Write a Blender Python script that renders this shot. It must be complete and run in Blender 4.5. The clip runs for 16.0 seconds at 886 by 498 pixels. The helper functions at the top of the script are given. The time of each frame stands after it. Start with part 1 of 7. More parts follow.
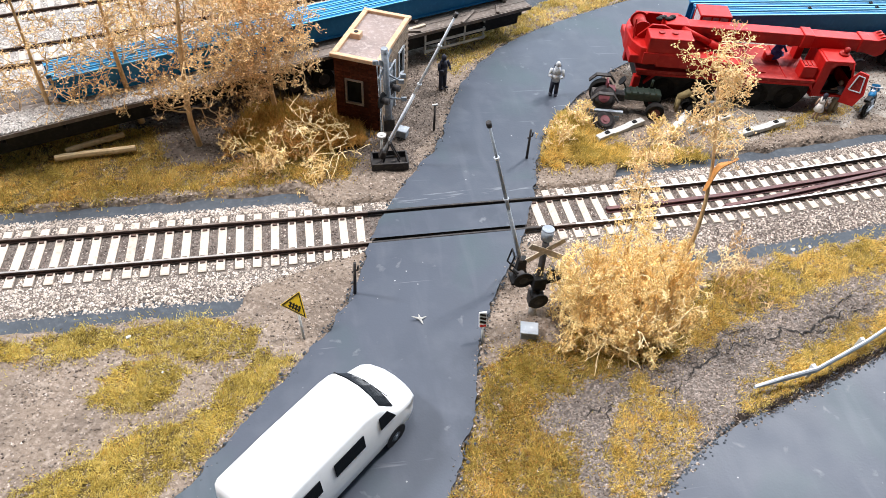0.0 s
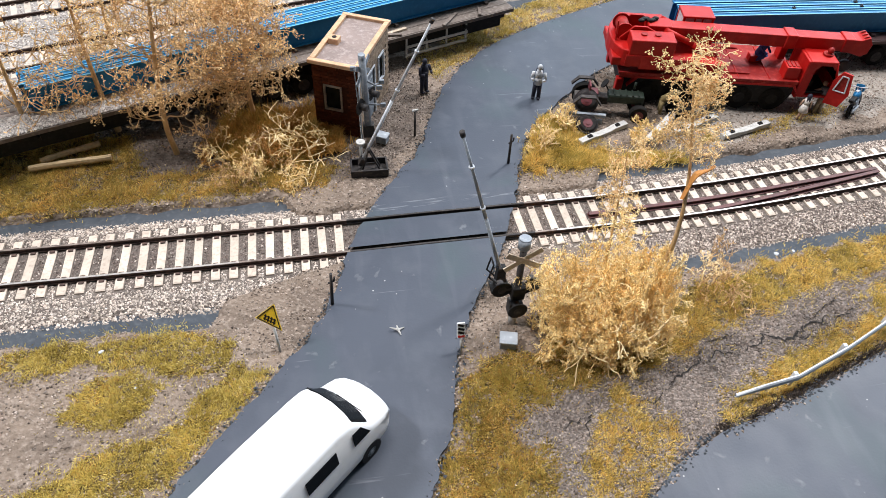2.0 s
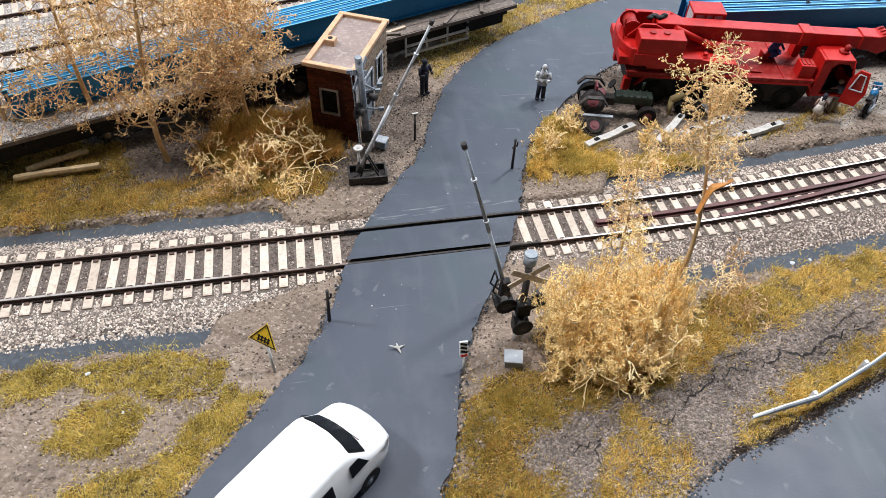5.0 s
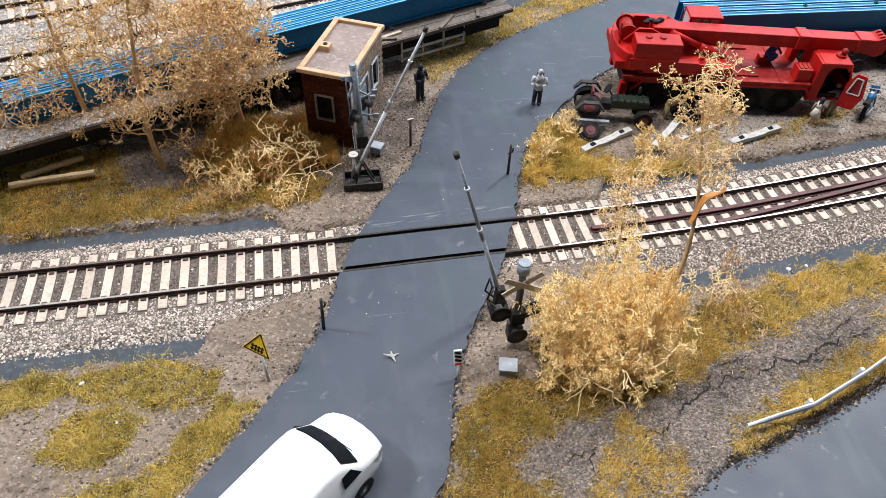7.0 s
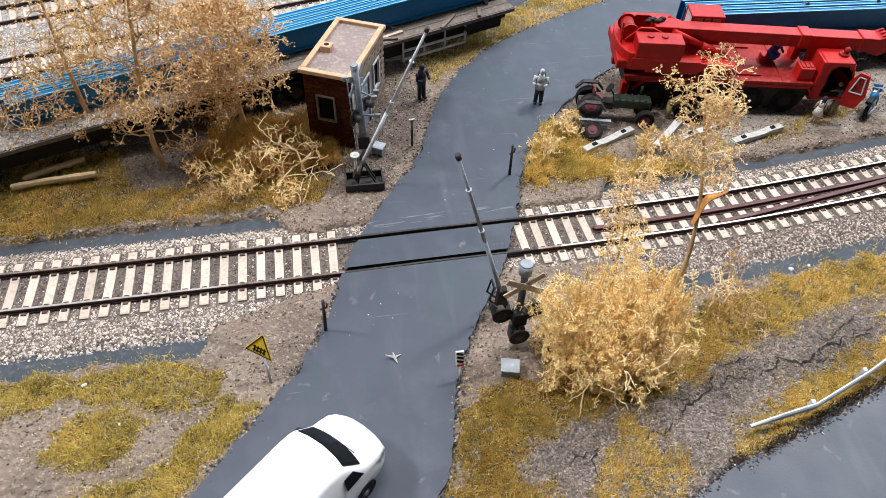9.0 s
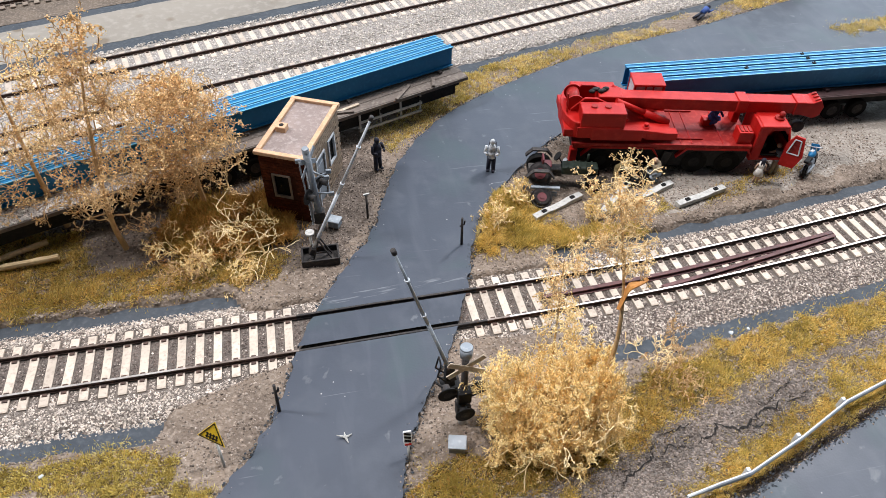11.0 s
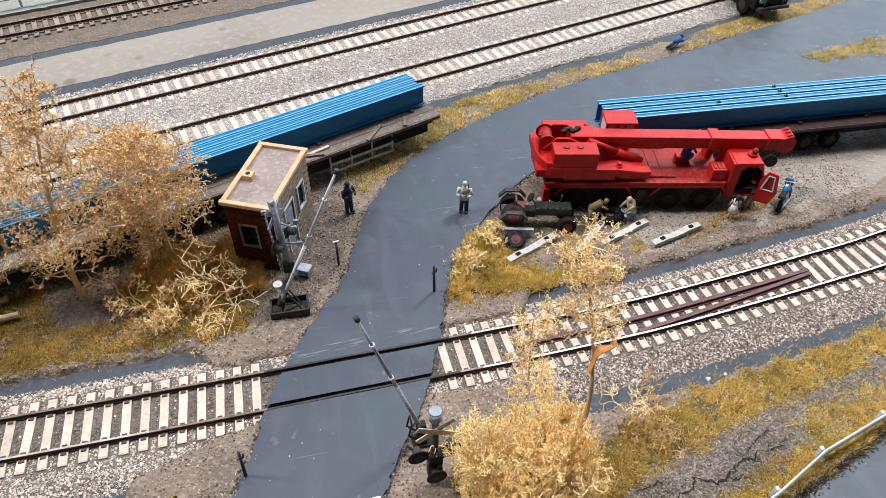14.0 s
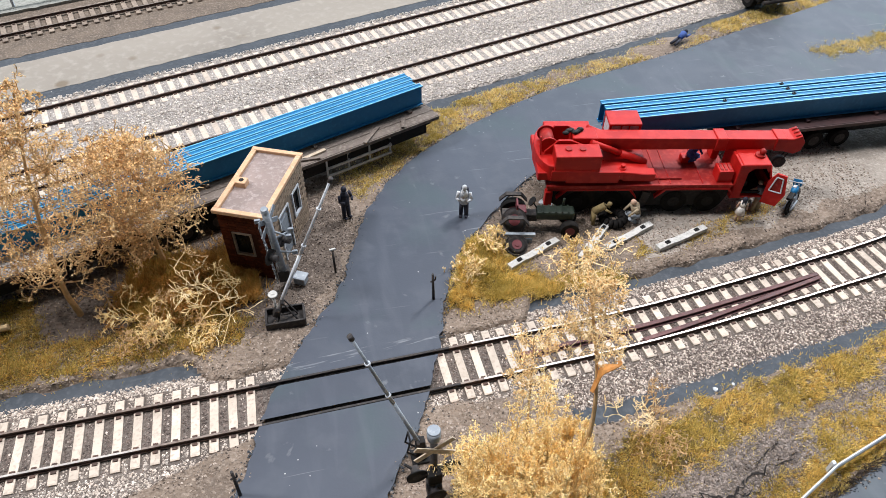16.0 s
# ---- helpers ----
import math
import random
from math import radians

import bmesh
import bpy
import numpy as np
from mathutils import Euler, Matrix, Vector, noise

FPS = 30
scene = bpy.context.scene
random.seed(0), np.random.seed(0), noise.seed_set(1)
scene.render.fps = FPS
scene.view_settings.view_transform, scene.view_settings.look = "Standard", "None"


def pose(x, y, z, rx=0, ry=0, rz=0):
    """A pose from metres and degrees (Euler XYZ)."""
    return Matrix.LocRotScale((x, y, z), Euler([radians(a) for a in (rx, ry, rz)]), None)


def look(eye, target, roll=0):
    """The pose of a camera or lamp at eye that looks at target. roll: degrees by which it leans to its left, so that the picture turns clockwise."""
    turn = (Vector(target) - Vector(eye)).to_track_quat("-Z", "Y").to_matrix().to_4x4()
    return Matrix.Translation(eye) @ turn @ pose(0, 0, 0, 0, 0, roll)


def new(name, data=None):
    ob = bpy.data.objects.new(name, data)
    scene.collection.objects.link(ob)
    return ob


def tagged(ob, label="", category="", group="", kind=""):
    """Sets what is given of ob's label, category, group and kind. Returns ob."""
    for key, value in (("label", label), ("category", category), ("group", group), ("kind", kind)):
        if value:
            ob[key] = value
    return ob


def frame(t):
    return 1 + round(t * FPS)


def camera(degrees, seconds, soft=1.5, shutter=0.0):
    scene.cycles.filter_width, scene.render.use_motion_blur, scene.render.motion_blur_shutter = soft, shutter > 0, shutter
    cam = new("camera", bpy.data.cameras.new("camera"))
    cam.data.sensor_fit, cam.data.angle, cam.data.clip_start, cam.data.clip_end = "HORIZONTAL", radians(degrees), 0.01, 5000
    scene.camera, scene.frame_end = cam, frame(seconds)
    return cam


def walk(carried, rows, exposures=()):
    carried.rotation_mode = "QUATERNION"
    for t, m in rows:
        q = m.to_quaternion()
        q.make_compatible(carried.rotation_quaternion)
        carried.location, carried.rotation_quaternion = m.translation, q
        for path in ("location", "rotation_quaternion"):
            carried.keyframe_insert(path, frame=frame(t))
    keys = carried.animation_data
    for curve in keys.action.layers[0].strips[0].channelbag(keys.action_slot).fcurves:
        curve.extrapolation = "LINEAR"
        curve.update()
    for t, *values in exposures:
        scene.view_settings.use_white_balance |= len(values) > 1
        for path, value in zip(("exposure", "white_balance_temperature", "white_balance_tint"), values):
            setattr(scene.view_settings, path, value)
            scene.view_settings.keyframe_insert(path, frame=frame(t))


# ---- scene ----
# A model railway in scale 1:87. Lengths below are those of the prototype in metres; S brings them to the model's size.
S = 1 / 87.0
cam = camera(64.9, 16.0, soft=0.65)
ROWS = [
    (0.0, -3.695, -17.300, 16.888, 43.83, -2.71, -8.71),
    (0.5, -3.523, -17.301, 16.958, 43.94, -2.58, -9.01),
    (1.0, -3.345, -17.196, 17.000, 44.07, -2.33, -9.00),
    (1.5, -3.173, -16.920, 17.058, 43.93, -2.26, -9.13),
    (2.0, -3.056, -16.927, 16.966, 43.62, -2.49, -9.34),
    (2.5, -2.931, -16.819, 16.975, 43.46, -2.24, -9.24),
    (3.0, -2.737, -16.571, 16.918, 43.57, -2.20, -9.41),
    (3.5, -2.767, -16.276, 16.795, 43.24, -2.16, -9.37),
    (4.0, -2.934, -16.055, 16.751, 43.06, -2.25, -9.33),
    (6.5, -2.579, -15.621, 16.781, 42.57, -1.81, -9.59),
    (7.0, -2.571, -15.596, 16.912, 42.70, -1.89, -9.44),
    (7.5, -2.511, -15.644, 16.992, 42.56, -1.81, -9.44),
    (8.0, -2.647, -15.555, 16.866, 42.17, -1.67, -9.28),
    (10.5, -1.678, -15.493, 18.010, 43.97, -1.38, -10.50),
    (11.0, -1.178, -15.162, 18.691, 44.80, -1.12, -11.18),
    (11.5, -1.005, -14.778, 19.225, 46.24, -1.20, -11.99),
    (12.0, -0.869, -14.203, 19.468, 46.50, -1.29, -12.37),
    (12.5, -0.625, -13.684, 19.232, 46.36, -1.46, -12.74),
    (13.0, -0.378, -13.710, 19.063, 46.08, -1.41, -12.74),
    (13.5, -0.308, -13.886, 19.156, 45.73, -1.01, -12.78),
    (14.0, -0.353, -14.061, 19.286, 45.83, -0.98, -12.72),
    (14.5, -0.231, -13.949, 19.389, 45.55, -0.84, -12.64),
    (15.0, -0.316, -13.658, 19.231, 45.77, -1.04, -12.77),
    (15.5, -0.370, -13.389, 19.089, 45.66, -0.75, -12.54),
    (16.0, -0.010, -13.245, 19.226, 45.14, -0.49, -12.82),
]
walk(cam, [(t, pose(S * x, S * y, S * z, rx, ry, rz)) for t, x, y, z, rx, ry, rz in ROWS],
     [(0.0, 0.52), (1.5, 0.52), (2.0, 0.20), (2.4, 0.10), (16.0, 0.10)])

# ---- light: an exhibition hall with wide soft windows and ceiling light ----
world = bpy.data.worlds.new("hall")
scene.world = world
world.use_nodes = True
bg = world.node_tree.nodes["Background"]
bg.inputs[0].default_value = (0.68, 0.84, 1.0, 1)
# the hall is brighter towards its north windows and dim behind the camera
wn, wl = world.node_tree.nodes, world.node_tree.links
wt, wm, wr = wn.new("ShaderNodeTexCoord"), wn.new("ShaderNodeVectorMath"), wn.new("ShaderNodeMapRange")
wm.operation = "DOT_PRODUCT"
wm.inputs[1].default_value = (0.62, 0.77, 0.14)
wl.new(wt.outputs["Generated"], wm.inputs[0])
wl.new(wm.outputs["Value"], wr.inputs["Value"])
wr.inputs["From Min"].default_value, wr.inputs["From Max"].default_value = -0.5, 1.0
wr.inputs["To Min"].default_value, wr.inputs["To Max"].default_value = 0.0, 1.0
wp, wa = wn.new("ShaderNodeMath"), wn.new("ShaderNodeMath")
wp.operation, wa.operation = "POWER", "MULTIPLY_ADD"
wp.inputs[1].default_value = 4.5
wa.inputs[1].default_value, wa.inputs[2].default_value = 2.8, 0.05
wl.new(wr.outputs[0], wp.inputs[0])
wl.new(wp.outputs[0], wa.inputs[0])
wl.new(wa.outputs[0], bg.inputs[1])
# the hall's ceiling light: a broad overhead row, and rows from the northeast and northwest that throw the soft shadows
for energy, spread, src in ((1.6, 24, (-0.03, 0.2, 1.0)), (2.3, 8, (0.87, 0.66, 1.4)), (2.4, 8, (-1.22, 0.32, 1.45))):
    sun = new("sun", bpy.data.lights.new("sun", "SUN"))
    sun.data.energy, sun.data.angle, sun.data.color = energy, radians(spread), (1.0, 0.985, 0.995)
    sun.matrix_world = look(src, (0, 0, 0))

# ---- materials ----
def mat(name, c1, c2=None, c3=None, big=0.6, fine=9.0, rough=0.8, metal=0.0, bump=0.0, bump_scale=None, rand=0.0, island=0.0, specks=None, coat=0.0, spec=0.5, thin=0.0):
    """Procedural surface: c1 to c2 by large blotches, towards c3 by fine grain; rand varies by object, island by loose piece."""
    m = bpy.data.materials.new(name)
    m.use_nodes = True
    nt = m.node_tree
    n, l = nt.nodes, nt.links
    bsdf = n["Principled BSDF"]
    bsdf.inputs["Roughness"].default_value = rough
    bsdf.inputs["Metallic"].default_value = metal
    bsdf.inputs["Coat Weight"].default_value = coat
    bsdf.inputs["Specular IOR Level"].default_value = spec
    tc = n.new("ShaderNodeTexCoord")
    info = n.new("ShaderNodeObjectInfo")
    mp = n.new("ShaderNodeMapping")
    mp.inputs["Scale"].default_value = (1 / S,) * 3
    l.new(tc.outputs["Object"], mp.inputs["Vector"])
    shift = n.new("ShaderNodeVectorMath")
    shift.operation = "ADD"
    l.new(mp.outputs[0], shift.inputs[0])
    mul = n.new("ShaderNodeMath")
    mul.operation = "MULTIPLY"
    mul.inputs[1].default_value = 57.0
    l.new(info.outputs["Random"], mul.inputs[0])
    l.new(mul.outputs[0], shift.inputs[1])
    vec = shift.outputs[0]

    def noise_tex(scale, detail=4.0, distort=0.0):
        t = n.new("ShaderNodeTexNoise")
        t.inputs["Scale"].default_value = scale
        t.inputs["Detail"].default_value = detail
        t.inputs["Distortion"].default_value = distort
        l.new(vec, t.inputs["Vector"])
        return t.outputs["Fac"]

    def ramp(src, lo, hi):
        r = n.new("ShaderNodeMapRange")
        r.inputs["From Min"].default_value, r.inputs["From Max"].default_value = lo, hi
        l.new(src, r.inputs["Value"])
        return r.outputs[0]

    def mix(fac, a, b, kind="MIX"):
        x = n.new("ShaderNodeMix")
        x.data_type, x.blend_type = "RGBA", kind
        for sock, v in ((x.inputs[0], fac), (x.inputs[6], a), (x.inputs[7], b)):
            if isinstance(v, (tuple, list)):
                sock.default_value = (*v[:3], 1)
            elif isinstance(v, float):
                sock.default_value = v
            else:
                l.new(v, sock)
        return x.outputs[2]

    c2 = c2 or tuple(v * 0.75 for v in c1)
    c3 = c3 or tuple(v * 0.6 for v in c1)
    col = mix(ramp(noise_tex(big, 5.0, 0.6), 0.38, 0.64), c1, c2)
    fine_out = noise_tex(fine, 3.0)
    col = mix(ramp(fine_out, 0.5, 0.72), col, c3)
    if specks:
        v = n.new("ShaderNodeTexVoronoi")
        v.inputs["Scale"].default_value = specks[1]
        l.new(vec, v.inputs["Vector"])
        f = ramp(v.outputs["Distance"], specks[2], specks[2] * 0.6)
        g = n.new("ShaderNodeMath")
        g.operation = "MULTIPLY"
        l.new(f, g.inputs[0])
        l.new(ramp(noise_tex(specks[1] * 0.21, 2.0), 0.5, 0.6), g.inputs[1])
        col = mix(g.outputs[0], col, specks[0])
    for amount, src in ((rand, info.outputs["Random"]), (island, None)):
        if amount:
            if src is None:
                geo = n.new("ShaderNodeNewGeometry")
                src = geo.outputs["Random Per Island"]
            hsv = n.new("ShaderNodeHueSaturation")
            r = n.new("ShaderNodeMapRange")
            r.inputs["To Min"].default_value, r.inputs["To Max"].default_value = 1 - amount, 1 + amount
            l.new(src, r.inputs["Value"])
            l.new(r.outputs[0], hsv.inputs["Value"])
            if isinstance(col, tuple):
                hsv.inputs["Color"].default_value = (*col, 1)
            else:
                l.new(col, hsv.inputs["Color"])
            col = hsv.outputs[0]
    l.new(col, bsdf.inputs["Base Color"])
    if bump:
        b = n.new("ShaderNodeBump")
        b.inputs["Distance"].default_value = bump * S
        b.inputs["Strength"].default_value = 0.8
        l.new(noise_tex(bump_scale or fine, 5.0), b.inputs["Height"])
        l.new(b.outputs[0], bsdf.inputs["Normal"])
    if thin:
        tr = n.new("ShaderNodeBsdfTranslucent")
        l.new(col, tr.inputs["Color"])
        ms = n.new("ShaderNodeMixShader")
        ms.inputs[0].default_value = thin
        l.new(bsdf.outputs[0], ms.inputs[1])
        l.new(tr.outputs[0], ms.inputs[2])
        l.new(ms.outputs[0], n["Material Output"].inputs["Surface"])
    # worn gloss
    rr = n.new("ShaderNodeMapRange")
    rr.inputs["To Min"].default_value, rr.inputs["To Max"].default_value = max(rough - 0.1, 0.05), min(rough + 0.1, 1)
    l.new(noise_tex(2.0 * big + 0.5, 4.0), rr.inputs["Value"])
    l.new(rr.outputs[0], bsdf.inputs["Roughness"])
    return m


def road_paint():
    """Satin blue-grey paint: broad mottling, teal stains, pale scuff lines along the traffic, dust specks, uneven gloss."""
    m = mat("road_paint", (0.051, 0.060, 0.082), (0.039, 0.047, 0.066), (0.060, 0.069, 0.090), 0.22, 1.1, 0.5, bump=0.004, bump_scale=14.0, specks=((0.42, 0.42, 0.42), 2.4, 0.07), spec=0.34)
    n, l = m.node_tree.nodes, m.node_tree.links
    bsdf = n["Principled BSDF"]
    base = bsdf.inputs["Base Color"].links[0].from_socket
    tc = n.new("ShaderNodeTexCoord")

    def layer(scale, rot, detail, lo, hi, colour, amount, src):
        mp, tx, mr, mx = n.new("ShaderNodeMapping"), n.new("ShaderNodeTexNoise"), n.new("ShaderNodeMapRange"), n.new("ShaderNodeMix")
        mp.inputs["Rotation"].default_value = (0, 0, radians(rot))
        mp.inputs["Scale"].default_value = [v / S for v in scale]
        l.new(tc.outputs["Object"], mp.inputs["Vector"])
        tx.inputs["Scale"].default_value, tx.inputs["Detail"].default_value, tx.inputs["Distortion"].default_value = 1.0, detail, 0.4
        l.new(mp.outputs[0], tx.inputs["Vector"])
        mr.inputs["From Min"].default_value, mr.inputs["From Max"].default_value = lo, hi
        mr.inputs["To Max"].default_value = amount
        l.new(tx.outputs["Fac"], mr.inputs["Value"])
        mx.data_type = "RGBA"
        mx.inputs[7].default_value = (*colour, 1)
        l.new(mr.outputs[0], mx.inputs[0])
        l.new(src, mx.inputs[6])
        return mx.outputs[2]

    col = layer((0.35, 0.35, 0.35), 0, 5.0, 0.52, 0.66, (0.045, 0.066, 0.078), 0.7, base)
    col = layer((1.4, 0.22, 1), -28, 5.0, 0.56, 0.74, (0.12, 0.13, 0.155), 0.22, col)
    col = layer((0.25, 4.5, 1), 8, 3.0, 0.68, 0.76, (0.24, 0.25, 0.27), 0.5, col)
    col = layer((1.3, 1.3, 1.3), 0, 6.0, 0.66, 0.72, (0.17, 0.18, 0.195), 0.5, col)
    # rubbed pale streak beside the northern rail of the crossing
    mp, sep = n.new("ShaderNodeMapping"), n.new("ShaderNodeSeparateXYZ")
    mp.inputs["Scale"].default_value = (1 / S,) * 3
    mp.inputs["Rotation"].default_value = (0, 0, radians(-4))
    l.new(tc.outputs["Object"], mp.inputs["Vector"])
    l.new(mp.outputs[0], sep.inputs[0])
    away, near, rub = n.new("ShaderNodeMath"), n.new("ShaderNodeMapRange"), n.new("ShaderNodeTexNoise")
    away.operation = "COMPARE"
    away.inputs[1].default_value, away.inputs[2].default_value = 1.28, 0.17
    l.new(sep.outputs["Y"], away.inputs[0])
    stretch = n.new("ShaderNodeMapping")
    stretch.inputs["Scale"].default_value = (1.1, 11.0, 1)
    l.new(mp.outputs[0], stretch.inputs["Vector"])
    l.new(stretch.outputs[0], rub.inputs["Vector"])
    rub.inputs["Scale"].default_value, rub.inputs["Detail"].default_value = 1.0, 5.0
    near.inputs["From Min"].default_value, near.inputs["From Max"].default_value, near.inputs["To Max"].default_value = 0.54, 0.7, 0.42
    l.new(rub.outputs["Fac"], near.inputs["Value"])
    both, mx = n.new("ShaderNodeMath"), n.new("ShaderNodeMix")
    both.operation, mx.data_type = "MULTIPLY", "RGBA"
    l.new(away.outputs[0], both.inputs[0])
    l.new(near.outputs[0], both.inputs[1])
    l.new(both.outputs[0], mx.inputs[0])
    l.new(col, mx.inputs[6])
    mx.inputs[7].default_value = (0.30, 0.31, 0.33, 1)
    l.new(mx.outputs[2], bsdf.inputs["Base Color"])
    return m


M_EARTH = mat("earth", (0.215, 0.163, 0.125), (0.145, 0.109, 0.085), (0.30, 0.24, 0.195), 0.45, 7.0, 0.95, bump=0.2, bump_scale=5.0)
# dark soil with some of the trees' shade in its colour
M_SOIL = mat("dark_shaded_soil", (0.145, 0.110, 0.088), (0.098, 0.074, 0.06), (0.215, 0.17, 0.14), 0.6, 7.0, 0.95, bump=0.14, bump_scale=7.0)
# base kept darker than its crumbs, with gap shade in the colour
M_CLAY = mat("cracked_clay", (0.155, 0.128, 0.115), (0.11, 0.09, 0.08), (0.22, 0.19, 0.172), 0.7, 6.0, 0.95, bump=0.3, bump_scale=5.0)
M_ROAD = road_paint()
M_STRIP = mat("roadbed_strip", (0.050, 0.059, 0.072), (0.038, 0.046, 0.058), (0.07, 0.08, 0.093), 0.5, 5.0, 0.85, bump=0.03, specks=((0.5, 0.48, 0.45), 2.6, 0.07))
# beds set darker than their stones, painting the shade in the gaps
M_BALLAST = mat("ballast_bed", (0.13, 0.105, 0.09), (0.09, 0.072, 0.062), (0.2, 0.17, 0.15), 1.2, 9.0, 0.95, bump=0.08, bump_scale=9.0)
M_BALLAST_F = mat("pale_ballast_bed", (0.30, 0.27, 0.25), (0.23, 0.205, 0.19), (0.42, 0.385, 0.36), 1.2, 9.0, 0.95, bump=0.08, bump_scale=9.0)
M_STONE = mat("ballast_stone", (0.49, 0.42, 0.365), (0.375, 0.315, 0.27), (0.60, 0.53, 0.475), 1.0, 6.0, 0.9, island=0.6)
M_STONE_F = mat("pale_ballast_stone", (0.55, 0.495, 0.45), (0.46, 0.41, 0.37), (0.62, 0.57, 0.525), 1.0, 6.0, 0.9, island=0.42)
M_STONE_D = mat("oily_ballast_stone", (0.16, 0.122, 0.105), (0.11, 0.084, 0.073), (0.23, 0.185, 0.16), 1.0, 6.0, 0.9, island=0.5)
M_GRIT = mat("earth_grit", (0.27, 0.215, 0.175), (0.19, 0.148, 0.12), (0.42, 0.355, 0.31), 1.0, 6.0, 0.95, island=0.5, spec=0.2)
M_SLEEPER = mat("concrete_sleeper", (0.60, 0.505, 0.425), (0.50, 0.42, 0.35), (0.40, 0.33, 0.275), 1.5, 9.0, 0.85, rand=0.14, bump=0.01)
M_SLEEPER_B = mat("brown_sleeper", (0.30, 0.24, 0.19), (0.22, 0.17, 0.14), None, 1.5, 9.0, 0.9, rand=0.15, bump=0.01)
M_RUST = mat("rusty_rail_side", (0.075, 0.040, 0.03), (0.05, 0.028, 0.022), (0.12, 0.065, 0.045), 1.5, 8.0, 0.75)
M_STEEL = mat("rail_head", (0.30, 0.245, 0.215), (0.16, 0.12, 0.10), (0.10, 0.075, 0.065), 0.8, 6.0, 0.42, metal=0.5)
# lit copy of the rail head, carrying the sky's reflection as colour
M_STEEL_GLINT = mat("rail_head_glint", (0.72, 0.68, 0.64), (0.62, 0.57, 0.53), (0.5, 0.44, 0.4), 0.8, 6.0, 0.32, metal=0.75)
M_CHECK = mat("check_rail_rust", (0.095, 0.028, 0.027), (0.065, 0.02, 0.02), (0.14, 0.05, 0.045), 1.2, 6.0, 0.6)
M_GRASS = mat("straw_grass", (0.84, 0.63, 0.205), (0.70, 0.51, 0.155), (0.90, 0.74, 0.33), 0.8, 3.0, 0.8, island=0.36, thin=0.35)
M_GRASS_Y = mat("yellow_grass", (0.80, 0.655, 0.21), (0.66, 0.54, 0.165), (0.87, 0.74, 0.32), 0.8, 3.0, 0.8, island=0.28, thin=0.4)
M_GRASS_P = mat("pale_straw_grass", (0.86, 0.71, 0.34), (0.76, 0.60, 0.25), (0.92, 0.80, 0.48), 0.8, 3.0, 0.8, island=0.3, thin=0.4)
M_GRASS_O = mat("olive_grass", (0.50, 0.375, 0.085), (0.38, 0.285, 0.066), (0.62, 0.49, 0.15), 0.8, 3.0, 0.8, island=0.4, thin=0.3)
M_GRASS_B = mat("brown_grass", (0.60, 0.34, 0.09), (0.46, 0.255, 0.066), (0.68, 0.43, 0.14), 0.8, 3.0, 0.8, island=0.35, thin=0.35)
M_TURF = mat("turf", (0.115, 0.076, 0.022), (0.078, 0.052, 0.017), (0.17, 0.12, 0.038), 0.9, 8.0, 0.95, bump=0.1, bump_scale=9.0)
M_TWIG = mat("dry_twig", (0.66, 0.43, 0.21), (0.50, 0.31, 0.14), (0.74, 0.52, 0.29), 1.5, 6.0, 0.8)
M_TWIG_P = mat("pale_twig", (0.93, 0.73, 0.42), (0.85, 0.62, 0.31), (0.94, 0.81, 0.56), 1.5, 6.0, 0.8)
M_TWIG_G = mat("golden_twig", (0.94, 0.72, 0.36), (0.86, 0.60, 0.24), (0.96, 0.82, 0.52), 1.5, 6.0, 0.8)
M_LEAF = mat("tan_leaf", (0.90, 0.63, 0.32), (0.68, 0.44, 0.19), (0.93, 0.74, 0.44), 1.0, 5.0, 0.8, island=0.4, thin=0.38)
M_LEAF_G = mat("golden_leaf", (0.96, 0.77, 0.385), (0.92, 0.65, 0.265), (0.97, 0.85, 0.54), 1.0, 5.0, 0.8, island=0.34, thin=0.42)
M_LEAF_B = mat("brown_leaf", (0.60, 0.33, 0.10), (0.48, 0.24, 0.06), (0.68, 0.43, 0.16), 1.0, 5.0, 0.8, island=0.3, thin=0.35)
M_RED = mat("red_paint", (0.46, 0.010, 0.008), (0.37, 0.008, 0.007), (0.50, 0.02, 0.014), 0.6, 3.0, 0.46, bump=0.008, spec=0.25)
M_RED_D = mat("worn_red_paint", (0.33, 0.014, 0.012), (0.24, 0.012, 0.010), (0.40, 0.04, 0.03), 0.8, 5.0, 0.55, bump=0.012, spec=0.25)
M_BLACK = mat("black_plastic", (0.008, 0.008, 0.009), (0.014, 0.013, 0.013), (0.022, 0.02, 0.019), 1.0, 7.0, 0.6, spec=0.2)
M_TYRE = mat("tyre_rubber", (0.010, 0.0095, 0.0095), (0.018, 0.016, 0.015), None, 1.5, 8.0, 0.9, spec=0.15)
M_FRAME = mat("brown_window_frame", (0.24, 0.185, 0.145), (0.19, 0.145, 0.115), None, 2.0, 9.0, 0.7)
M_GRIT_D = mat("dark_grit", (0.095, 0.073, 0.061), (0.065, 0.050, 0.043), None, 1.0, 6.0, 0.95, island=0.5, spec=0.2)
M_WHITE = mat("white_plastic", (0.84, 0.85, 0.86), (0.80, 0.81, 0.83), (0.78, 0.79, 0.81), 0.5, 4.0, 0.35)
M_GLASS = mat("dark_glazing", (0.004, 0.005, 0.006), (0.007, 0.008, 0.009), None, 0.6, 4.0, 0.14, spec=0.07)
M_GREY = mat("grey_metal", (0.24, 0.27, 0.31), (0.19, 0.215, 0.25), (0.32, 0.35, 0.38), 1.0, 8.0, 0.6, bump=0.01)
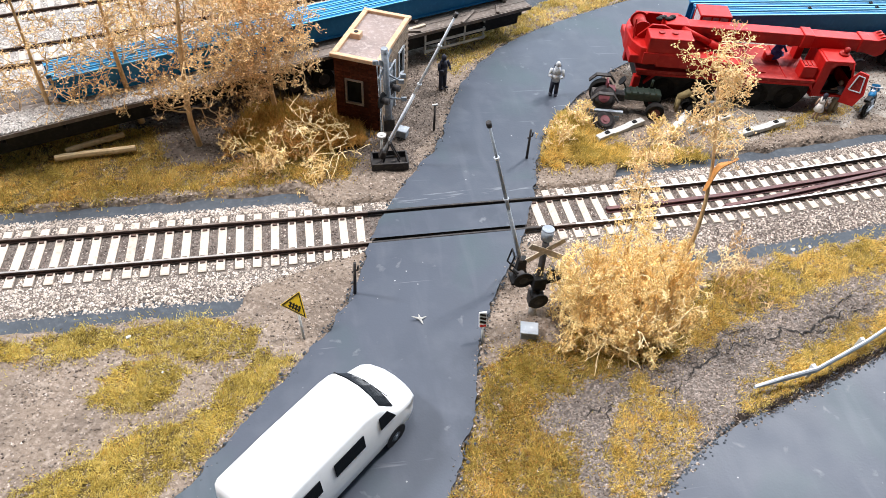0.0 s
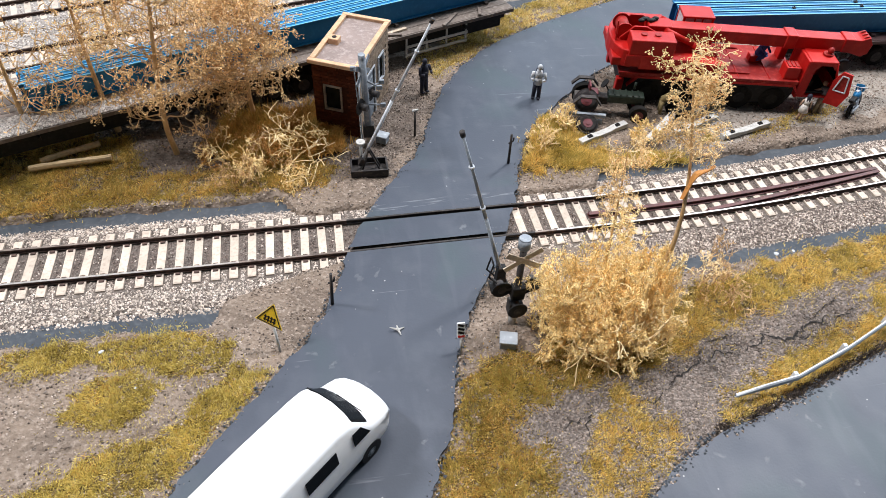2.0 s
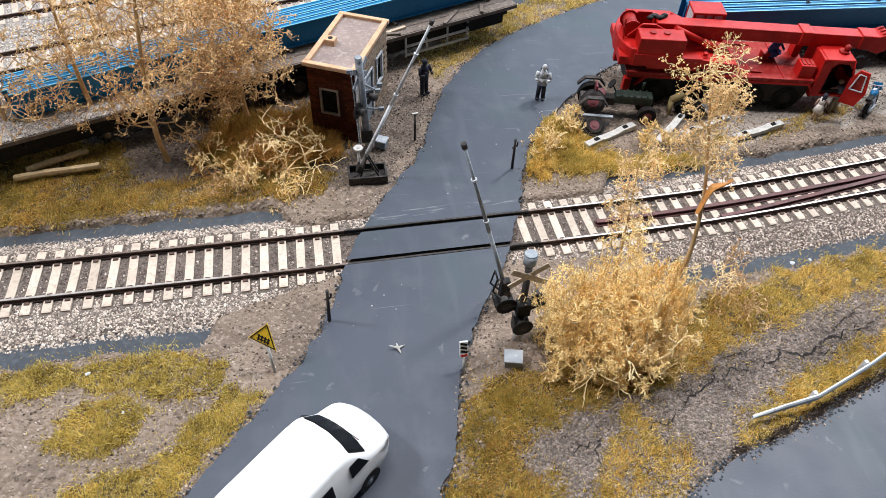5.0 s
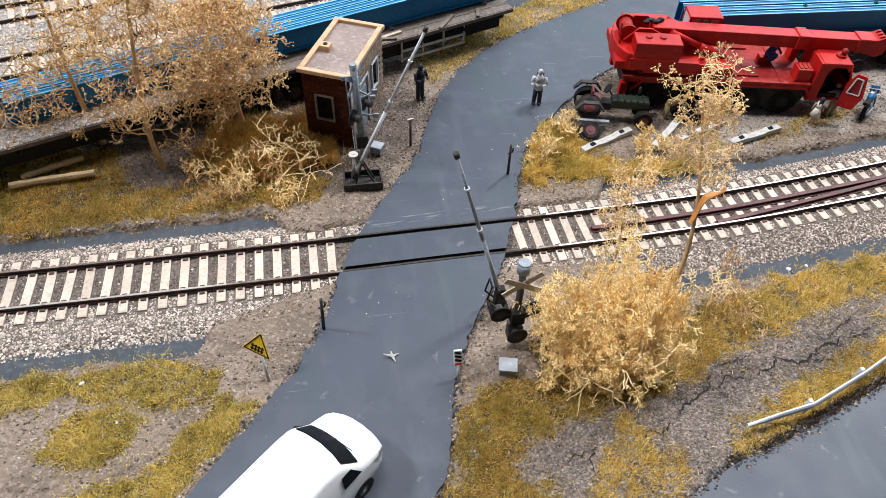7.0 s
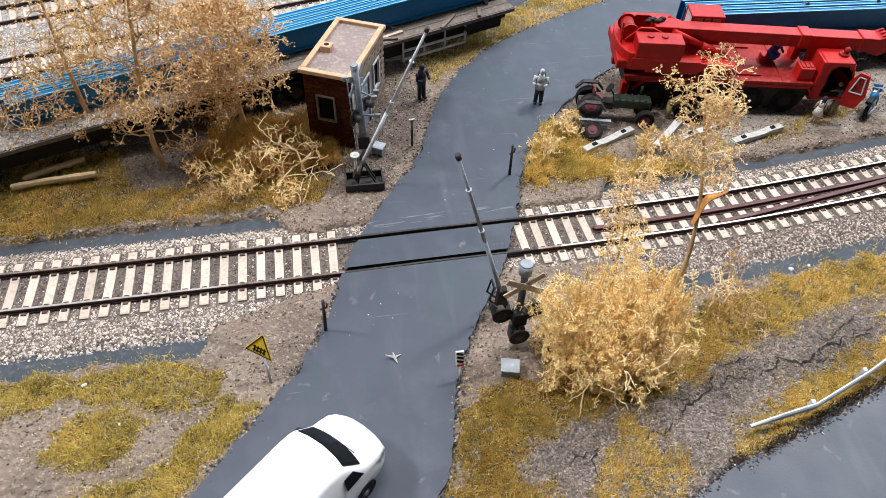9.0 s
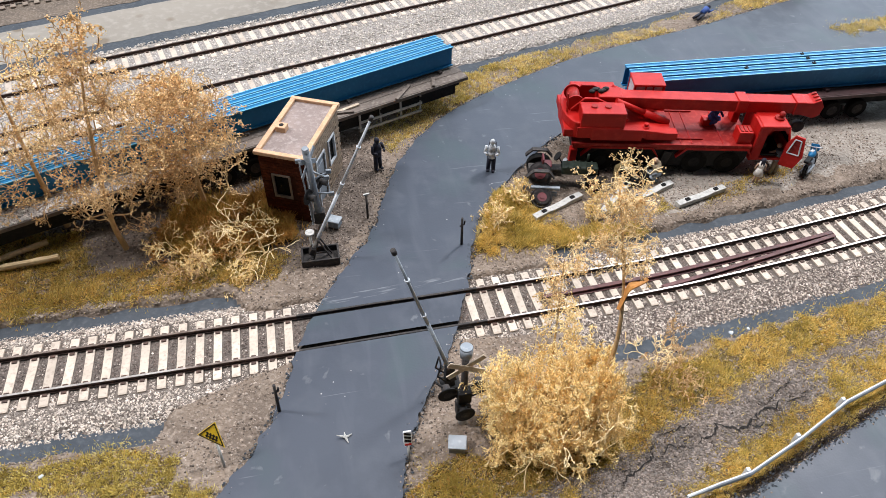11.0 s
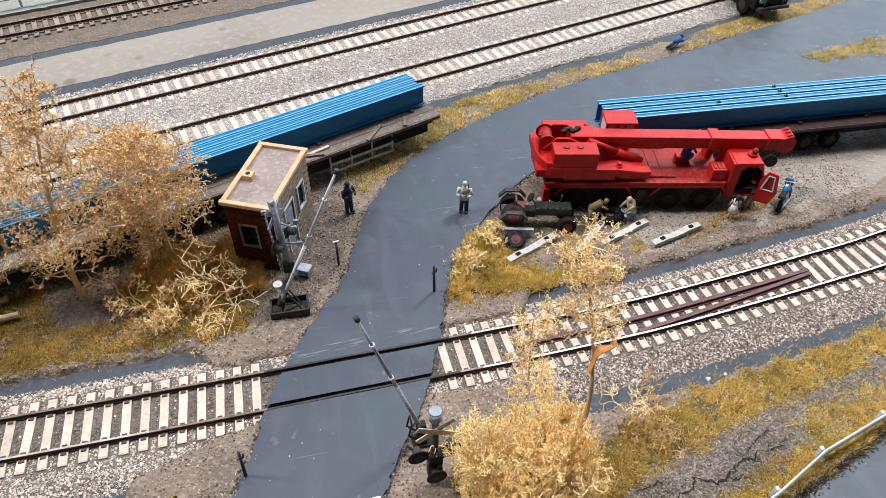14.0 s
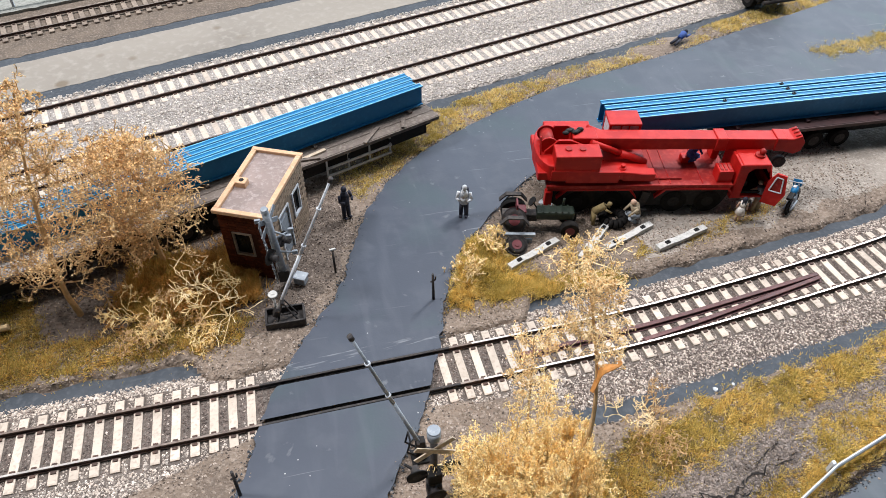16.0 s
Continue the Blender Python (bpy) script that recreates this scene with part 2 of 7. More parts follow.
M_DGREY = mat("dark_metal", (0.042, 0.038, 0.038), (0.03, 0.027, 0.028), (0.075, 0.062, 0.054), 1.0, 8.0, 0.75, spec=0.3, bump=0.012)
M_LGREY = mat("pale_grey_paint", (0.62, 0.65, 0.69), (0.52, 0.55, 0.60), (0.40, 0.42, 0.46), 1.2, 7.0, 0.6)
M_BLUE = mat("blue_paint", (0.012, 0.165, 0.375), (0.010, 0.135, 0.31), (0.02, 0.19, 0.42), 0.35, 5.0, 0.4, spec=0.3)
# paler blue that paints the sky's reflection along the flanges
M_BLUE_SHEEN = mat("blue_sheen", (0.13, 0.43, 0.68), (0.09, 0.36, 0.60), (0.22, 0.53, 0.76), 0.5, 5.0, 0.4)
M_DECK = mat("weathered_planks", (0.14, 0.112, 0.096), (0.10, 0.08, 0.068), (0.21, 0.175, 0.15), 0.6, 7.0, 0.85, rand=0.2, bump=0.015)
M_WOOD = mat("pale_timber", (0.60, 0.44, 0.25), (0.5, 0.36, 0.2), (0.42, 0.3, 0.16), 1.6, 8.0, 0.85, bump=0.02)
M_MAROON = mat("maroon_frame", (0.075, 0.036, 0.036), (0.05, 0.026, 0.026), None, 0.8, 6.0, 0.6)
# front brick and mortar: the face's shade is darkened into the colour
M_BRICK_SHADE = mat("brick", (0.085, 0.022, 0.010), (0.065, 0.017, 0.008), (0.11, 0.034, 0.017), 1.5, 8.0, 0.9, rand=0.2, bump=0.012, spec=0.1)
M_MORTAR_SHADE = mat("mortar", (0.055, 0.019, 0.011), (0.045, 0.016, 0.01), None, 1.5, 8.0, 0.95, spec=0.1)
# side brick and mortar: tan, with the face's brighter light mixed in
M_BRICK_LIT = mat("lit_tan_brick", (0.30, 0.225, 0.165), (0.24, 0.18, 0.13), (0.36, 0.28, 0.21), 1.5, 8.0, 0.9, rand=0.2, bump=0.012, spec=0.2)
M_MORTAR_LIT = mat("lit_tan_mortar", (0.26, 0.20, 0.15), (0.22, 0.17, 0.13), None, 1.5, 8.0, 0.95, spec=0.2)
M_BOARD = mat("bleached_board", (0.56, 0.46, 0.35), (0.46, 0.37, 0.28), (0.64, 0.55, 0.44), 1.6, 8.0, 0.85, bump=0.015)
M_BOXLID = mat("grey_box_lid", (0.36, 0.39, 0.43), (0.29, 0.32, 0.36), (0.44, 0.47, 0.50), 1.2, 7.0, 0.6)
M_COPING = mat("terracotta_coping", (0.60, 0.37, 0.22), (0.52, 0.31, 0.18), (0.66, 0.44, 0.29), 1.5, 8.0, 0.75, bump=0.01)
M_FELT = mat("roof_felt", (0.29, 0.225, 0.205), (0.23, 0.18, 0.165), (0.36, 0.30, 0.28), 0.9, 7.0, 0.9, bump=0.03)
M_YELLOW = mat("yellow_sign", (0.76, 0.50, 0.02), (0.70, 0.45, 0.02), None, 1.0, 8.0, 0.5)
M_SIGNRED = mat("signal_red", (0.66, 0.03, 0.025), None, None, 1.0, 8.0, 0.5)
M_GREEN = mat("tractor_green", (0.009, 0.022, 0.012), (0.007, 0.015, 0.009), (0.022, 0.034, 0.022), 1.0, 8.0, 0.6)
M_HUB = mat("maroon_hub", (0.14, 0.022, 0.03), (0.10, 0.016, 0.022), None, 1.0, 8.0, 0.6)
M_CONC = mat("concrete_block", (0.50, 0.49, 0.47), (0.42, 0.41, 0.39), None, 2.0, 9.0, 0.85, bump=0.01)
M_BAND = mat("dusty_ground", (0.275, 0.246, 0.212), (0.225, 0.20, 0.172), (0.31, 0.28, 0.245), 0.12, 2.2, 0.95, bump=0.03, specks=((0.17, 0.135, 0.10), 0.5, 0.22))
M_BROWNBAL = mat("brown_ballast", (0.15, 0.115, 0.088), (0.11, 0.085, 0.066), (0.23, 0.18, 0.145), 0.9, 8.0, 0.95, bump=0.08)
M_PALE = mat("pale_ground", (0.29, 0.292, 0.265), (0.235, 0.237, 0.215), None, 0.4, 5.0, 0.9)
M_NAVY = mat("navy_cloth", (0.02, 0.022, 0.04), (0.015, 0.016, 0.03), None, 2.0, 9.0, 0.8)
M_SILVER = mat("silver_cloth", (0.55, 0.57, 0.60), (0.42, 0.44, 0.47), (0.2, 0.2, 0.22), 2.5, 9.0, 0.6)
M_CLOTH_B = mat("blue_cloth", (0.035, 0.09, 0.32), (0.025, 0.065, 0.24), None, 2.0, 9.0, 0.8)
M_CLOTH_O = mat("olive_cloth", (0.24, 0.18, 0.08), (0.19, 0.14, 0.06), None, 2.0, 9.0, 0.8)
M_CLOTH_K = mat("khaki_cloth", (0.36, 0.29, 0.20), (0.30, 0.24, 0.16), None, 2.0, 9.0, 0.8)
M_CLOTH_W = mat("white_cloth", (0.74, 0.70, 0.66), (0.66, 0.62, 0.58), None, 2.0, 9.0, 0.8)
M_SKIN = mat("figure_skin_paint", (0.55, 0.36, 0.26), None, None, 2.0, 9.0, 0.7)
M_CRUMB = mat("clay_crumb", (0.24, 0.198, 0.172), (0.18, 0.147, 0.128), (0.32, 0.27, 0.24), 1.0, 6.0, 0.95, island=0.4, spec=0.2)
M_YARD = mat("paler_gravel_soil", (0.29, 0.252, 0.218), (0.22, 0.188, 0.16), (0.38, 0.34, 0.30), 0.5, 7.0, 0.95, bump=0.14, bump_scale=6.0)
M_CRUMB_P = mat("pale_grit", (0.58, 0.54, 0.51), (0.46, 0.42, 0.395), (0.66, 0.62, 0.59), 1.0, 6.0, 0.95, island=0.4, spec=0.2)
M_CRACK = mat("crack_soil", (0.012, 0.010, 0.009), (0.02, 0.016, 0.014), None, 2.0, 9.0, 1.0)


# ---- mesh helpers (prototype metres) ----
def mesh_of(name, bm, mats):
    me = bpy.data.meshes.new(name)
    bmesh.ops.scale(bm, vec=(S, S, S), verts=bm.verts)
    bm.to_mesh(me)
    bm.free()
    for m in mats if isinstance(mats, (list, tuple)) else [mats]:
        me.materials.append(m)
    return me


def part(name, bm, mats, parent, label=""):
    ob = new(name, mesh_of(name, bm, mats) if isinstance(bm, bmesh.types.BMesh) else bm)
    ob.parent = parent
    return tagged(ob, label)


def thing(name, x, y, z, rz, label, category, group="", kind="", rx=0, ry=0):
    ob = new(name)
    ob.empty_display_size = 0.002
    ob.matrix_basis = pose(x * S, y * S, z * S, rx, ry, rz)
    return tagged(ob, label, category, group, kind)


def solid(name, bm, mats, label, category, group="", kind="", at=(0, 0, 0), rz=0):
    ob = new(name, mesh_of(name, bm, mats))
    ob.matrix_basis = pose(at[0] * S, at[1] * S, at[2] * S, 0, 0, rz)
    return tagged(ob, label, category, group, kind)


def soup(name, verts, faces, mats, index=None):
    """A mesh from arrays of points and of equal-sided faces."""
    me = bpy.data.meshes.new(name)
    verts, faces = np.asarray(verts, np.float32) * S, np.asarray(faces, np.int32)
    k = faces.shape[1]
    me.vertices.add(len(verts))
    me.vertices.foreach_set("co", verts.ravel())
    me.loops.add(faces.size)
    me.loops.foreach_set("vertex_index", faces.ravel())
    me.polygons.add(len(faces))
    me.polygons.foreach_set("loop_start", np.arange(0, faces.size, k, dtype=np.int32))
    for m in mats if isinstance(mats, (list, tuple)) else [mats]:
        me.materials.append(m)
    if index is not None:
        me.polygons.foreach_set("material_index", np.asarray(index, np.int32))
    me.polygons.foreach_set("use_smooth", np.zeros(len(faces), bool))
    me.update(calc_edges=True)
    me.validate()
    return me


def box(bm, c, size, bevel=0.0, rot=None, mi=0, taper=1.0):
    g = bmesh.ops.create_cube(bm, size=1.0)
    vs = g["verts"]
    for v in vs:
        k = taper if v.co.z > 0 else 1.0
        v.co = Vector((v.co.x * size[0] * k, v.co.y * size[1] * k, v.co.z * size[2]))
    es = {e for v in vs for e in v.link_edges}
    fs = {f for v in vs for f in v.link_faces}
    if bevel:
        r = bmesh.ops.bevel(bm, geom=list(es), offset=bevel, segments=2, affect="EDGES", profile=0.5)
        fs = set(r["faces"]) | {f for v in r["verts"] for f in v.link_faces}
        vs = list({v for f in fs for v in f.verts})
    for f in fs:
        f.material_index = mi
    m = Matrix.Translation(c) @ (rot.to_4x4() if rot is not None else Matrix.Identity(4))
    bmesh.ops.transform(bm, matrix=m, verts=vs)
    return vs


def rod(bm, a, b, r0, r1=None, n=10, mi=0):
    a, b = Vector(a), Vector(b)
    r1 = r0 if r1 is None else r1
    d = b - a
    g = bmesh.ops.create_cone(bm, cap_ends=True, segments=n, radius1=r0, radius2=r1, depth=d.length)
    m = Matrix.Translation((a + b) / 2) @ d.to_track_quat("Z", "Y").to_matrix().to_4x4()
    bmesh.ops.transform(bm, matrix=m, verts=g["verts"])
    for f in {f for v in g["verts"] for f in v.link_faces}:
        f.material_index = mi
        f.smooth = n > 6 and len(f.verts) == 4
    return g["verts"]


def ball(bm, c, r, scale=(1, 1, 1), mi=0, u=10, v=7):
    g = bmesh.ops.create_uvsphere(bm, u_segments=u, v_segments=v, radius=r)
    for w in g["verts"]:
        w.co = Vector((w.co.x * scale[0] + c[0], w.co.y * scale[1] + c[1], w.co.z * scale[2] + c[2]))
    for f in {f for w in g["verts"] for f in w.link_faces}:
        f.material_index, f.smooth = mi, True


def prism(bm, outline, a, b, axis="y", mi=0, bevel=0.0):
    """Extrude a 2D outline along an axis from a to b. axis y: (x, z); axis x: (y, z); axis z: (x, y)."""
    def place(p, q):
        return {"y": (p[0], q, p[1]), "x": (q, p[0], p[1]), "z": (p[0], p[1], q)}[axis]
    lo = [bm.verts.new(place(p, a)) for p in outline]
    hi = [bm.verts.new(place(p, b)) for p in outline]
    n = len(outline)
    fs = [bm.faces.new(lo), bm.faces.new(hi[::-1])]
    fs += [bm.faces.new((lo[i], hi[i], hi[(i + 1) % n], lo[(i + 1) % n])) for i in range(n)]
    bmesh.ops.recalc_face_normals(bm, faces=fs)
    for f in fs:
        f.material_index = mi
    if bevel:
        r = bmesh.ops.bevel(bm, geom=list({e for f in fs for e in f.edges}), offset=bevel, segments=2, affect="EDGES", profile=0.5)
        for f in r["faces"]:
            f.material_index = mi
    return fs


def curve(pts, per=8):
    """Catmull-Rom through points of any dimension."""
    p = [np.array(q, float) for q in pts]
    p = [2 * p[0] - p[1], *p, 2 * p[-1] - p[-2]]
    out = []
    for i in range(1, len(p) - 2):
        for k in range(per):
            t = k / per
            out.append(0.5 * (2 * p[i] + (p[i + 1] - p[i - 1]) * t + (2 * p[i - 1] - 5 * p[i] + 4 * p[i + 1] - p[i + 2]) * t * t
                              + (3 * p[i] - p[i - 1] - 3 * p[i + 1] + p[i + 2]) * t ** 3))
    out.append(p[-2])
    return np.array(out)


def inside(poly, x, y):
    """Which of the points lie in the polygon."""
    poly = np.asarray(poly, float)
    res = np.zeros(np.shape(x), bool)
    j = len(poly) - 1
    for i in range(len(poly)):
        (xi, yi), (xj, yj) = poly[i], poly[j]
        with np.errstate(divide="ignore", invalid="ignore"):
            res ^= ((yi > y) != (yj > y)) & (x < (xj - xi) * (y - yi) / (yj - yi + 1e-12) + xi)
        j = i
    return res


def rough_field(x, y, scale, seed=0.0):
    """Cheap smooth value noise on arrays, about -1 to 1."""
    out = np.zeros(np.shape(x))
    rng = np.random.RandomState(int(seed) + 11)
    for k in range(9):
        a, ph, f = rng.rand() * 6.283, rng.rand() * 6.283, scale * (0.6 + 1.6 * rng.rand())
        out += np.sin((x * np.cos(a) + y * np.sin(a)) * f + ph + 1.5 * np.sin((x * np.sin(a) - y * np.cos(a)) * f * 0.7 + k))
    return out / 4.0


BM = bmesh.new

# ---- plan ----
TRACK = curve([(-34, -0.3), (-20, -0.2), (-10, -0.14), (-3, -0.05), (0, 0.03), (3, 0.08), (7, 0.2), (11, 0.42), (15, 0.83), (18.5, 1.25), (22, 1.75), (30, 3.4), (42, 7.0)], 10)
ROAD_L = curve([(-22, -25), (-14, -15.5), (-9.2, -10.2), (-7.5, -8.15), (-6.3, -6.65), (-5.25, -5.4), (-4.15, -4.0), (-3.4, -2.5), (-2.8, -0.55), (-1.95, 1.1), (-0.9, 2.7), (0.35, 4.6), (1.2, 6.9), (2.2, 8.95),
                (4.0, 11.1), (6.45, 12.85), (9.9, 14.6), (13.4, 15.95), (20.7, 17.9), (25.1, 19.3), (34, 22), (60, 30)], 8)
ROAD_R = curve([(-12, -25), (-5, -15.5), (-2.3, -11.3), (-1.2, -9.1), (-0.42, -7.4), (-0.2, -6.3), (0.13, -5.2), (0.8, -3.7), (1.9, -2.0), (2.6, -0.6), (3.3, 1.0), (3.9, 2.8), (4.7, 4.65), (5.9, 6.2),
                (7.7, 7.9), (9.3, 9.2), (12.5, 10.6), (18, 11.2), (26, 11.6), (32, 12.0), (40, 13), (60, 16)], 8)
ROAD_POLY = np.concatenate([ROAD_L, ROAD_R[::-1]])
ROAD2 = curve([(-4, -30), (1, -14), (3.2, -11.2), (4.75, -9.95), (6.4, -9.0), (8.9, -8.3), (12.7, -7.05), (14.3, -6.5), (16.1, -5.9), (22, -4.2), (30, -2), (60, 7)], 6)
ROAD2_POLY = np.concatenate([ROAD2, [(60, -30)]])


def track_y(x):
    return np.interp(x, TRACK[:, 0], TRACK[:, 1])


def far_y(x):
    """Middle of the nearer of the two far tracks."""
    return 19.25 + 0.289 * (np.asarray(x, float) - 7.5)


FAR_B, FAR_C = 5.0, 15.6  # further tracks, north of that line

GRASS = {
    "northwest": [(-22, 2.1), (-13.98, 2.27), (-10.45, 2.45), (-7.67, 2.6), (-3.57, 2.69), (-2.92, 3.7), (-4.31, 5.0), (-5.6, 4.6), (-7.4, 4.0), (-10.0, 3.9), (-10.8, 6.29), (-12.68, 6.68), (-15.09, 6.79), (-22, 7)],
    "southwest": [(-20, -4.2), (-12.34, -4.41), (-10.93, -4.34), (-8.96, -4.55), (-7.41, -5.1), (-6.51, -5.05), (-6.64, -3.99), (-8.02, -3.45), (-10.32, -3.45), (-12.52, -3.6), (-20, -3.6)],
    "island": [(-10.9, -6.13), (-10.6, -5.18), (-9.38, -4.74), (-8.44, -5.14), (-8.51, -5.82), (-9.42, -6.35)],
    "roadside_west": [(-16, -10.5), (-10.5, -7.6), (-9.65, -7.2), (-7.96, -6.7), (-7.34, -5.9), (-6.79, -5.37), (-5.75, -4.97), (-5.65, -5.3), (-6.4, -6.4), (-7.7, -7.8), (-9.2, -9.2), (-14, -14)],
    "southeast": [(-1.9, -10.6), (-1.05, -9.1), (-0.3, -7.64), (0.15, -5.99), (1.58, -5.42), (2.46, -5.6), (3.6, -4.0), (6.2, -3.4), (7.0, -4.4), (6.2, -5.6), (5.63, -6.57), (3.66, -6.94), (1.93, -7.32), (1.06, -7.7), (1.39, -8.24), (2.1, -8.97), (1.5, -11)],
    "tuft": [(2.4, -10.2), (2.75, -9.5), (3.51, -7.88), (4.57, -7.16), (5.04, -8.1), (5.82, -8.55), (5.0, -9.4), (3.4, -10.6)],
    "bank": [(5.89, -6.6), (8.37, -5.45), (10.71, -4.8), (14.24, -3.9), (18.4, -3.0), (24, -1.9), (24, -0.6), (19.05, -1.95), (14.9, -2.5), (11.46, -2.95), (8.9, -3.6), (7.6, -4.0), (6.0, -5.0), (5.61, -6.18)],
    "bank_spot": [(13.4, -4.7), (17.59, -3.95), (20, -3.4), (20, -4.1), (16.99, -4.9), (13.86, -5.25)],
    "guard_verge": [(6.85, -8.3), (7.66, -7.7), (9.66, -6.85), (12.01, -5.95), (14.5, -5.2), (18, -4.3), (18, -5.2), (14.2, -6.3), (11.55, -7.2), (9.6, -7.95), (7.3, -8.65)],
    "crossing_clump": [(3.95, 2.55), (4.5, 4.1), (5.4, 5.7), (6.2, 5.9), (7.1, 4.9), (7.0, 3.8), (8.01, 3.2), (10.79, 3.15), (10.51, 2.6), (5.64, 2.6)],
    "mound": [(-7.6, 5.2), (-7.0, 6.7), (-5.6, 7.3), (-4.6, 6.6), (-4.4, 5.0), (-5.0, 4.4), (-6.6, 4.3)],
    "hut_side": [(-4.6, 5.4), (-4.6, 7.2), (-3.3, 7.4), (-3.1, 6.0), (-2.6, 4.6), (-3.8, 4.4)],
    "far_verge": [(1.6, 9.6), (2.6, 10.2), (3.9, 11.3), (6.4, 13.1), (9.8, 14.85), (13.3, 16.2), (20.6, 18.1), (25, 19.5), (36, 22.8), (36, 24), (27, 21.5), (20.8, 19.55), (13.9, 17.5), (10.4, 16.45), (5.9, 15.1), (4.5, 13.6), (1.0, 11.0)],
    "ledge": [(9.3, 3.2), (12, 3.55), (15, 4.1), (19, 5.0), (19, 5.5), (15, 4.8), (12.4, 4.35), (9.3, 3.7)],
    "siding": [(27.72, 16.42), (28.6, 16.78), (30.8, 16.75), (32.2, 17.15), (34, 17.5), (36, 18), (36, 16.2), (32.5, 15.7), (30.1, 15.85), (28.9, 15.63), (27.8, 16.1)],
}
CLAY = [(1.0, -7.6), (2.0, -7.1), (4.2, -6.6), (6.0, -6.5), (8.4, -5.3), (14.2, -3.7), (20, -2.9), (20, -4.5), (14, -5.6), (9.6, -7.2), (7.0, -8.6), (5.5, -9.9), (2.2, -10.6)]

LITTER = ((9.35, 7.2, 0.2), (9.1, 7.45, 0.16), (9.6, 7.0, 0.14), (-3.15, 5.4, 0.07), (4.85, 11.7, 0.08), (-10.15, -3.9, 0.09), (-9.04, -5.27, 0.06), (11.75, -2.63, 0.1), (12.4, -2.58, 0.08))

# outline of the darker soil that also carries painted tree and trailer shade
SOIL = [(-16, 6.3), (-10.6, 3.9), (-5.5, 3.3), (-2.6, 3.0), (-1.4, 3.0), (0.3, 5.2), (1.0, 7.4), (1.3, 9.6), (-2, 10), (-5, 9), (-16, 7.8)]


def ground_z(x, y):
    """Height of the soil: flat with small lumps, cut away under the tracks and roads."""
    x, y = np.asarray(x, float), np.asarray(y, float)
    d = y - track_y(x)
    z = -0.07 + 0.05 * rough_field(x, y, 0.9, 1) + 0.028 * rough_field(x, y, 3.1, 2) + 0.016 * rough_field(x, y, 9.0, 6)
    open_n = np.clip(np.maximum((-4.5 - x), (x - 6.6)) / 0.5, 0, 1)
    north = 1.45 + 0.95 * open_n + 0.1 * rough_field(x, y, 2.0, 3)
    south = np.interp(x, [-7.2, -6.7, -2.8, 2.6, 6.4, 7.2], [-3.2, -2.15, -1.0, -1.3, -1.6, -3.25]) + 0.12 * rough_field(x, y, 2.0, 4)
    cut = np.clip((north - d) / 0.18, 0, 1) * np.clip((d - south) / 0.18, 0, 1)
    z = z * (1 - cut) - 0.5 * cut
    f = y - far_y(x)
    cut = np.clip((f + 3.5 + 0.12 * rough_field(x, y, 1.5, 5)) / 0.25, 0, 1)
    z = z * (1 - cut) - 0.5 * cut
    road = inside(ROAD_POLY, x, y) | inside(ROAD2_POLY, x, y)
    return np.where(road & (z > -0.2), -0.16, z)


# ---- ground ----
def build_ground():
    # finer rows near the crossing
    ax = np.concatenate([np.linspace(-48, -17, 30, endpoint=False), np.linspace(-17, 27, 310, endpoint=False), np.linspace(27, 62, 35)])
    ay = np.concatenate([np.linspace(-32, -12, 20, endpoint=False), np.linspace(-12, 13, 180, endpoint=False), np.linspace(13, 56, 60)])
    nx, ny = len(ax), len(ay)
    gx, gy = np.meshgrid(ax, ay)
    gz = ground_z(gx, gy)
    v = np.stack([gx, gy, gz], -1).reshape(-1, 3)
    i = np.arange(nx * ny).reshape(ny, nx)
    f = np.stack([i[:-1, :-1], i[:-1, 1:], i[1:, 1:], i[1:, :-1]], -1).reshape(-1, 4)
    c = v[f].mean(1)
    idx = inside(CLAY, c[:, 0], c[:, 1]).astype(int)
    idx[inside(SOIL, c[:, 0] + 0.3 * rough_field(c[:, 0], c[:, 1], 2.0, 40), c[:, 1])] = 2
    cx, cy = c[:, 0], c[:, 1]
    # a paler ground colour round the crane and eastwards
    yard = [(12.5, 8.0), (13.0, 5.6), (12.0, 3.4), (20, 4.6), (40, 9), (40, 13), (18, 11.2), (12.5, 10.6), (9.3, 9.2)]
    idx[inside(yard, cx + 0.5 * rough_field(cx, cy, 1.5, 41), cy + 0.4 * rough_field(cx, cy, 1.5, 42))] = 4
    for key, poly in GRASS.items():
        if key not in ("siding", "ledge", "far_verge"):
            idx[inside(poly, cx + 0.22 * rough_field(cx, cy, 3.2, 21), cy + 0.22 * rough_field(cx, cy, 3.2, 22)) & (rough_field(cx, cy, 5.0, 45) > -0.9)] = 3
    me = soup("ground", v, f, [M_EARTH, M_CLAY, M_SOIL, M_TURF, M_YARD], idx)
    me.polygons.foreach_set("use_smooth", np.ones(len(f), bool))
    tagged(new("ground", me), "brown gritty model landscape soil with lumps", "ground", kind="structure")


build_ground()


